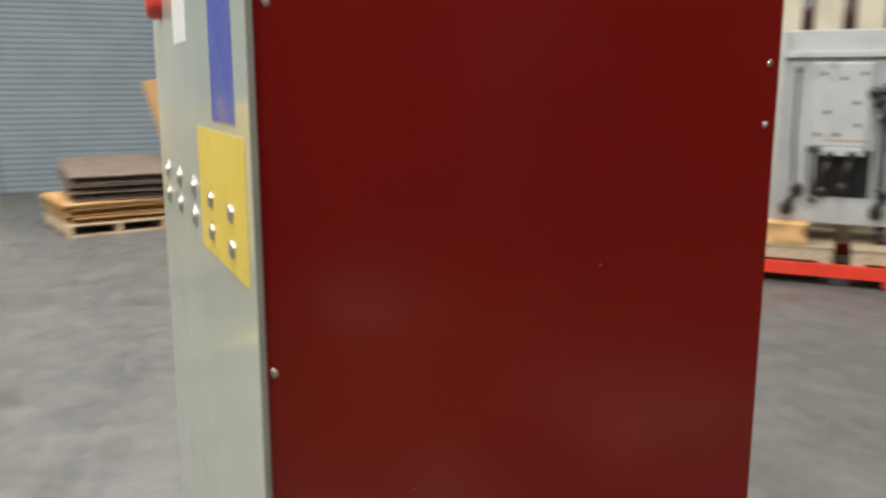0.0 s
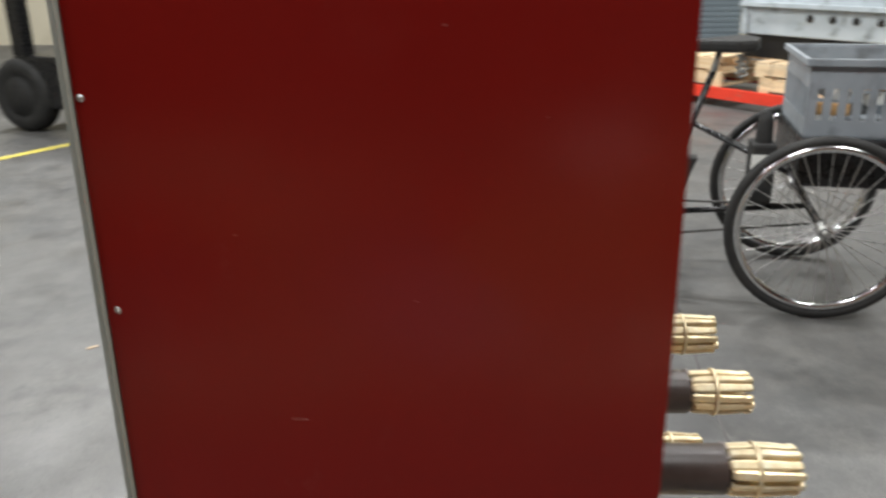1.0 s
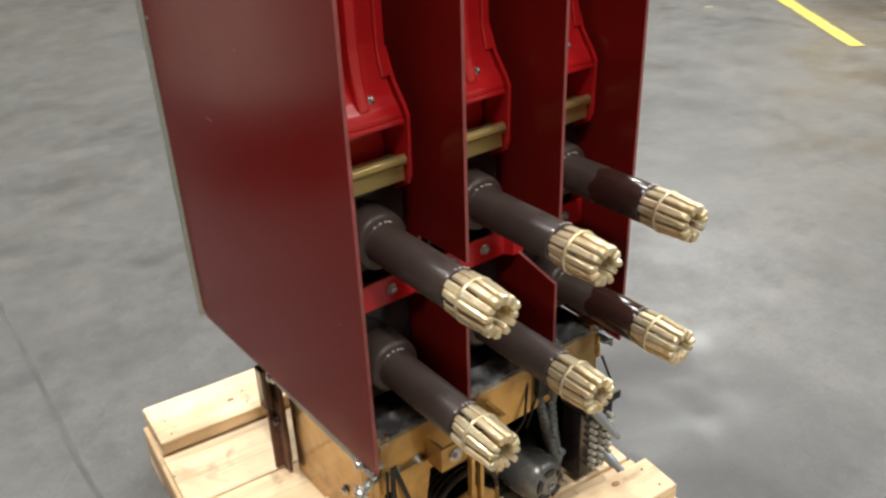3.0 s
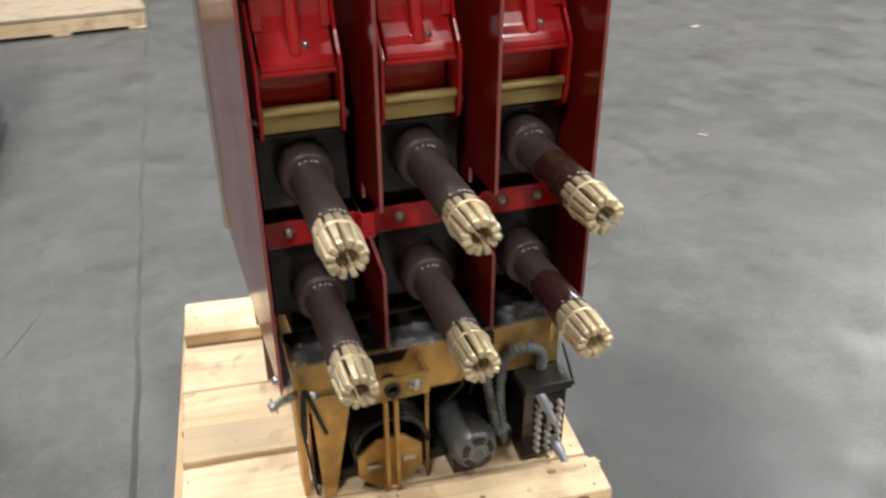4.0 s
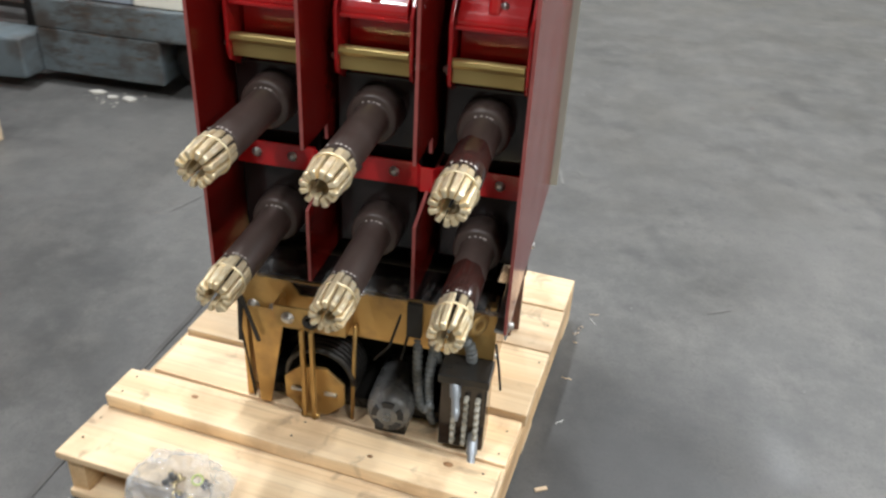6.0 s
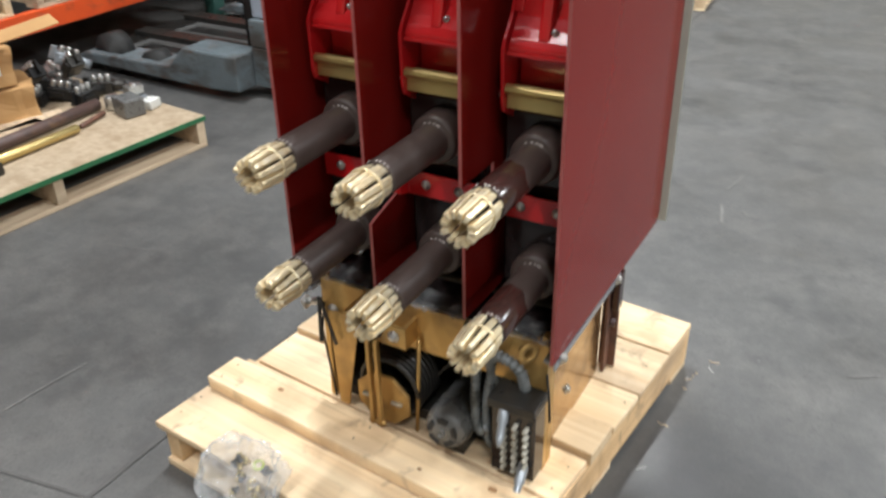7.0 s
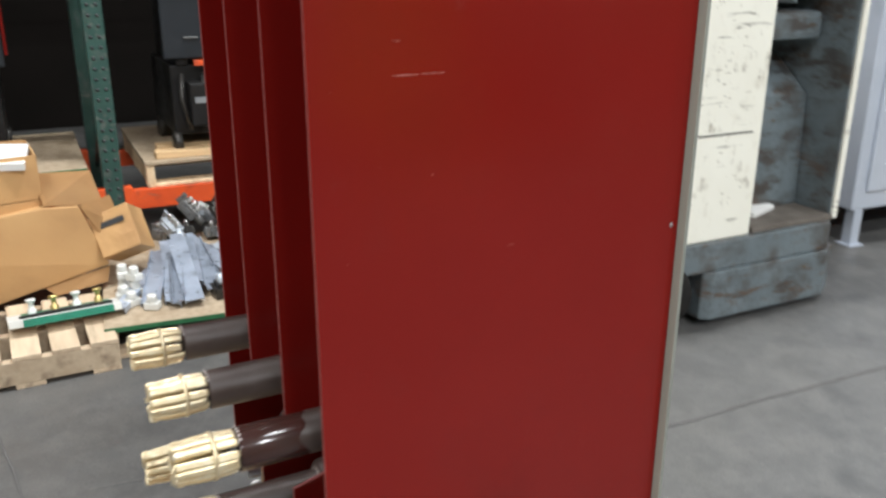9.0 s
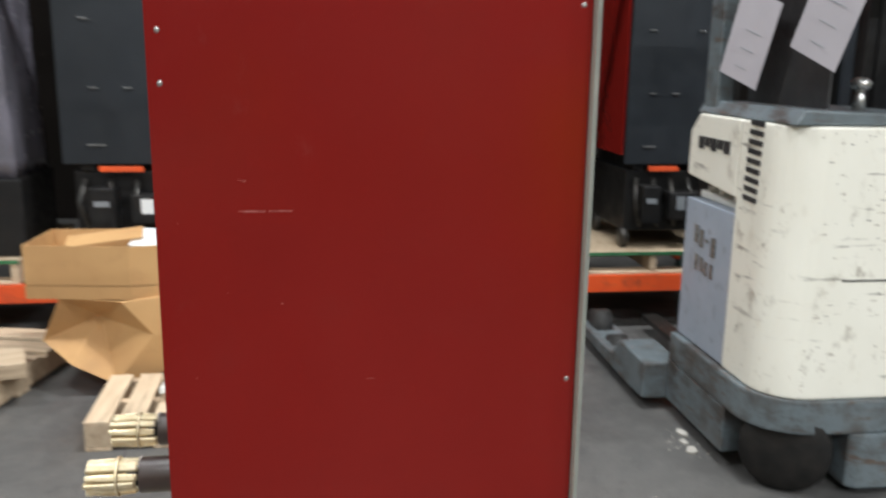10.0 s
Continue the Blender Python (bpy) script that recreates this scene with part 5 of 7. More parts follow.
# white insulators at the corner
for k, (x, y, h) in enumerate(((-2.27, 0.155, 0.062), (-2.22, 0.195, 0.062), (-2.18, 0.145, 0.0), (-2.10, 0.165, 0.0), (-2.27, 0.155, 0.0), (-2.22, 0.195, 0.0), (-2.03, 0.235, 0.0))):
    root = thing("porcelain_insulator", "small white porcelain piece on the parts pallet", "insulator", pose(x, y, Z + h, 0, 0, 40 * k), "porcelain pieces")
    b = bm_new()
    box(b, -0.03, 0.03, -0.022, 0.022, 0, 0.03, 0.005)
    part("base", b, WHITE_PLASTIC, root)
    b = bm_new()
    lathe(b, [(0.018, 0.03), (0.023, 0.038), (0.016, 0.045), (0.021, 0.054), (0.015, 0.060), (0, 0.060)], Matrix(), 16)
    part("shed", b, WHITE_PLASTIC, root)
b = bm_new()
box(b, 0, 0.10, 0, 0.15, 0, 0.045, 0.004)
box(b, 0.015, 0.085, 0.012, 0.05, 0.045, 0.062, 0.003)
clamp = thing("clamp_block", "dark steel clamp with a bright roller at the pallet's edge", "clamp", pose(-2.10, 0.475, Z, 0, 0, 6))
part("block", b, DARK_STEEL, clamp)
b = bm_new()
lathe(b, [(0, 0), (0.024, 0), (0.027, 0.005), (0.027, 0.105), (0.024, 0.11), (0, 0.11)], seg_m((0.05, 0.02, 0.070), (0.05, 1.0, 0.070)), 18)
part("roller", b, SHEET_METAL, clamp, "bright bluish steel roller")

# Circuit board assembly on the slatted pallet
root = thing("circuit_board", "long white and green circuit board with brass studs on a pallet", "circuit board", pose(-2.13, -0.29, 0.127, 0, -14, 4))
b = bm_new()
box(b, 0, 0.16, 0, 0.40, 0.0, 0.030, 0.003)
part("tray", b, WHITE_PLASTIC, root)
b = bm_new()
box(b, 0.1605, 0.164, 0.05, 0.37, 0.0, 0.028)
box(b, 0.02, 0.14, 0.05, 0.37, 0.0305, 0.034)
part("board", b, PCB, root)
for k in range(4):
    b = bm_new()
    lathe(b, [(0.016, 0.034), (0.016, 0.05), (0.010, 0.055), (0.010, 0.075), (0.018, 0.08), (0.018, 0.09), (0, 0.092)], pose(0.06, 0.09 + 0.08 * k, 0), 14)
    part("stud", b, BRASS if k % 2 else WHITE_PLASTIC, root)
b = bm_new()
tube(b, [(0.14, 0.04, 0.035), (0.15, 0.2, 0.04), (0.14, 0.37, 0.035)], 0.006, 8)
part("cable", b, RUBBER, root)

# Large cartons behind the slatted pallet
def crumpled_carton():
    """A big open carton slumped on one corner: flat panels meeting at creases."""
    root = thing("cardboard_box", "large crumpled open cardboard box slumped on one corner", "box")
    X = -2.40
    rim = [(-0.90, 0.24, -0.10), (-0.74, 0.16, 0.03), (-0.56, 0.05, 0.0), (0.12, 0.222, 0.0), (0.03, 0.485, -0.02), (-0.12, 0.492, -0.02), (-0.52, 0.445, -0.012), (-0.80, 0.455, -0.06)]
    mid = [(-0.655, 0.33, -0.19), (-0.38, 0.29, 0.004)]
    b = bm_new()
    f = [b.verts.new((X + dx, y, z)) for y, z, dx in rim]
    c = [b.verts.new((X + dx, y, z)) for y, z, dx in mid]
    k = [b.verts.new((X - 0.42 + dx, y, max(0.02, z - 0.03))) for y, z, dx in rim]
    for q in ((f[0], f[1], c[0]), (f[1], f[2], c[0]), (f[2], c[1], c[0]), (f[2], f[3], c[1]), (f[3], f[4], c[1]), (f[4], f[5], c[1]), (f[5], f[6], c[1]), (f[6], c[0], c[1]), (f[6], f[7], c[0]), (f[7], f[0], c[0])):
        b.faces.new(q)
    for i in range(8):
        j = (i + 1) % 8
        b.faces.new((f[i], k[i], k[j], f[j]))
    b.faces.new(k)
    bmesh.ops.recalc_face_normals(b, faces=b.faces)
    bmesh.ops.bevel(b, geom=b.edges[:], offset=0.006, segments=2, profile=0.6, affect="EDGES")
    part("carton", b, CARD, root)
    for pts in ([(-2.43, -0.10, 0.50), (-2.47, 0.13, 0.47), (-2.56, 0.10, 0.60), (-2.60, -0.13, 0.60)], [(-2.42, 0.035, 0.485), (-2.40, 0.13, 0.30), (-2.44, 0.20, 0.36), (-2.50, 0.16, 0.50)], [(-2.40, 0.12, 0.215), (-2.42, -0.15, 0.155), (-2.34, -0.10, 0.135), (-2.33, 0.10, 0.17)]):
        b = bm_new()
        b.faces.new([b.verts.new(p) for p in pts])
        bmesh.ops.solidify(b, geom=b.faces[:], thickness=0.006)
        part("flap", b, CARD, root)
    return root


crumpled_carton()


def long_tray():
    root = thing("cardboard_tray", "wide shallow open cardboard tray resting on a crumpled box", "box")
    foot = [(-2.47, -0.945), (-2.42, -0.47), (-2.49, -0.10), (-2.84, -0.13), (-2.86, -0.93)]
    z0, z1, t = 0.512, 0.70, 0.006
    b = bm_new()
    prism(b, foot, "z", z0, z0 + t)
    part("base", b, CARD, root)
    for p, q in zip(foot, foot[1:] + foot[:1]):
        b = bm_new()
        d = (Vector(q) - Vector(p)).normalized()
        n = Vector((d.y, -d.x)) * t
        prism(b, [p, q, (q[0] - n.x, q[1] - n.y), (p[0] - n.x, p[1] - n.y)], "z", z0 - 0.06, z1)
        part("wall", b, CARD, root)
    for m, w, h, mm, lb in ((pose(-2.68, -0.80, 0.695, 6, 4, 10), 0.20, 0.34, CARD, ""), (pose(-2.72, -0.46, 0.70, -3, 8, -6), 0.24, 0.34, PAPER, "white papers sticking out")):
        b = bm_new()
        box(b, 0, w, 0, h, 0, 0.006 if mm is CARD else 0.03, 0.001, m)
        part("flap" if mm is CARD else "paper", b, mm, root, lb)
    return root


long_tray()
c3 = carton("small brown cardboard box tipped open against the parts pallet", pose(-2.52, 0.17, 0.185, 22, -24, -26), 0.19, 0.17, 0.19, 0.006, seed=4)
flap(c3, pose(0.0, -0.12, 0.19, 40, 0, 0), 0.19, 0.13)
b = bm_new()
box(b, 0.192, 0.194, 0.03, 0.14, 0.12, 0.145)
part("tape", b, INK, c3, "black printed band")


# Pallet rack
def rack(name, label, m, length, beams, uprights, paint, post_paint, depth=1.05, height=3.6):
    """A rack along local y, its front face at x = 0, going back to -depth."""
    root = thing(name, label, "pallet rack", m)
    for y in uprights:
        for x in (-0.045, -depth):
            b = bm_new()
            prism(b, [(x - 0.04, y - 0.045), (x + 0.04, y - 0.045), (x + 0.04, y + 0.045), (x - 0.04, y + 0.045), (x - 0.04, y + 0.04), (x + 0.034, y + 0.04), (x + 0.034, y - 0.04), (x - 0.04, y - 0.04)], "z", 0, height)
            up = part("upright", b, post_paint, root, "perforated rack upright")
            if x > -0.1:
                b = bm_new()
                z = 0.2
                while z < height - 0.2:
                    for s in (-0.02, 0.02):
                        lathe(b, [(0.009, 0), (0.009, 0.001), (0, 0.001)], seg_m((x + 0.0402, y + s, z), (x + 1, y + s, z)), 8)
                    z += 0.05
                tagged(part("slot_hole", b, INK, up), kind="stuff")
            b = bm_new()
            box(b, x - 0.06, x + 0.06, y - 0.07, y + 0.07, 0, 0.008, 0.001)
            part("foot_plate", b, post_paint, up)
        b = bm_new()
        z = 0.25
        k = 0
        while z + 0.6 < height:
            tube(b, [(-0.06, y, z if k % 2 else z + 0.6), (-depth + 0.02, y, z + 0.6 if k % 2 else z)], 0.014, 6)
            z += 0.6
            k += 1
        part("brace", b, post_paint, root)
    for z0, z1 in beams:
        for x in (0.0, -depth + 0.03):
            b = bm_new()
            ys_ = sorted(uprights)
            for a, c in zip(ys_, ys_[1:]):
                box(b, x - 0.045, x + 0.005, a + 0.045, c - 0.045, z0, z1, 0.003)
                for e in (a + 0.045, c - 0.085):
                    box(b, x - 0.05, x + 0.012, e, e + 0.04, z0 - 0.05, z1 + 0.02, 0.002)
            part("beam", b, paint, root)
    return root


rw = rack("pallet_rack", "orange beamed pallet rack with dark green perforated uprights", pose(-3.17, 0, 0), 9, [(0.235, 0.335), (2.3, 2.42)], (-5.3, -2.55, 0.235, 2.95, 5.7), ORANGE, GREEN_RACK)
b = bm_new()
box(b, 0.006, 0.008, 0.85, 1.03, 0.262, 0.322)
part("label", b, PAPER, rw, "white paper label")
for y0, ed in ((-2.4, GREEN_PAINT), (-1.06, GREEN_PAINT), (0.40, None), (1.72, GREEN_PAINT), (3.15, None)):
    pallet("loaded pallet standing on the rack's lower beams", pose(-4.2, y0, 0.337), 1.02, 1.18, 0.135, PINE if not ed else OLD_WOOD, "sheet", ed, "rack pallets")
for y0 in (0.46, 0.49):
    b = bm_new()
    box(b, 0, 0.09, 0, 1.10, 0, 0.035, 0.003)
    solid("timber_batten", b, PINE_LONG, "pale pine batten lying on a rack pallet", "batten", group="battens", m=pose(-3.30 - (y0 - 0.46) * 6, y0, 0.474))


def dark_unit(m, red_side=0, tag=False):
    """A draw-out switch unit: a slate cover plate over black ironwork on small wheels."""
    root = thing("switch_unit", "dark slate fronted draw-out switch unit on a rack pallet", "switchgear", m, "dark switch units")
    b = bm_new()
    box(b, -0.03, 0.0, 0.0, 0.60, 0.50, 1.60, 0.006)
    front = part("cover_plate", b, DARK_CAB, root, "slate grey cover plate")
    for y, z in ((0.10, 0.60), (0.38, 0.60), (0.12, 0.90), (0.25, 0.90), (0.44, 0.92), (0.1, 1.25), (0.38, 1.25)):
        b = bm_new()
        box(b, 0.0, 0.008, y, y + (0.07 if z < 0.7 else 0.035), z, z + 0.007, 0.002)
        part("catch", b, MOTOR_GREY, front)
    for nm, q in (("chassis", (-0.72, -0.055, 0.03, 0.57, 0.10, 0.46)), ("frame_side", (-0.70, -0.032, 0.06, 0.12, 0.462, 1.5)), ("frame_side", (-0.70, -0.032, 0.48, 0.54, 0.462, 1.5)), ("gearbox", (-0.053, 0.06, 0.10, 0.20, 0.16, 0.38)), ("relay_box", (-0.053, 0.05, 0.26, 0.50, 0.18, 0.34))):
        b = bm_new()
        box(b, *q, 0.008)
        part(nm, b, BLACK_IRON, root)
    for y in (0.04, 0.56):
        for x in (-0.60, -0.08):
            b = bm_new()
            lathe(b, [(0.0, -0.02), (0.055, -0.02), (0.06, -0.015), (0.06, 0.015), (0.055, 0.02), (0, 0.02)], seg_m((x, y, 0.06), (x, y + 1, 0.06)), 18)
            part("wheel", b, DARK_STEEL, root)
    b = bm_new()
    for k in range(5):
        tube(b, [(-0.02, 0.08 + 0.1 * k, 0.42), (0.04, 0.06 + 0.11 * k, 0.30), (0.02, 0.1 + 0.1 * k, 0.14)], 0.010, 8)
    part("linkage", b, DARK_STEEL, root)
    b = bm_new()
    box(b, 0.051, 0.053, 0.30, 0.35, 0.24, 0.32)
    part("rating_plate", b, PAPER if tag else GREY_METAL, root, "pale rating plate")
    b = bm_new()
    box(b, 0.061, 0.063, 0.12, 0.18, 0.28, 0.31)
    part("rating_plate", b, GREY_METAL, root)
    b = bm_new()
    box(b, 0.0, 0.012, 0.14, 0.31, 0.462, 0.49, 0.002)
    part("lip", b, ORANGE, root, "faded orange lower lip")
    if red_side:
        b = bm_new()
        y = -0.012 if red_side < 0 else 0.606
        box(b, -0.60, -0.03, y, y + 0.008, 0.55, 1.6, 0.001)
        part("side_barrier", b, RED_PANEL, root, "dull red side barrier")
    if tag:
        b = bm_new()
        box(b, 0.002, 0.005, 0.42, 0.47, 0.475, 0.57, 0.001)
        part("tag", b, FLUO_ORANGE, root, "fluorescent orange tag")
    return root


for y, rs, tg, w in ((-0.97, 1, True, 0.80), (0.55, 0, True, 0.62), (2.12, -1, False, 0.62), (3.4, 0, False, 0.60), (-2.2, 0, False, 0.60)):
    dark_unit(pose(-3.24, y, 0.474) @ Matrix.Diagonal((1, w / 0.6, 1, 1)), rs, tg)
# wrapped load at the end of the rack bay
root = thing("wrapped_load", "tall load wrapped in dusky grey plastic film", "wrapped load", pose(-3.5, -1.55, 0.474))
b = bm_new()
box(b, -0.3, 0.22, -0.35, 0.32, 0.42, 1.9)
bmesh.ops.subdivide_edges(b, edges=b.edges[:], cuts=14, use_grid_fill=True)
for v in b.verts:
    n = noise.noise(Vector((v.co.x * 2.0, v.co.y * 2.0, v.co.z * 1.2))) + 0.5 * abs(noise.noise(v.co * 6))
    v.co += Vector((n * 0.06, n * 0.07, 0.02 * n))
for f in b.faces:
    f.smooth = True
part("film", b, mat("dusky_wrap_film", (0.16, 0.15, 0.18), (0.10, 0.095, 0.11), 5, 0.22, 0.08, bump=0.5, bscale=14), root)
b = bm_new()
box(b, -0.3, 0.25, -0.38, 0.36, 0.001, 0.42, 0.01)
part("crate", b, BLACK_IRON, root)


SCUFF_PALE = mat("faint_brown_scuff", (0.46, 0.42, 0.35), (0.36, 0.32, 0.26), 60, 0.6)
SCUFF = mat("rubbed_grey_scuff", (0.30, 0.28, 0.25), (0.2, 0.18, 0.16), 60, 0.6)
# ---------- the reach truck ----------
BLACK_PAINT_DULL = mat("worn_black_tyre", (0.010, 0.010, 0.010), (0.022, 0.020, 0.018), 14, 0.7, 0.1, bump=0.2, bscale=50, spec=0.2)


def reach_truck():
    root = thing("reach_truck", "battered cream and blue-grey stand-up reach truck parked on the floor", "forklift truck")
    # chassis skirt with a wheel arch, its corner rounded
    def outline(inset, xr, r=0.16):
        x0, x1, y0, y1 = -2.0 + inset, xr - inset, 1.94 + inset, 3.10 - inset
        pts = [(x0, y0)]
        for k in range(7):
            a = radians(-90 + 15 * k)
            pts.append((x1 - r + r * math.cos(a), y0 + r + r * math.sin(a)))
        pts += [(x1, y1 - 0.10), (x1 - 0.10, y1), (x0, y1)]
        return pts
    b = bm_new()
    prism(b, outline(0.0, -1.165, 0.22), "z", 0.245, 0.374, 0.010)
    prism(b, [(-2.0, 1.94), (-1.44, 1.94), (-1.46, 2.4), (-2.0, 2.4)], "z", 0.06, 0.245, 0.006)
    prism(b, [(-1.50, 2.30), (-1.18, 2.30), (-1.155, 2.34), (-1.155, 2.99), (-1.22, 3.10), (-1.50, 3.10)], "z", 0.030, 0.245, 0.01)
    part("chassis_skirt", b, TRUCK_GREY, root, "scraped blue-grey steel skirt")
    b = bm_new()
    lathe(b, [(0.0, -0.06), (0.09, -0.065), (0.10, -0.06), (0.15, -0.065), (0.162, -0.05), (0.162, 0.05), (0.15, 0.065), (0.10, 0.06), (0.09, 0.065), (0, 0.06)], seg_m((-1.272, 2.11, 0.163), (-0.957, 1.90, 0.163)), 28)
    part("drive_wheel", b, BLACK_PAINT_DULL, root, "worn black solid drive wheel")
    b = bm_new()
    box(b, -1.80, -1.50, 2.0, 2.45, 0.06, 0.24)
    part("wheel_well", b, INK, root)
    # cream body: its -y face, rounded corner and +x face
    def body_outline(r=0.17):
        x0, x1, y0, y1 = -1.545, -1.18, 1.965, 2.53
        pts = [(x0, y0)]
        for k in range(9):
            a = radians(-90 + 11.25 * k)
            pts.append((x1 - r + r * math.cos(a), y0 + r + r * math.sin(a)))
        pts += [(x1, y1), (x0, y1)]
        return pts
    b = bm_new()
    prism(b, body_outline(), "z", 0.376, 1.345, 0.008)
    body = part("body_cover", b, TRUCK_WHITE, root, "cream painted cover with black scuffs")
    rs = random.Random(21)
    # rubbed patches: clusters of small uneven flecks round a few bumped spots
    for n, (yc, zc, spread, zs, count) in enumerate(((2.16, 1.08, 0.035, 0.09, 16), (2.30, 1.14, 0.05, 0.06, 14), (2.13, 0.62, 0.03, 0.05, 12), (2.20, 1.31, 0.06, 0.012, 8), (2.36, 0.98, 0.07, 0.04, 9), (2.32, 0.70, 0.05, 0.08, 6), (2.42, 0.60, 0.03, 0.05, 5))):
        for k in range(count):
            L = min(0.05, abs(rs.gauss(0, 0.011)) + 0.002)
            y = min(2.48 - L, max(2.06, rs.gauss(yc, spread)))
            z = min(1.33, max(0.40, rs.gauss(zc, zs)))
            h = rs.uniform(0.0008, 0.0035)
            up = [(y + L * q / 6, z + h * rs.uniform(0.1, 1) + 0.1 * L * q / 6) for q in range(7)]
            dn = [(y + L * q / 6, z - h * rs.uniform(0.1, 1)) for q in range(6, -1, -1)]
            b = bm_new()
            prism(b, up + dn, "x", -1.1799, -1.1794)
            part("scuff", b, (SCUFF, SCUFF_PALE, SCUFF_PALE)[k % 3], body)
    b = bm_new()
    box(b, -1.1798, -1.1775, 2.20, 2.48, 0.812, 0.818)
    part("slit", b, INK, body)
    # louvres beside the corner
    for k in range(9):
        b = bm_new()
        z = 1.055 + 0.0345 * k
        box(b, -0.050, 0.050, 0, 0.005, 0, 0.018, 0.0, pose(-1.437 + 0.0015 * k, 1.9615, z, 0, 3, 0))
        part("louvre", b, INK, body)
    # side cover over the battery, with its plain lettering bars, and the door below
    b = bm_new()
    prism(b, [(-2.0, 1.085), (-1.552, 1.050), (-1.552, 1.345), (-1.92, 1.345), (-1.998, 1.27)], "y", 1.965, 2.52, 0.008)
    hood = part("battery_hood", b, TRUCK_WHITE, root)
    for k in range(5):
        b = bm_new()
        x = -1.905 + 0.058 * k
        box(b, x, x + 0.048, 1.961, 1.9645, 1.205 + 0.012 * (k % 2), 1.255)
        part("letter_bar", b, INK, hood)
    b = bm_new()
    box(b, -1.995, -1.553, 1.970, 2.50, 0.378, 0.985, 0.004)
    door = part("battery_door", b, TRUCK_PLATE, root, "light blue-grey battery cover")
    for x0, x1, z0, z1 in ((-1.77, -1.735, 0.81, 0.885), (-1.72, -1.685, 0.80, 0.875), (-1.665, -1.635, 0.83, 0.842), (-1.61, -1.57, 0.78, 0.86), (-1.75, -1.72, 0.70, 0.765), (-1.70, -1.67, 0.70, 0.76), (-1.655, -1.63, 0.69, 0.75), (-1.61, -1.58, 0.69, 0.75)):
        b = bm_new()
        box(b, x0 - 0.115, x1 - 0.115, 1.966, 1.9695, z0, z1)
        part("number_bar", b, MOTOR_GREY, door)
    b = bm_new()
    box(b, -1.98, -1.56, 2.02, 2.48, 0.986, 1.02, 0.01)
    for x in (-1.92, -1.82, -1.68):
        lathe(b, [(0.022, 1.01), (0.022, 1.04), (0, 1.045)], pose(x, 2.05, 0), 12)
    part("battery", b, WHITE_PLASTIC, root)
    # dashboard and tiller
    b = bm_new()
    prism(b, [(1.98, 1.348), (2.54, 1.348), (2.66, 1.30), (2.64, 1.38), (2.01, 1.40)], "x", -1.98, -1.20, 0.008)
    part("dashboard", b, TRUCK_GREY, root)
    b = bm_new()
    tube(b, [(-1.42, 2.34, 1.39), (-1.42, 2.34, 1.46)], [0.024, 0.014], 14)
    lathe(b, [(0.014, 0), (0.034, 0.01), (0.036, 0.03), (0.02, 0.045), (0, 0.047)], pose(-1.42, 2.34, 1.46), 18)
    part("steering_knob", b, STEEL, root)
    # operator bay: floor, back, seat pad, far post
    b = bm_new()
    box(b, -1.85, -1.18, 2.55, 3.02, 0.376, 0.40, 0.004)
    part("platform", b, mat("worn_rubber_mat", (0.10, 0.085, 0.07), (0.16, 0.14, 0.12), 10, 0.8), root)
    b = bm_new()
    prism(b, [(-1.85, 0.402), (-1.38, 0.402), (-1.40, 0.90), (-1.60, 1.06), (-1.70, 1.06), (-1.70, 1.34), (-1.85, 1.34)], "y", 2.62, 3.015, 0.012)
    part("bay_back", b, TRUCK_GREY, root, "blue-grey padded back of the operator's bay")
    b = bm_new()
    box(b, -1.70, -1.36, 2.64, 3.01, 1.14, 1.26, 0.03)
    part("back_pad", b, TRUCK_GREY, root)
    b = bm_new()
    box(b, -1.72, -1.34, 2.66, 3.01, 1.34, 1.50, 0.02)
    part("console", b, TRUCK_GREY, root)
    b = bm_new()
    box(b, -1.86, -1.20, 3.022, 3.032, 0.376, 1.45, 0.002)
    part("end_lining", b, TRUCK_GREY, root)
    b = bm_new()
    box(b, -1.86, -1.19, 3.035, 3.065, 0.376, 1.45, 0.008)
    part("end_panel", b, TRUCK_WHITE, root)
    b = bm_new()
    box(b, 0, 0.14, 0, 0.20, 0, 0.03, 0.008)
    part("rag", b, PAPER, root, "crumpled rag on the platform", pose(-1.42, 2.62, 0.402, 0, 5, 20))
    # posts and overhead guard
    b = bm_new()
    for x, y in ((-1.90, 2.03), (-1.90, 3.00)):
        box(b, x - 0.06, x + 0.06, y - 0.035, y + 0.035, 1.345, 2.15, 0.008)
    box(b, -1.96, -1.2, 1.99, 3.04, 2.15, 2.19, 0.01)
    part("overhead_guard", b, TRUCK_GREY, root)
    # mast
    for y in (2.12, 2.84):
        b = bm_new()
        box(b, -2.16, -2.04, y - 0.03, y + 0.03, 0.06, 2.6, 0.004)
        box(b, -2.14, -2.06, y - 0.08 if y > 2.5 else y + 0.03, y - 0.03 if y > 2.5 else y + 0.08, 0.06, 2.55, 0.004)
        part("mast_rail", b, BLACK_IRON, root)
    b = bm_new()
    tube(b, [(-2.1, 2.48, 0.1), (-2.1, 2.48, 2.4)], 0.035, 14)
    part("lift_cylinder", b, BLACK_IRON, root)
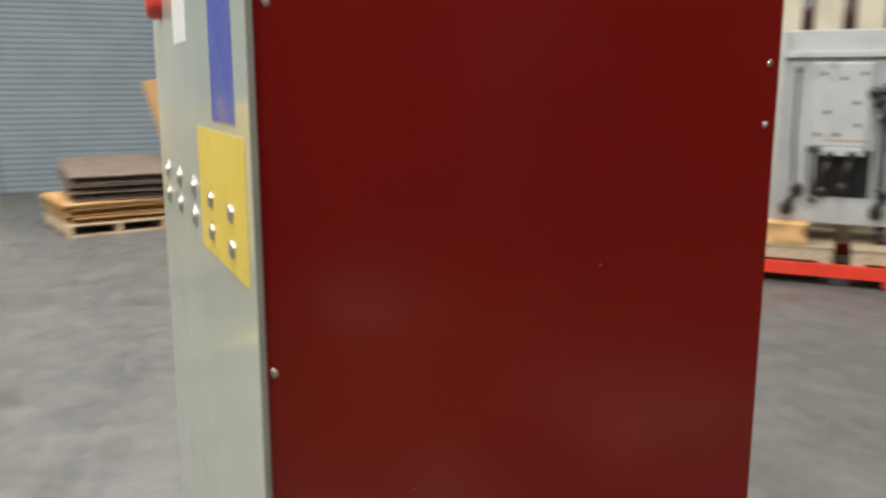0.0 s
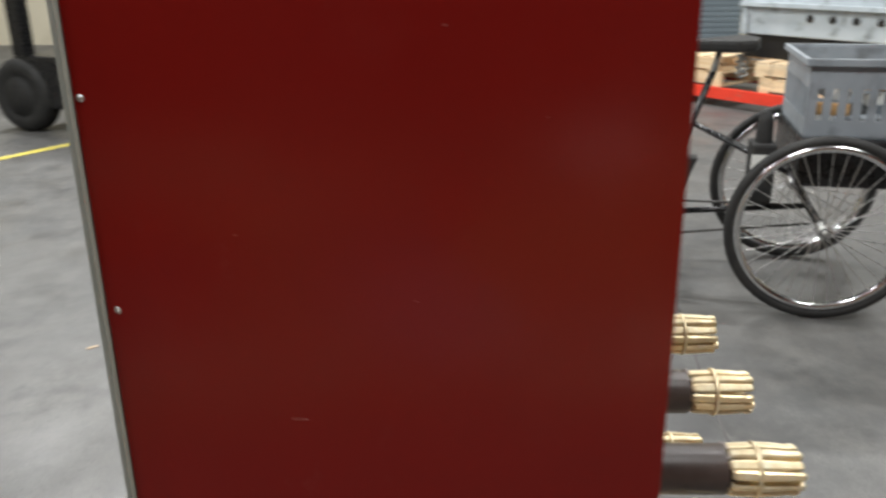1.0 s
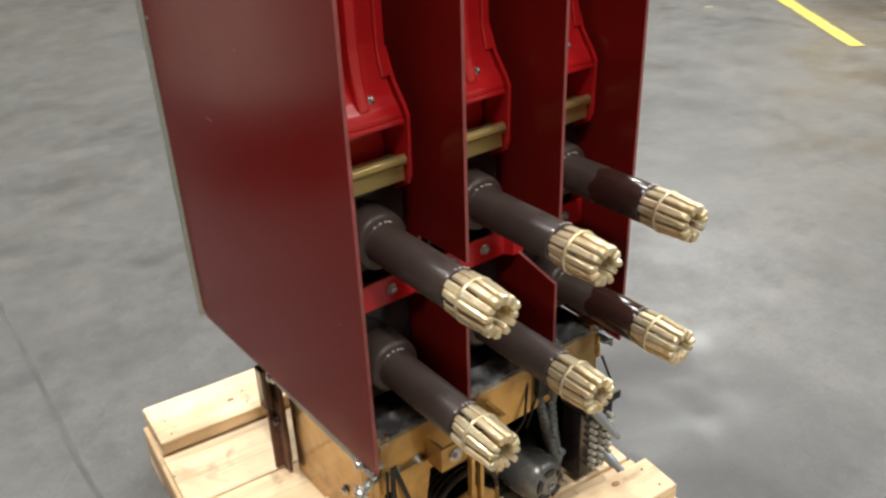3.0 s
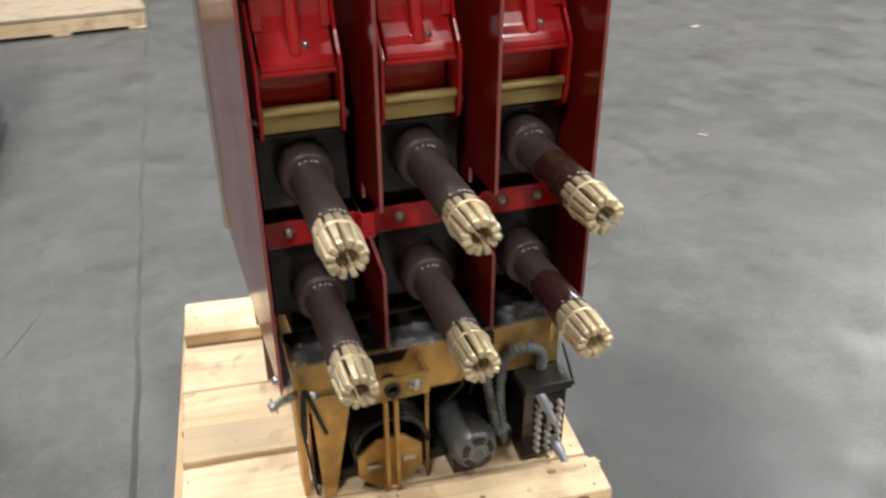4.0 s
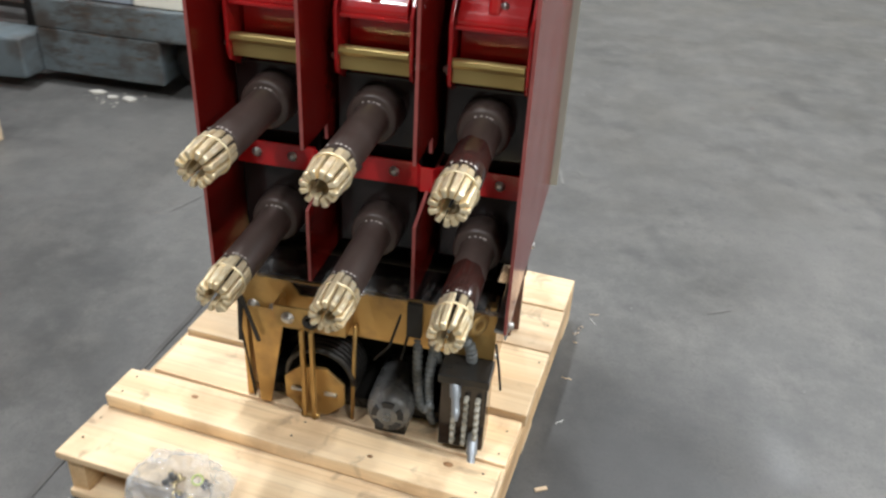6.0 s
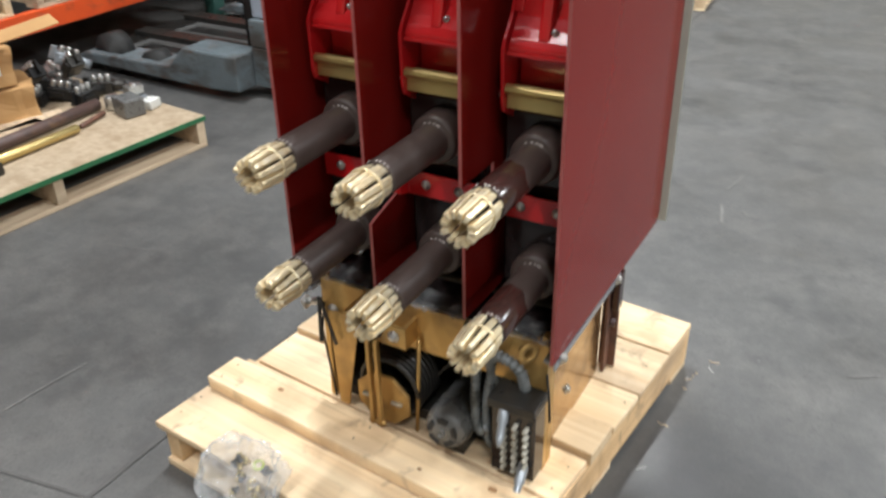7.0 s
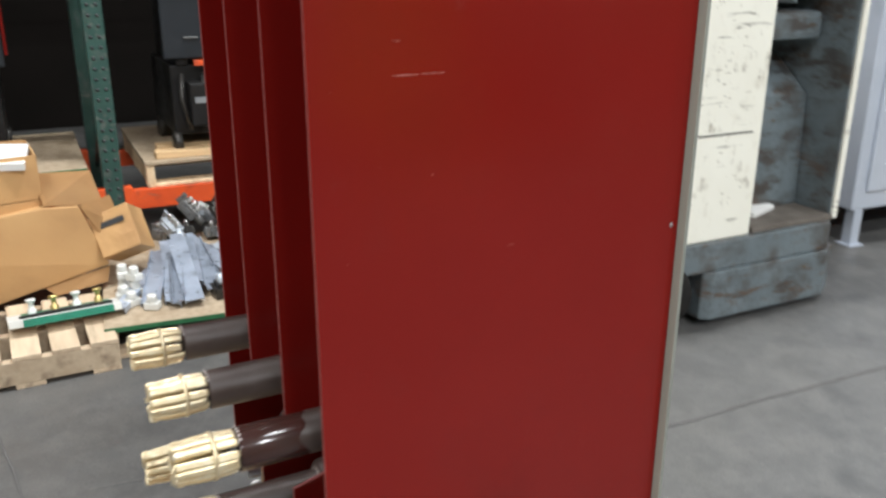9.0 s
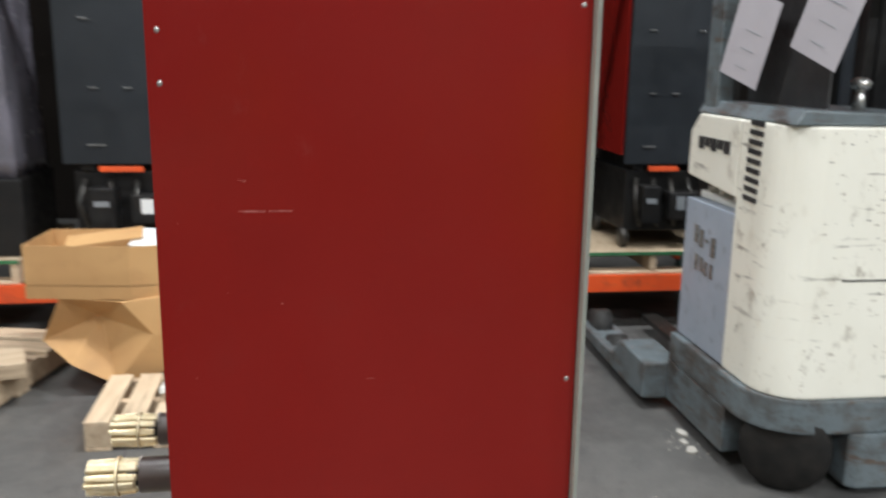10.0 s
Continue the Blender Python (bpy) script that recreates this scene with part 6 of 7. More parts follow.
    # outriggers
    for y0, y1 in ((1.83, 2.01), (2.90, 3.08)):
        b = bm_new()
        prism(b, [(-2.005, 0.055), (-2.005, 0.225), (-2.34, 0.225), (-2.45, 0.12), (-3.05, 0.11), (-3.16, 0.06), (-2.4, 0.045), (-2.2, 0.045)], "y", y0, y1, 0.012)
        leg = part("outrigger", b, TRUCK_GREY, root)
        for x in (-2.62, -2.92):
            b = bm_new()
            lathe(b, [(0, -0.05), (0.03, -0.05), (0.03, -0.045), (0.10 if x < -2.7 else 0.075, -0.045), (0.10 if x < -2.7 else 0.075, 0.045), (0.03, 0.045), (0, 0.05)], seg_m((x, (y0 + y1) / 2, 0.105 if x < -2.7 else 0.08), (x, 5, 0.105 if x < -2.7 else 0.08)), 22)
            part("load_wheel", b, RUBBER, leg)
    for y in (2.25, 2.62):
        b = bm_new()
        box(b, -3.15, -2.16, y, y + 0.10, 0.07, 0.10, 0.004)
        box(b, -2.20, -2.16, y, y + 0.10, 0.07, 0.6, 0.004)
        part("fork", b, DARK_STEEL, root)
    # papers hanging in the bay
    for x, y, z, tilt in ((-1.69, 2.00, 1.485, 20), (-1.18, 2.00, 1.565, 24)):
        b = bm_new()
        box(b, -0.10, 0.10, -0.0015, 0.0015, 0, 0.33, 0.0, pose(x, y, z, 4, tilt, 20))
        part("paper", b, PAPER_GREY, root, "greyish white printed sheet hanging on the truck")
        b = bm_new()
        for k in range(3):
            box(b, -0.03, 0.03 + 0.01 * k, -0.003, -0.002, 0.05 + 0.07 * k, 0.0525 + 0.07 * k, 0.0, pose(x, y, z, 4, tilt, 20))
        part("print_bar", b, CRATE_GREY, root)
    b = bm_new()
    box(b, -1.83, -1.26, 2.12, 2.13, 1.40, 2.15)
    part("screen", b, INK, root, "dark see-through mesh screen")
    return root


reach_truck()
# white dust spill beside the truck
PLASTER = mat("dusty_plaster", (0.50, 0.48, 0.43), (0.38, 0.36, 0.32), 40, 0.9)
rr2 = random.Random(9)
b = bm_new()
crumbs = []
while len(crumbs) < 22:
    big = len(crumbs) < 3
    x, y, r = -1.63 + rr2.gauss(0, 0.03 if big else 0.06), 1.885 + rr2.gauss(0, 0.015 if big else 0.03), rr2.uniform(0.024, 0.04) if big else rr2.uniform(0.002, 0.007)
    if any(math.hypot(x - p, y - q) < 1.25 * (r + w) for p, q, w in crumbs):
        continue
    crumbs.append((x, y, r))
    pts = [(x + r * rr2.uniform(0.6, 1.2) * math.cos(a), y + 0.7 * r * rr2.uniform(0.6, 1.2) * math.sin(a)) for a in [2 * math.pi * j / 11 for j in range(11)]]
    prism(b, pts, "z", 0.001, 0.003 + 0.15 * r)
solid("plaster_crumbs", b, PLASTER, "crumbs of white plaster spilled on the floor", "debris", "stuff")

# ---------- north: cabinet and pallet ----------
root = thing("steel_cabinet", "long light blue-grey steel cabinet on short legs", "cabinet", pose(-1.64, 3.74, 0, 0, 0, -3))
b = bm_new()
box(b, -0.9, 0.0, 0.0, 3.4, 0.20, 2.3, 0.01)
part("body", b, GREY_CAB, root)
for y in (0.06, 1.14, 2.22):
    b = bm_new()
    box(b, 0.002, 0.016, y + 0.02, y + 1.04, 0.30, 2.2, 0.006)
    dr = part("door_panel", b, GREY_CAB, root)
    b = bm_new()
    tube(b, [(0.03, y + 0.08, 1.1), (0.03, y + 0.08, 1.25)], 0.008, 8)
    part("handle", b, STEEL, dr)
for y in (0.03, 1.12, 2.24, 3.32):
    for x in (-0.85, -0.06):
        b = bm_new()
        box(b, x, x + 0.06, y, y + 0.06, 0.0, 0.2, 0.004)
        box(b, x - 0.02, x + 0.08, y - 0.02, y + 0.08, 0.0, 0.008)
        part("leg", b, GREY_CAB, root)
pallet("pale pine pallet with a particle board top standing on the floor", pose(-1.49, 4.29, 0, 0, 0, 6), 0.95, 1.0, 0.12, PINE, "sheet", None, "floor pallets")


# ---------- east side: tricycle ----------
def wheel_parts(root, c, axis, R, spokes=24, r_tyre=0.022):
    m = seg_m(c, Vector(c) + Vector(axis))
    b = bm_new()
    prof = [(R - r_tyre + r_tyre * math.cos(2 * math.pi * k / 10), r_tyre * math.sin(2 * math.pi * k / 10)) for k in range(10)]
    lathe(b, prof, m, 56, closed=True)
    ty = part("tyre", b, RUBBER, root)
    b = bm_new()
    ri = R - 2 * r_tyre
    lathe(b, [(ri + 0.008, -0.017), (ri - 0.016, -0.013), (ri - 0.022, 0), (ri - 0.016, 0.013), (ri + 0.008, 0.017)], m, 56, closed=True)
    part("rim", b, CHROME, root)
    b = bm_new()
    lathe(b, [(0, -0.05), (0.012, -0.05), (0.012, -0.032), (0.028, -0.03), (0.028, -0.024), (0.018, -0.02), (0.018, 0.02), (0.028, 0.024), (0.028, 0.03), (0.012, 0.032), (0.012, 0.05), (0, 0.05)], m, 20)
    part("hub", b, STEEL, root)
    b = bm_new()
    for k in range(spokes):
        a = 2 * math.pi * k / spokes
        a2 = a + (0.35 if k % 2 else -0.35)
        s = 0.026 if k % 4 < 2 else -0.026
        tube(b, [m @ Vector((0.026 * math.cos(a2), 0.026 * math.sin(a2), s)), m @ Vector(((ri - 0.014) * math.cos(a), (ri - 0.014) * math.sin(a), 0))], 0.0019, 5, False)
    part("spokes", b, STEEL, root)


def tricycle():
    """Heading along local +y, rear axle over the origin."""
    root = thing("tricycle", "black adult cargo tricycle with chromed wheels and a grey crate", "tricycle", pose(2.40, -0.986, 0, 0, 0, -9.2))
    R = 0.352
    wheel_parts(root, (-0.36, 0.03, 0.37), (1, 0, 0), 0.37, 36)
    wheel_parts(root, (0.36, 0.03, 0.37), (1, 0, 0), 0.37, 36)
    st = Matrix.Rotation(radians(-88), 4, Vector((0, -0.40, 0.917)))
    pivot = Vector((0, 1.10, 0.70))
    f = pivot + st @ (Vector((0, 1.30, R)) - pivot)
    nrm = st @ Vector((1, 0, 0))
    f.z = R * math.sqrt(1 - nrm.z ** 2) + 0.012
    wheel_parts(root, f, nrm, R, 36)
    b = bm_new()
    tube(b, [(-0.40, 0.03, 0.37), (0.40, 0.03, 0.37)], 0.016, 10)
    part("axle", b, BLACK_PAINT, root)
    head_b, head_t = Vector((0, 1.09, 0.74)), Vector((0, 1.04, 0.90))
    bb = Vector((0, 0.66, 0.30))
    seat_t = Vector((0, 0.46, 0.92))
    b = bm_new()
    tube(b, [head_t, head_b], 0.022, 12)
    tube(b, [head_b, bb], 0.0145, 12)
    tube(b, [head_t + Vector((0, 0.01, -0.03)), (0, 0.60, 0.46)], 0.013, 12)
    tube(b, [bb, seat_t], 0.014, 12)
    tube(b, [bb, (0, 0.04, 0.36)], 0.013, 12)
    tube(b, [(0, 0.52, 0.70), (0.06, 0.10, 0.50), (0.10, 0.02, 0.36)], 0.011, 8)
    tube(b, [(0, 0.52, 0.70), (-0.06, 0.10, 0.50), (-0.10, 0.02, 0.36)], 0.011, 8)
    part("frame", b, BLACK_PAINT, root)
    b = bm_new()
    fk = st @ Vector((1, 0, 0))
    crown = head_b + Vector((0, 0.03, -0.03))
    for s in (-0.055, 0.055):
        tube(b, [crown, crown + fk * s, f + fk * s], 0.011, 8)
    part("fork", b, BLACK_PAINT, root)
    b = bm_new()
    tube(b, [head_t, head_t + Vector((0, -0.02, 0.14))], 0.014, 10)
    hb = head_t + Vector((0, -0.02, 0.14))
    ax = st @ Vector((1, 0, 0))
    bk = st @ Vector((0, -1, 0))
    tube(b, [hb + ax * 0.33 + bk * 0.26 + Vector((0, 0, 0.02)), hb + ax * 0.31 + bk * 0.12 + Vector((0, 0, 0.06)), hb + ax * 0.16 + Vector((0, 0, 0.05)), hb, hb - ax * 0.16 + Vector((0, 0, 0.05)), hb - ax * 0.31 + bk * 0.12 + Vector((0, 0, 0.06)), hb - ax * 0.33 + bk * 0.26 + Vector((0, 0, 0.02))], 0.011, 8)
    part("handlebar", b, CHROME, root)
    # saddle
    b = bm_new()
    prism(b, [(-0.11, -0.11), (-0.12, -0.04), (-0.05, 0.06), (-0.022, 0.17), (0.022, 0.17), (0.05, 0.06), (0.12, -0.04), (0.11, -0.11), (0, -0.14)], "z", 0, 0.05, 0.016)
    part("saddle", b, RUBBER, root, "black padded saddle", pose(0, 0.42, 1.005, -3))
    b = bm_new()
    tube(b, [seat_t, seat_t + Vector((0, -0.02, 0.09))], 0.013, 10)
    part("seat_post", b, STEEL, root)
    for s in (-0.05, 0.05):
        b = bm_new()
        path = [(s + 0.02 * math.cos(k * 0.9), 0.35 + 0.02 * math.sin(k * 0.9), 0.90 + 0.0035 * k) for k in range(26)]
        tube(b, path, 0.004, 6)
        part("saddle_spring", b, STEEL, root)
    # frame bag
    b = bm_new()
    prism(b, [(0.69, 0.37), (0.825, 0.56), (0.49, 0.56), (0.555, 0.39)], "x", -0.035, 0.035, 0.01)
    part("frame_bag", b, RUBBER, root, "black frame bag")
    # cranks and pedals
    b = bm_new()
    lathe(b, [(0.07, -0.002), (0.088, -0.003), (0.088, 0.003), (0.07, 0.002)], seg_m((-0.06, 0.66, 0.30), (-1, 0.66, 0.30)), 36, closed=True)
    for k in range(5):
        a = 2 * math.pi * k / 5
        tube(b, [(-0.06, 0.66, 0.30), (-0.06, 0.66 + 0.075 * math.cos(a), 0.30 + 0.075 * math.sin(a))], 0.005, 6)
    part("chainring", b, CHROME, root)
    for p, q in (((-0.058, 0.66, 0.30), (-0.085, 0.665, 0.135)), ((0.075, 0.66, 0.30), (0.085, 0.655, 0.465))):
        b = bm_new()
        tube(b, [p, q], 0.009, 8)
        part("crank", b, CHROME, root)
    for x, z in ((-0.14, 0.128), (0.14, 0.468)):
        b = bm_new()
        box(b, x - 0.05, x + 0.05, 0.62, 0.70, z - 0.012, z + 0.012, 0.004)
        part("pedal", b, RUBBER, root)
    b = bm_new()
    for z in (0.215, 0.375):
        tube(b, [(-0.06, 0.66, z), (-0.06, 0.02, 0.34 + (z - 0.295) * 0.5)], 0.005, 6)
    part("chain", b, DARK_STEEL, root)
    # black cargo box under the crate
    b = bm_new()
    box(b, -0.29, 0.29, -0.36, 0.14, 0.52, 0.705, 0.012)
    part("cargo_box", b, BLACK_PAINT, root, "black cargo platform")
    b = bm_new()
    box(b, -0.20, -0.06, 0.205, 0.30, 0.42, 0.66, 0.01)
    lathe(b, [(0.035, 0.66), (0.03, 0.75), (0.02, 0.78), (0, 0.78)], pose(-0.13, 0.25, 0), 14)
    part("bottle_holder", b, RUBBER, root)
    b = bm_new()
    box(b, -0.205, -0.201, 0.21, 0.30, 0.56, 0.62)
    part("white_strip", b, WHITE_PLASTIC, root)
    b = bm_new()
    box(b, -0.34, -0.295, -0.345, -0.295, 0.56, 0.90, 0.004)
    part("upright_post", b, CRATE_GREY, root, "pale grey upright post")
    b = bm_new()
    box(b, -0.335, -0.23, -0.43, -0.362, 0.47, 0.72, 0.006)
    part("post_foot", b, BLACK_PAINT, root)
    return root


tricycle()


def grey_crate():
    root = thing("plastic_crate", "grey slatted plastic crate of oddments on the tricycle", "crate", pose(2.40, -0.986, 0.707, 0, 0, -9.2))
    b = bm_new()
    box(b, -0.26, 0.26, -0.33, 0.13, 0.0, 0.01)
    t = 0.008
    for z0, z1 in ((0.0, 0.07), (0.19, 0.29)):
        box(b, -0.26, 0.26, 0.13 - t, 0.13, z0, z1)
        box(b, -0.26, 0.26, -0.33, -0.33 + t, z0, z1)
        box(b, -0.26, -0.26 + t, -0.33 + t, 0.13 - t, z0, z1)
        box(b, 0.26 - t, 0.26, -0.33 + t, 0.13 - t, z0, z1)
    for k in range(9):
        y = -0.33 + 0.053 * k
        for x in (-0.26, 0.26 - t):
            box(b, x, x + t, y, y + 0.03, 0.07, 0.19)
    for k in range(8):
        x = -0.26 + 0.07 * k
        for y in (-0.33, 0.13 - t):
            box(b, x, x + 0.03, y, y + t, 0.07, 0.19)
    box(b, -0.278, 0.278, 0.13, 0.148, 0.275, 0.30, 0.003)
    box(b, -0.278, 0.278, -0.348, -0.33, 0.275, 0.30, 0.003)
    box(b, -0.278, -0.26, -0.348, 0.148, 0.30, 0.302, 0.0)
    box(b, -0.278, -0.26, -0.33, 0.13, 0.275, 0.30, 0.003)
    box(b, 0.26, 0.278, -0.33, 0.13, 0.275, 0.30, 0.003)
    part("shell", b, CRATE_GREY, root)
    r3 = random.Random(6)
    for k in range(10):
        b = bm_new()
        box(b, -0.06, 0.06, -0.04, 0.04, 0, 0.05, 0.008, pose(r3.uniform(-0.17, 0.17), r3.uniform(-0.27, 0.07), 0.012 + 0.022 * k, r3.uniform(-20, 20), r3.uniform(-20, 20), r3.uniform(0, 180)))
        part("oddment", b, (PAPER, MOTOR_GREY, CARD, WHITE_PLASTIC)[k % 4], root)
    return root


grey_crate()


# ---------- east side: forklift ----------
def forklift():
    """Its rear end at the origin, facing local +y."""
    root = thing("forklift", "bright yellow counterbalance forklift parked behind a yellow line", "forklift", pose(5.55, 2.22, 0, 0, 0, -20))
    b = bm_new()
    w = 0.56
    for z0, z1, ins in ((0.16, 0.70, 0.0), (0.715, 1.38, 0.02)):
        pts = []
        for k in range(7):
            a = radians(180 + 15 * k)
            pts.append((-w + ins + 0.22 + 0.22 * math.cos(a), 0.22 + ins + 0.22 * math.sin(a)))
        for k in range(7):
            a = radians(270 + 15 * k)
            pts.append((w - ins - 0.22 + 0.22 * math.cos(a), 0.22 + ins + 0.22 * math.sin(a)))
        pts += [(w - ins, 0.62), (-w + ins, 0.62)]
        prism(b, pts, "z", z0, z1, 0.02)
    cw = part("counterweight", b, YELLOW, root, "yellow cast counterweight")
    for x in (-0.20,):
        for z in (0.40, 0.52):
            b = bm_new()
            prism(b, [(x + 0.065 * math.cos(radians(30 * q)), z + 0.02 * math.sin(radians(30 * q))) for q in range(12)], "y", -0.004, 0.01)
            part("slot", b, INK, cw)
    b = bm_new()
    box(b, -w, w, 0.63, 2.0, 0.20, 0.62, 0.03)
    box(b, -w, w, 0.63, 1.2, 0.62, 1.05, 0.03)
    part("body", b, BLACK_PAINT, root, "black painted chassis and battery box")
    for x in (-w + 0.06, w - 0.06):
        for y, r in ((0.85, 0.24), (1.95, 0.30)):
            b = bm_new()
            lathe(b, [(0, -0.10), (r * 0.5, -0.10), (r * 0.55, -0.07), (r * 0.62, -0.10), (r - 0.03, -0.10), (r, -0.06), (r, 0.06), (r - 0.03, 0.10), (r * 0.62, 0.10), (r * 0.55, 0.07), (r * 0.5, 0.1), (0, 0.1)], seg_m((x, y, r), (x + 1, y, r)), 26)
            part("wheel", b, RUBBER, root)
    for x in (-w + 0.05, w - 0.05):
        for y, z in ((0.69, 1.05), (1.89, 0.62)):
            b = bm_new()
            box(b, x - 0.04, x + 0.04, y - 0.04, y + 0.04, z, 2.15, 0.01)
            part("guard_post", b, BLACK_PAINT, root)
    for k in range(7):
        b = bm_new()
        y = 0.68 + 0.2 * k
        box(b, -w + 0.05, w - 0.05, y, y + 0.04, 2.15, 2.19, 0.006)
        part("guard_bar", b, BLACK_PAINT, root)
    b = bm_new()
    box(b, -0.26, 0.26, 0.75, 1.25, 1.06, 1.20, 0.03)
    box(b, -0.26, 0.26, 0.72, 0.84, 1.20, 1.65, 0.03)
    part("seat", b, RUBBER, root)
    b = bm_new()
    for x in (-0.32, 0.32):
        box(b, x - 0.05, x + 0.05, 2.05, 2.20, 0.1, 2.3, 0.006)
    part("mast", b, BLACK_PAINT, root)
    return root


forklift()

# ---------- east side: cardboard, rack, machines ----------
pallet("low pallet under flattened cardboard by the roller door", pose(8.45, 0.05, 0, 0, 0, 12), 1.2, 1.0, 0.13, OLD_WOOD, group="floor pallets")
r4 = random.Random(12)


def board_stack(label, mm, x, y, z, sx, sy, n, sag, turn):
    root = thing("cardboard_stack", label, "cardboard", pose(x, y, z, 0, 0, turn))
    for k in range(n):
        b = bm_new()
        bmesh.ops.create_grid(b, x_segments=8, y_segments=6, size=0.5)
        ox, oy = r4.uniform(-0.08, 0.08), r4.uniform(-0.08, 0.08)
        for v in b.verts:
            v.co = Vector((v.co.x * sx + ox, v.co.y * sy + oy, 0.024 * k + sag * (v.co.x + 0.5) ** 2 + 0.012 * abs(noise.noise(v.co * 3 + Vector((k, 0, 0))))))
        bmesh.ops.solidify(b, geom=b.faces[:], thickness=0.010)
        part("sheet", b, mm, root)


board_stack("stack of flattened brown cardboard on a pallet", CARD, 9.05, 0.62, 0.14, 1.25, 1.05, 9, 0.0, 12)
board_stack("stack of dark stained flattened cardboard sagging on another stack", CARD_DARK, 9.2, 0.45, 0.36, 1.4, 1.1, 11, 0.10, 4)
b = bm_new()
box(b, -0.5, 0.5, -0.006, 0.006, 0, 1.1, 0.002, pose(0, 0, 0, -14))
solid("cardboard_sheet", b, CARD, "brown cardboard sheet leaning on a stack", "cardboard", m=pose(9.42, -0.62, 0.62, 0, 12, 70))

EM = Matrix.Translation((6.0, -2.30, 0)) @ Matrix.Rotation(math.atan2(0.658, 0.753), 4, "Z")  # local x runs along the rack, -y behind it


def on_rack(u, v, z, turn=0):
    """u along the red rack, v behind its face."""
    return EM @ pose(u, -v, z, 0, 0, turn)


rk = rack("pallet_rack", "low pallet rack with bright red beams", EM @ pose(0, 0, 0, 0, 0, 90), 8, [(0.07, 0.17)], (-4.6, -1.9, 0.8, 3.6), RED_RACK, GREY_METAL, 1.05, 0.24)
for k, u in enumerate((-4.4, -3.15, -1.75, -0.55, 0.95, 2.25)):
    pallet("pine pallet standing on the red rack", on_rack(u, 1.0, 0.172), 1.12, 0.98, 0.13, PINE if k > 1 else OLD_WOOD, "boards" if k > 1 else "sheet", GREEN_PAINT if k < 2 else None, "red rack pallets")
for u in (-0.50, 1.0, 2.3):
    pallet("pine pallet stacked on another on the red rack", on_rack(u, 1.0, 0.304), 1.12, 0.98, 0.13, PINE, group="red rack pallets")


def white_breaker(m):
    root = thing("switch_unit", "dirty white draw-out switch unit standing on a rack pallet", "switchgear", m)
    b = bm_new()
    box(b, -0.46, 0.46, -0.6, 0, 0.12, 1.35, 0.01)
    part("cabinet", b, MACHINE_WHITE, root)
    b = bm_new()
    box(b, -0.20, 0.22, 0.0, 0.05, 0.62, 1.15, 0.012)
    part("mechanism_cover", b, MACHINE_WHITE, root)
    b = bm_new()
    box(b, -0.24, 0.16, 0.0, 0.006, 0.30, 0.60, 0.002)
    part("recess", b, BLACK_IRON, root)
    b = bm_new()
    box(b, -0.46, 0.46, 0.0, 0.04, 1.18, 1.215, 0.004)
    box(b, -0.46, -0.43, 0.0, 0.04, 0.12, 1.35, 0.004)
    box(b, 0.43, 0.46, 0.0, 0.04, 0.12, 1.35, 0.004)
    box(b, -0.18, 0.12, 0.006, 0.06, 0.565, 0.62, 0.006)
    part("front_frame", b, MACHINE_WHITE, root)
    for x0, z0, x1, z1, r in ((-0.36, 1.12, -0.33, 0.30, 0.014), (-0.30, 1.0, -0.34, 0.62, 0.012), (-0.40, 0.72, -0.26, 0.90, 0.02), (-0.36, 0.98, -0.22, 0.96, 0.022), (-0.28, 0.80, -0.30, 0.36, 0.012), (0.20, 0.60, 0.16, 0.28, 0.013), (0.32, 1.1, 0.30, 0.34, 0.012), (-0.10, 0.56, -0.06, 0.36, 0.02), (0.06, 0.56, 0.09, 0.33, 0.018), (-0.34, 0.32, -0.30, 0.22, 0.025), (0.28, 0.34, 0.34, 0.22, 0.025)):
        b = bm_new()
        tube(b, [(x0, 0.045, z0), ((x0 + x1) / 2 + 0.01, 0.06, (z0 + z1) / 2), (x1, 0.045, z1)], r, 8)
        bolt(b, (x0, 0.06, z0), (0, 1, 0), r * 1.3, 0.014)
        bolt(b, (x1, 0.06, z1), (0, 1, 0), r * 1.3, 0.014)
        part("linkage", b, DARK_STEEL, root)
    for x, z in ((-0.14, 1.08), (0.0, 1.05), (0.14, 1.08), (-0.1, 0.9), (0.1, 0.84), (0.16, 0.70), (-0.12, 0.76), (0.02, 0.70)):
        b = bm_new()
        lathe(b, [(0.015, 0.0), (0.015, 0.003), (0, 0.003)], seg_m((x, 0.0505, z), (x, 1, z)), 10)
        part("hole", b, INK, root)
    b = bm_new()
    box(b, -0.20, 0.10, 0.0502, 0.0512, 0.655, 0.668)
    part("rust_streak", b, OSB, root, "streak of rust along the cover")
    for x in (-0.3, 0.0, 0.3):
        b = bm_new()
        lathe(b, [(0.05, 1.35), (0.05, 1.62), (0.035, 1.64), (0.035, 1.9), (0, 1.9)], pose(x, -0.2, 0), 18)
        part("bushing", b, VARNISH, root, "dark red-brown bushing")
    for x in (-0.36, 0.36):
        for y in (-0.5, -0.06):
            b = bm_new()
            lathe(b, [(0, -0.03), (0.06, -0.03), (0.06, 0.03), (0, 0.03)], seg_m((x, y, 0.06), (x + 1, y, 0.06)), 18)
            part("wheel", b, DARK_STEEL, root)


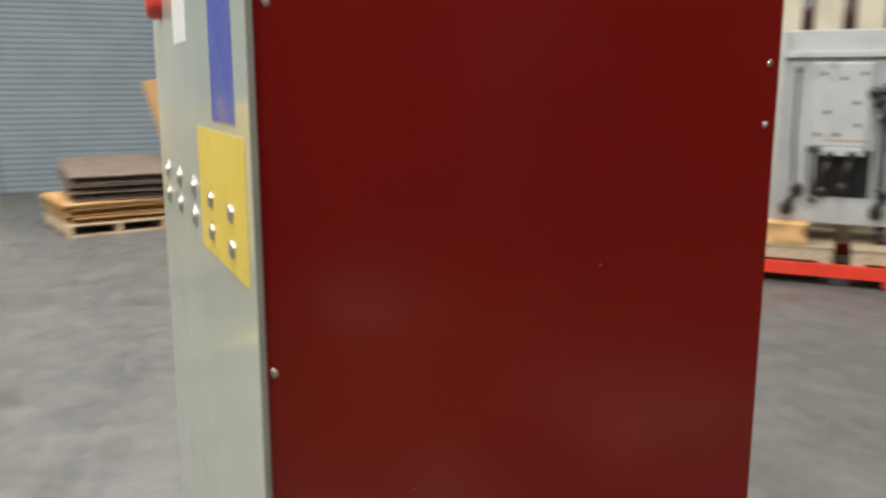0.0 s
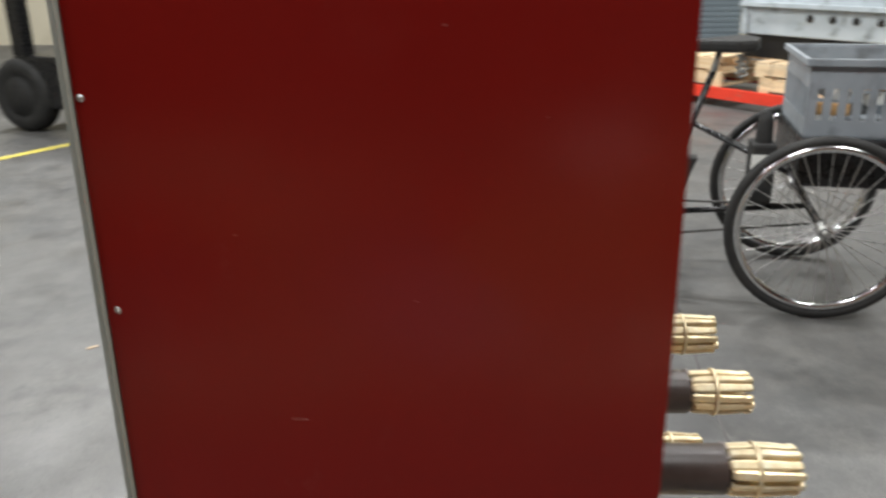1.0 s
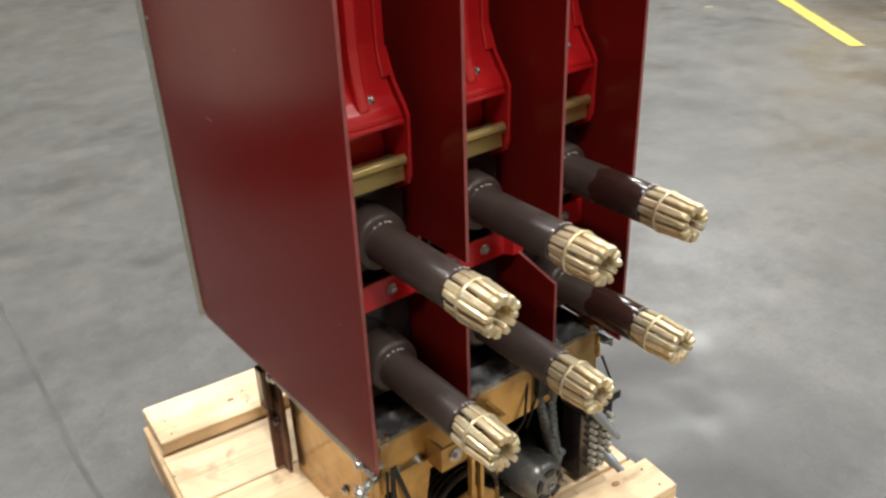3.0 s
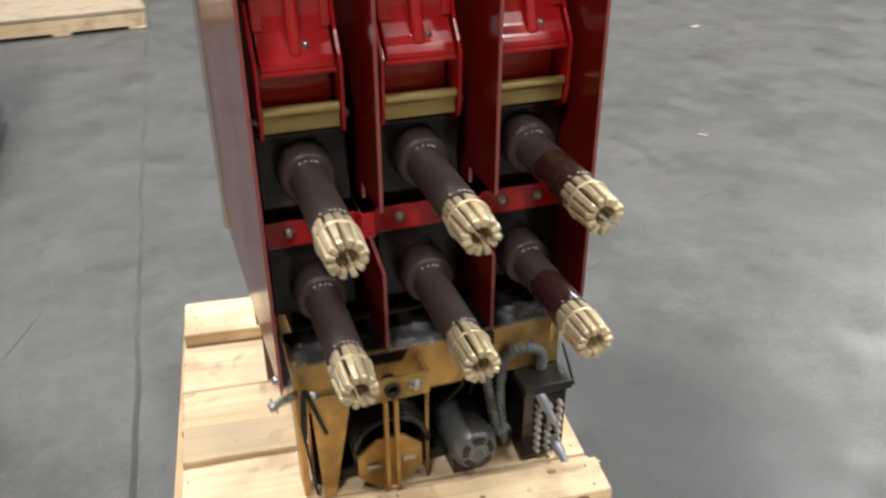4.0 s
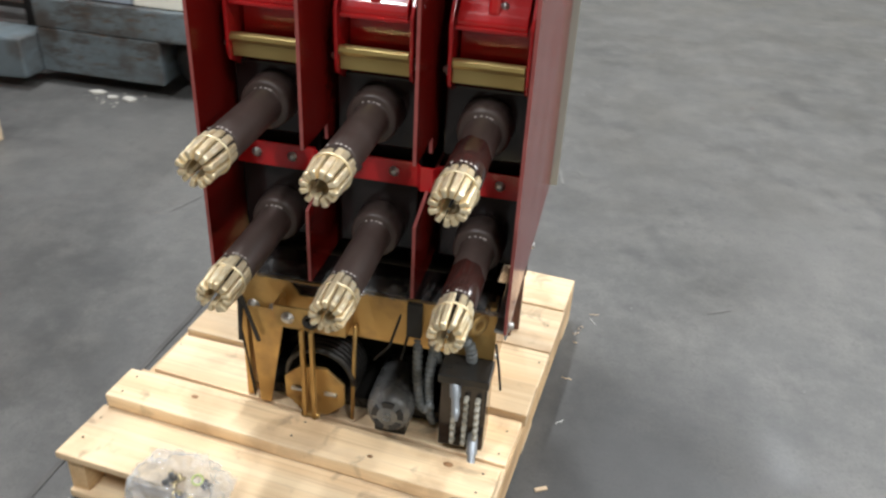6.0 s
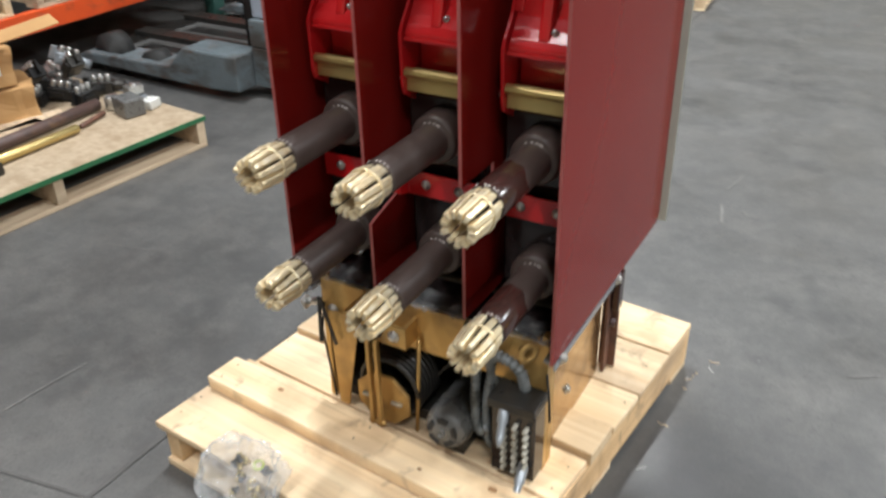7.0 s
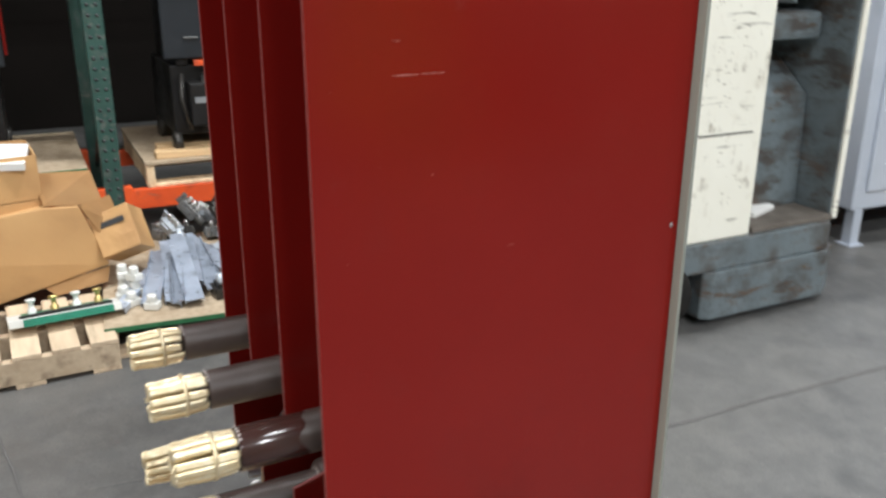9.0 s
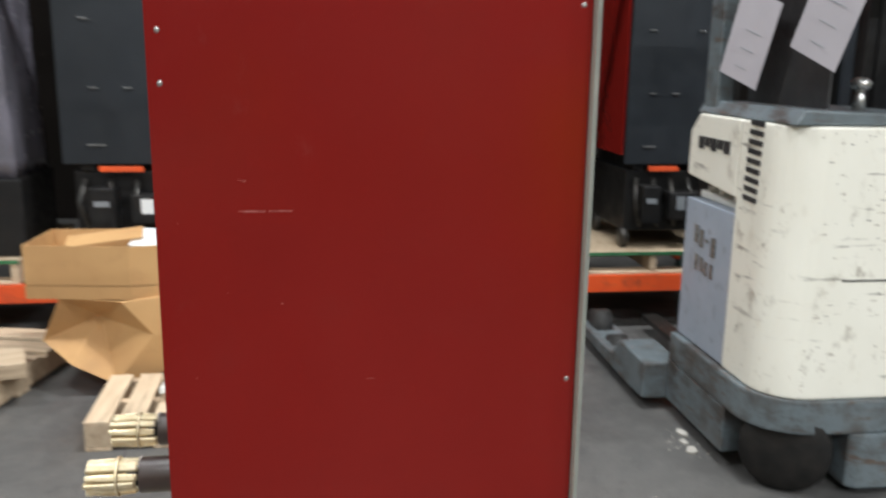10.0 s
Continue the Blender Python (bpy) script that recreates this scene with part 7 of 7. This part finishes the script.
white_breaker(on_rack(-3.12, 0.25, 0.304) @ Matrix.Diagonal((1.0, 1.0, 1.22, 1.0)))
b = bm_new()
bmesh.ops.create_grid(b, x_segments=26, y_segments=20, size=0.5)
for v in b.verts:
    r = math.hypot(v.co.x, v.co.y) * 1.9
    h = 0.34 * math.exp(-2.2 * r * r) + 0.10 * abs(noise.noise(Vector((v.co.x * 5, v.co.y * 5, 2)))) + 0.05 * noise.noise(v.co * 11)
    v.co = Vector((v.co.x * 0.95, v.co.y * 0.8, max(0.0, h)))
for f in b.faces:
    f.smooth = True
bmesh.ops.solidify(b, geom=b.faces[:], thickness=0.006)
solid("tarpaulin", b, BLUE, "crumpled bright blue tarpaulin heaped on a pallet", "tarpaulin", m=on_rack(-2.07, 0.45, 0.31))
carton("tan cardboard bundle beside the blue tarpaulin", on_rack(-2.95, 0.32, 0.304), 0.42, 0.30, 0.16, 0.04, seed=12)


def grey_machine(m, w, d, h):
    root = thing("machine_cabinet", "pale grey machine cabinet with a dark opening on a black base", "machine", m)
    b = bm_new()
    box(b, 0, w, -d, 0, 0.20, h, 0.012)
    part("cabinet", b, MACHINE_GREY, root)
    b = bm_new()
    box(b, 0.04, w - 0.04, -d + 0.04, -0.02, 0.0, 0.2, 0.01)
    part("base", b, BLACK_IRON, root)
    b = bm_new()
    box(b, 0.10, w * 0.6, 0.0, 0.006, 0.66, h - 0.2)
    part("opening", b, BLACK_IRON, root)
    b = bm_new()
    box(b, 0.0, w, 0.001, 0.05, 0.44, 0.48, 0.004)
    box(b, w - 0.07, w - 0.02, 0.001, 0.03, 0.2, h, 0.004)
    part("rail", b, MACHINE_GREY, root)
    b = bm_new()
    box(b, w * 0.28, w * 0.38, 0.007, 0.01, 0.98, 1.10)
    part("tag", b, GREEN_TAG, root, "bright green tag")
    for k in range(4):
        b = bm_new()
        bolt(b, (0.15 + 0.2 * k, 0.001, 0.36), (0, 1, 0), 0.02, 0.02)
        part("knob", b, DARK_STEEL, root)
    return root


grey_machine(on_rack(-1.70, 0.2, 0.304), 0.95, 0.7, 1.75)
grey_machine(on_rack(-0.45, 0.25, 0.436), 1.4, 0.65, 1.3)
b = bm_new()
for k in range(14):
    z = 0.06 * k
    lathe(b, [(0.075, z), (0.085, z + 0.02), (0.085, z + 0.04), (0.075, z + 0.058)], Matrix(), 20)
solid("duct_hose", b, mat("blue_duct_hose", (0.02, 0.16, 0.55), (0.02, 0.13, 0.45), 9, 0.4), "upright blue corrugated duct standing on the red rack", "duct hose", m=on_rack(0.55, 0.4, 0.31))

# cream partition behind the red rack, with its notices
b = bm_new()
box(b, -6.0, 1.0, -1.75, -1.6, 0, 4.2)
solid("wall_partition", b, CREAM, "cream painted partition wall behind the red rack", "wall", "structure", m=EM)
for u, z, w, h, mm, lb in ((-2.15, 1.55, 0.16, 0.22, MOTOR_GREY, "framed grey notice on the cream wall"), (-1.75, 1.45, 0.25, 0.18, LABEL_RED, "red notice on the cream wall"), (-1.85, 0.85, 0.22, 0.18, LABEL_YELLOW, "yellow notice on the cream wall")):
    b = bm_new()
    box(b, u, u + w, -1.598, -1.585, z, z + h, 0.003)
    solid("wall_sign", b, mm, lb, "sign", group="wall notices", m=EM)
# floor litter
for x, y, s in ((-1.90, 0.66, 0.03), (-0.0, 1.6, 0.015), (0.385, 0.26, 0.014), (1.7, 1.9, 0.02), (2.6, 3.4, 0.03), (4.1, 2.9, 0.02)):
    b = bm_new()
    box(b, -s, s, -s * 0.35, s * 0.35, 0.0005, 0.004, 0.001)
    solid("wood_chip", b, OLD_WOOD, "small pale splinter of wood on the floor", "debris", group="floor splinters", m=pose(x, y, 0, 0, 0, 77 * x))
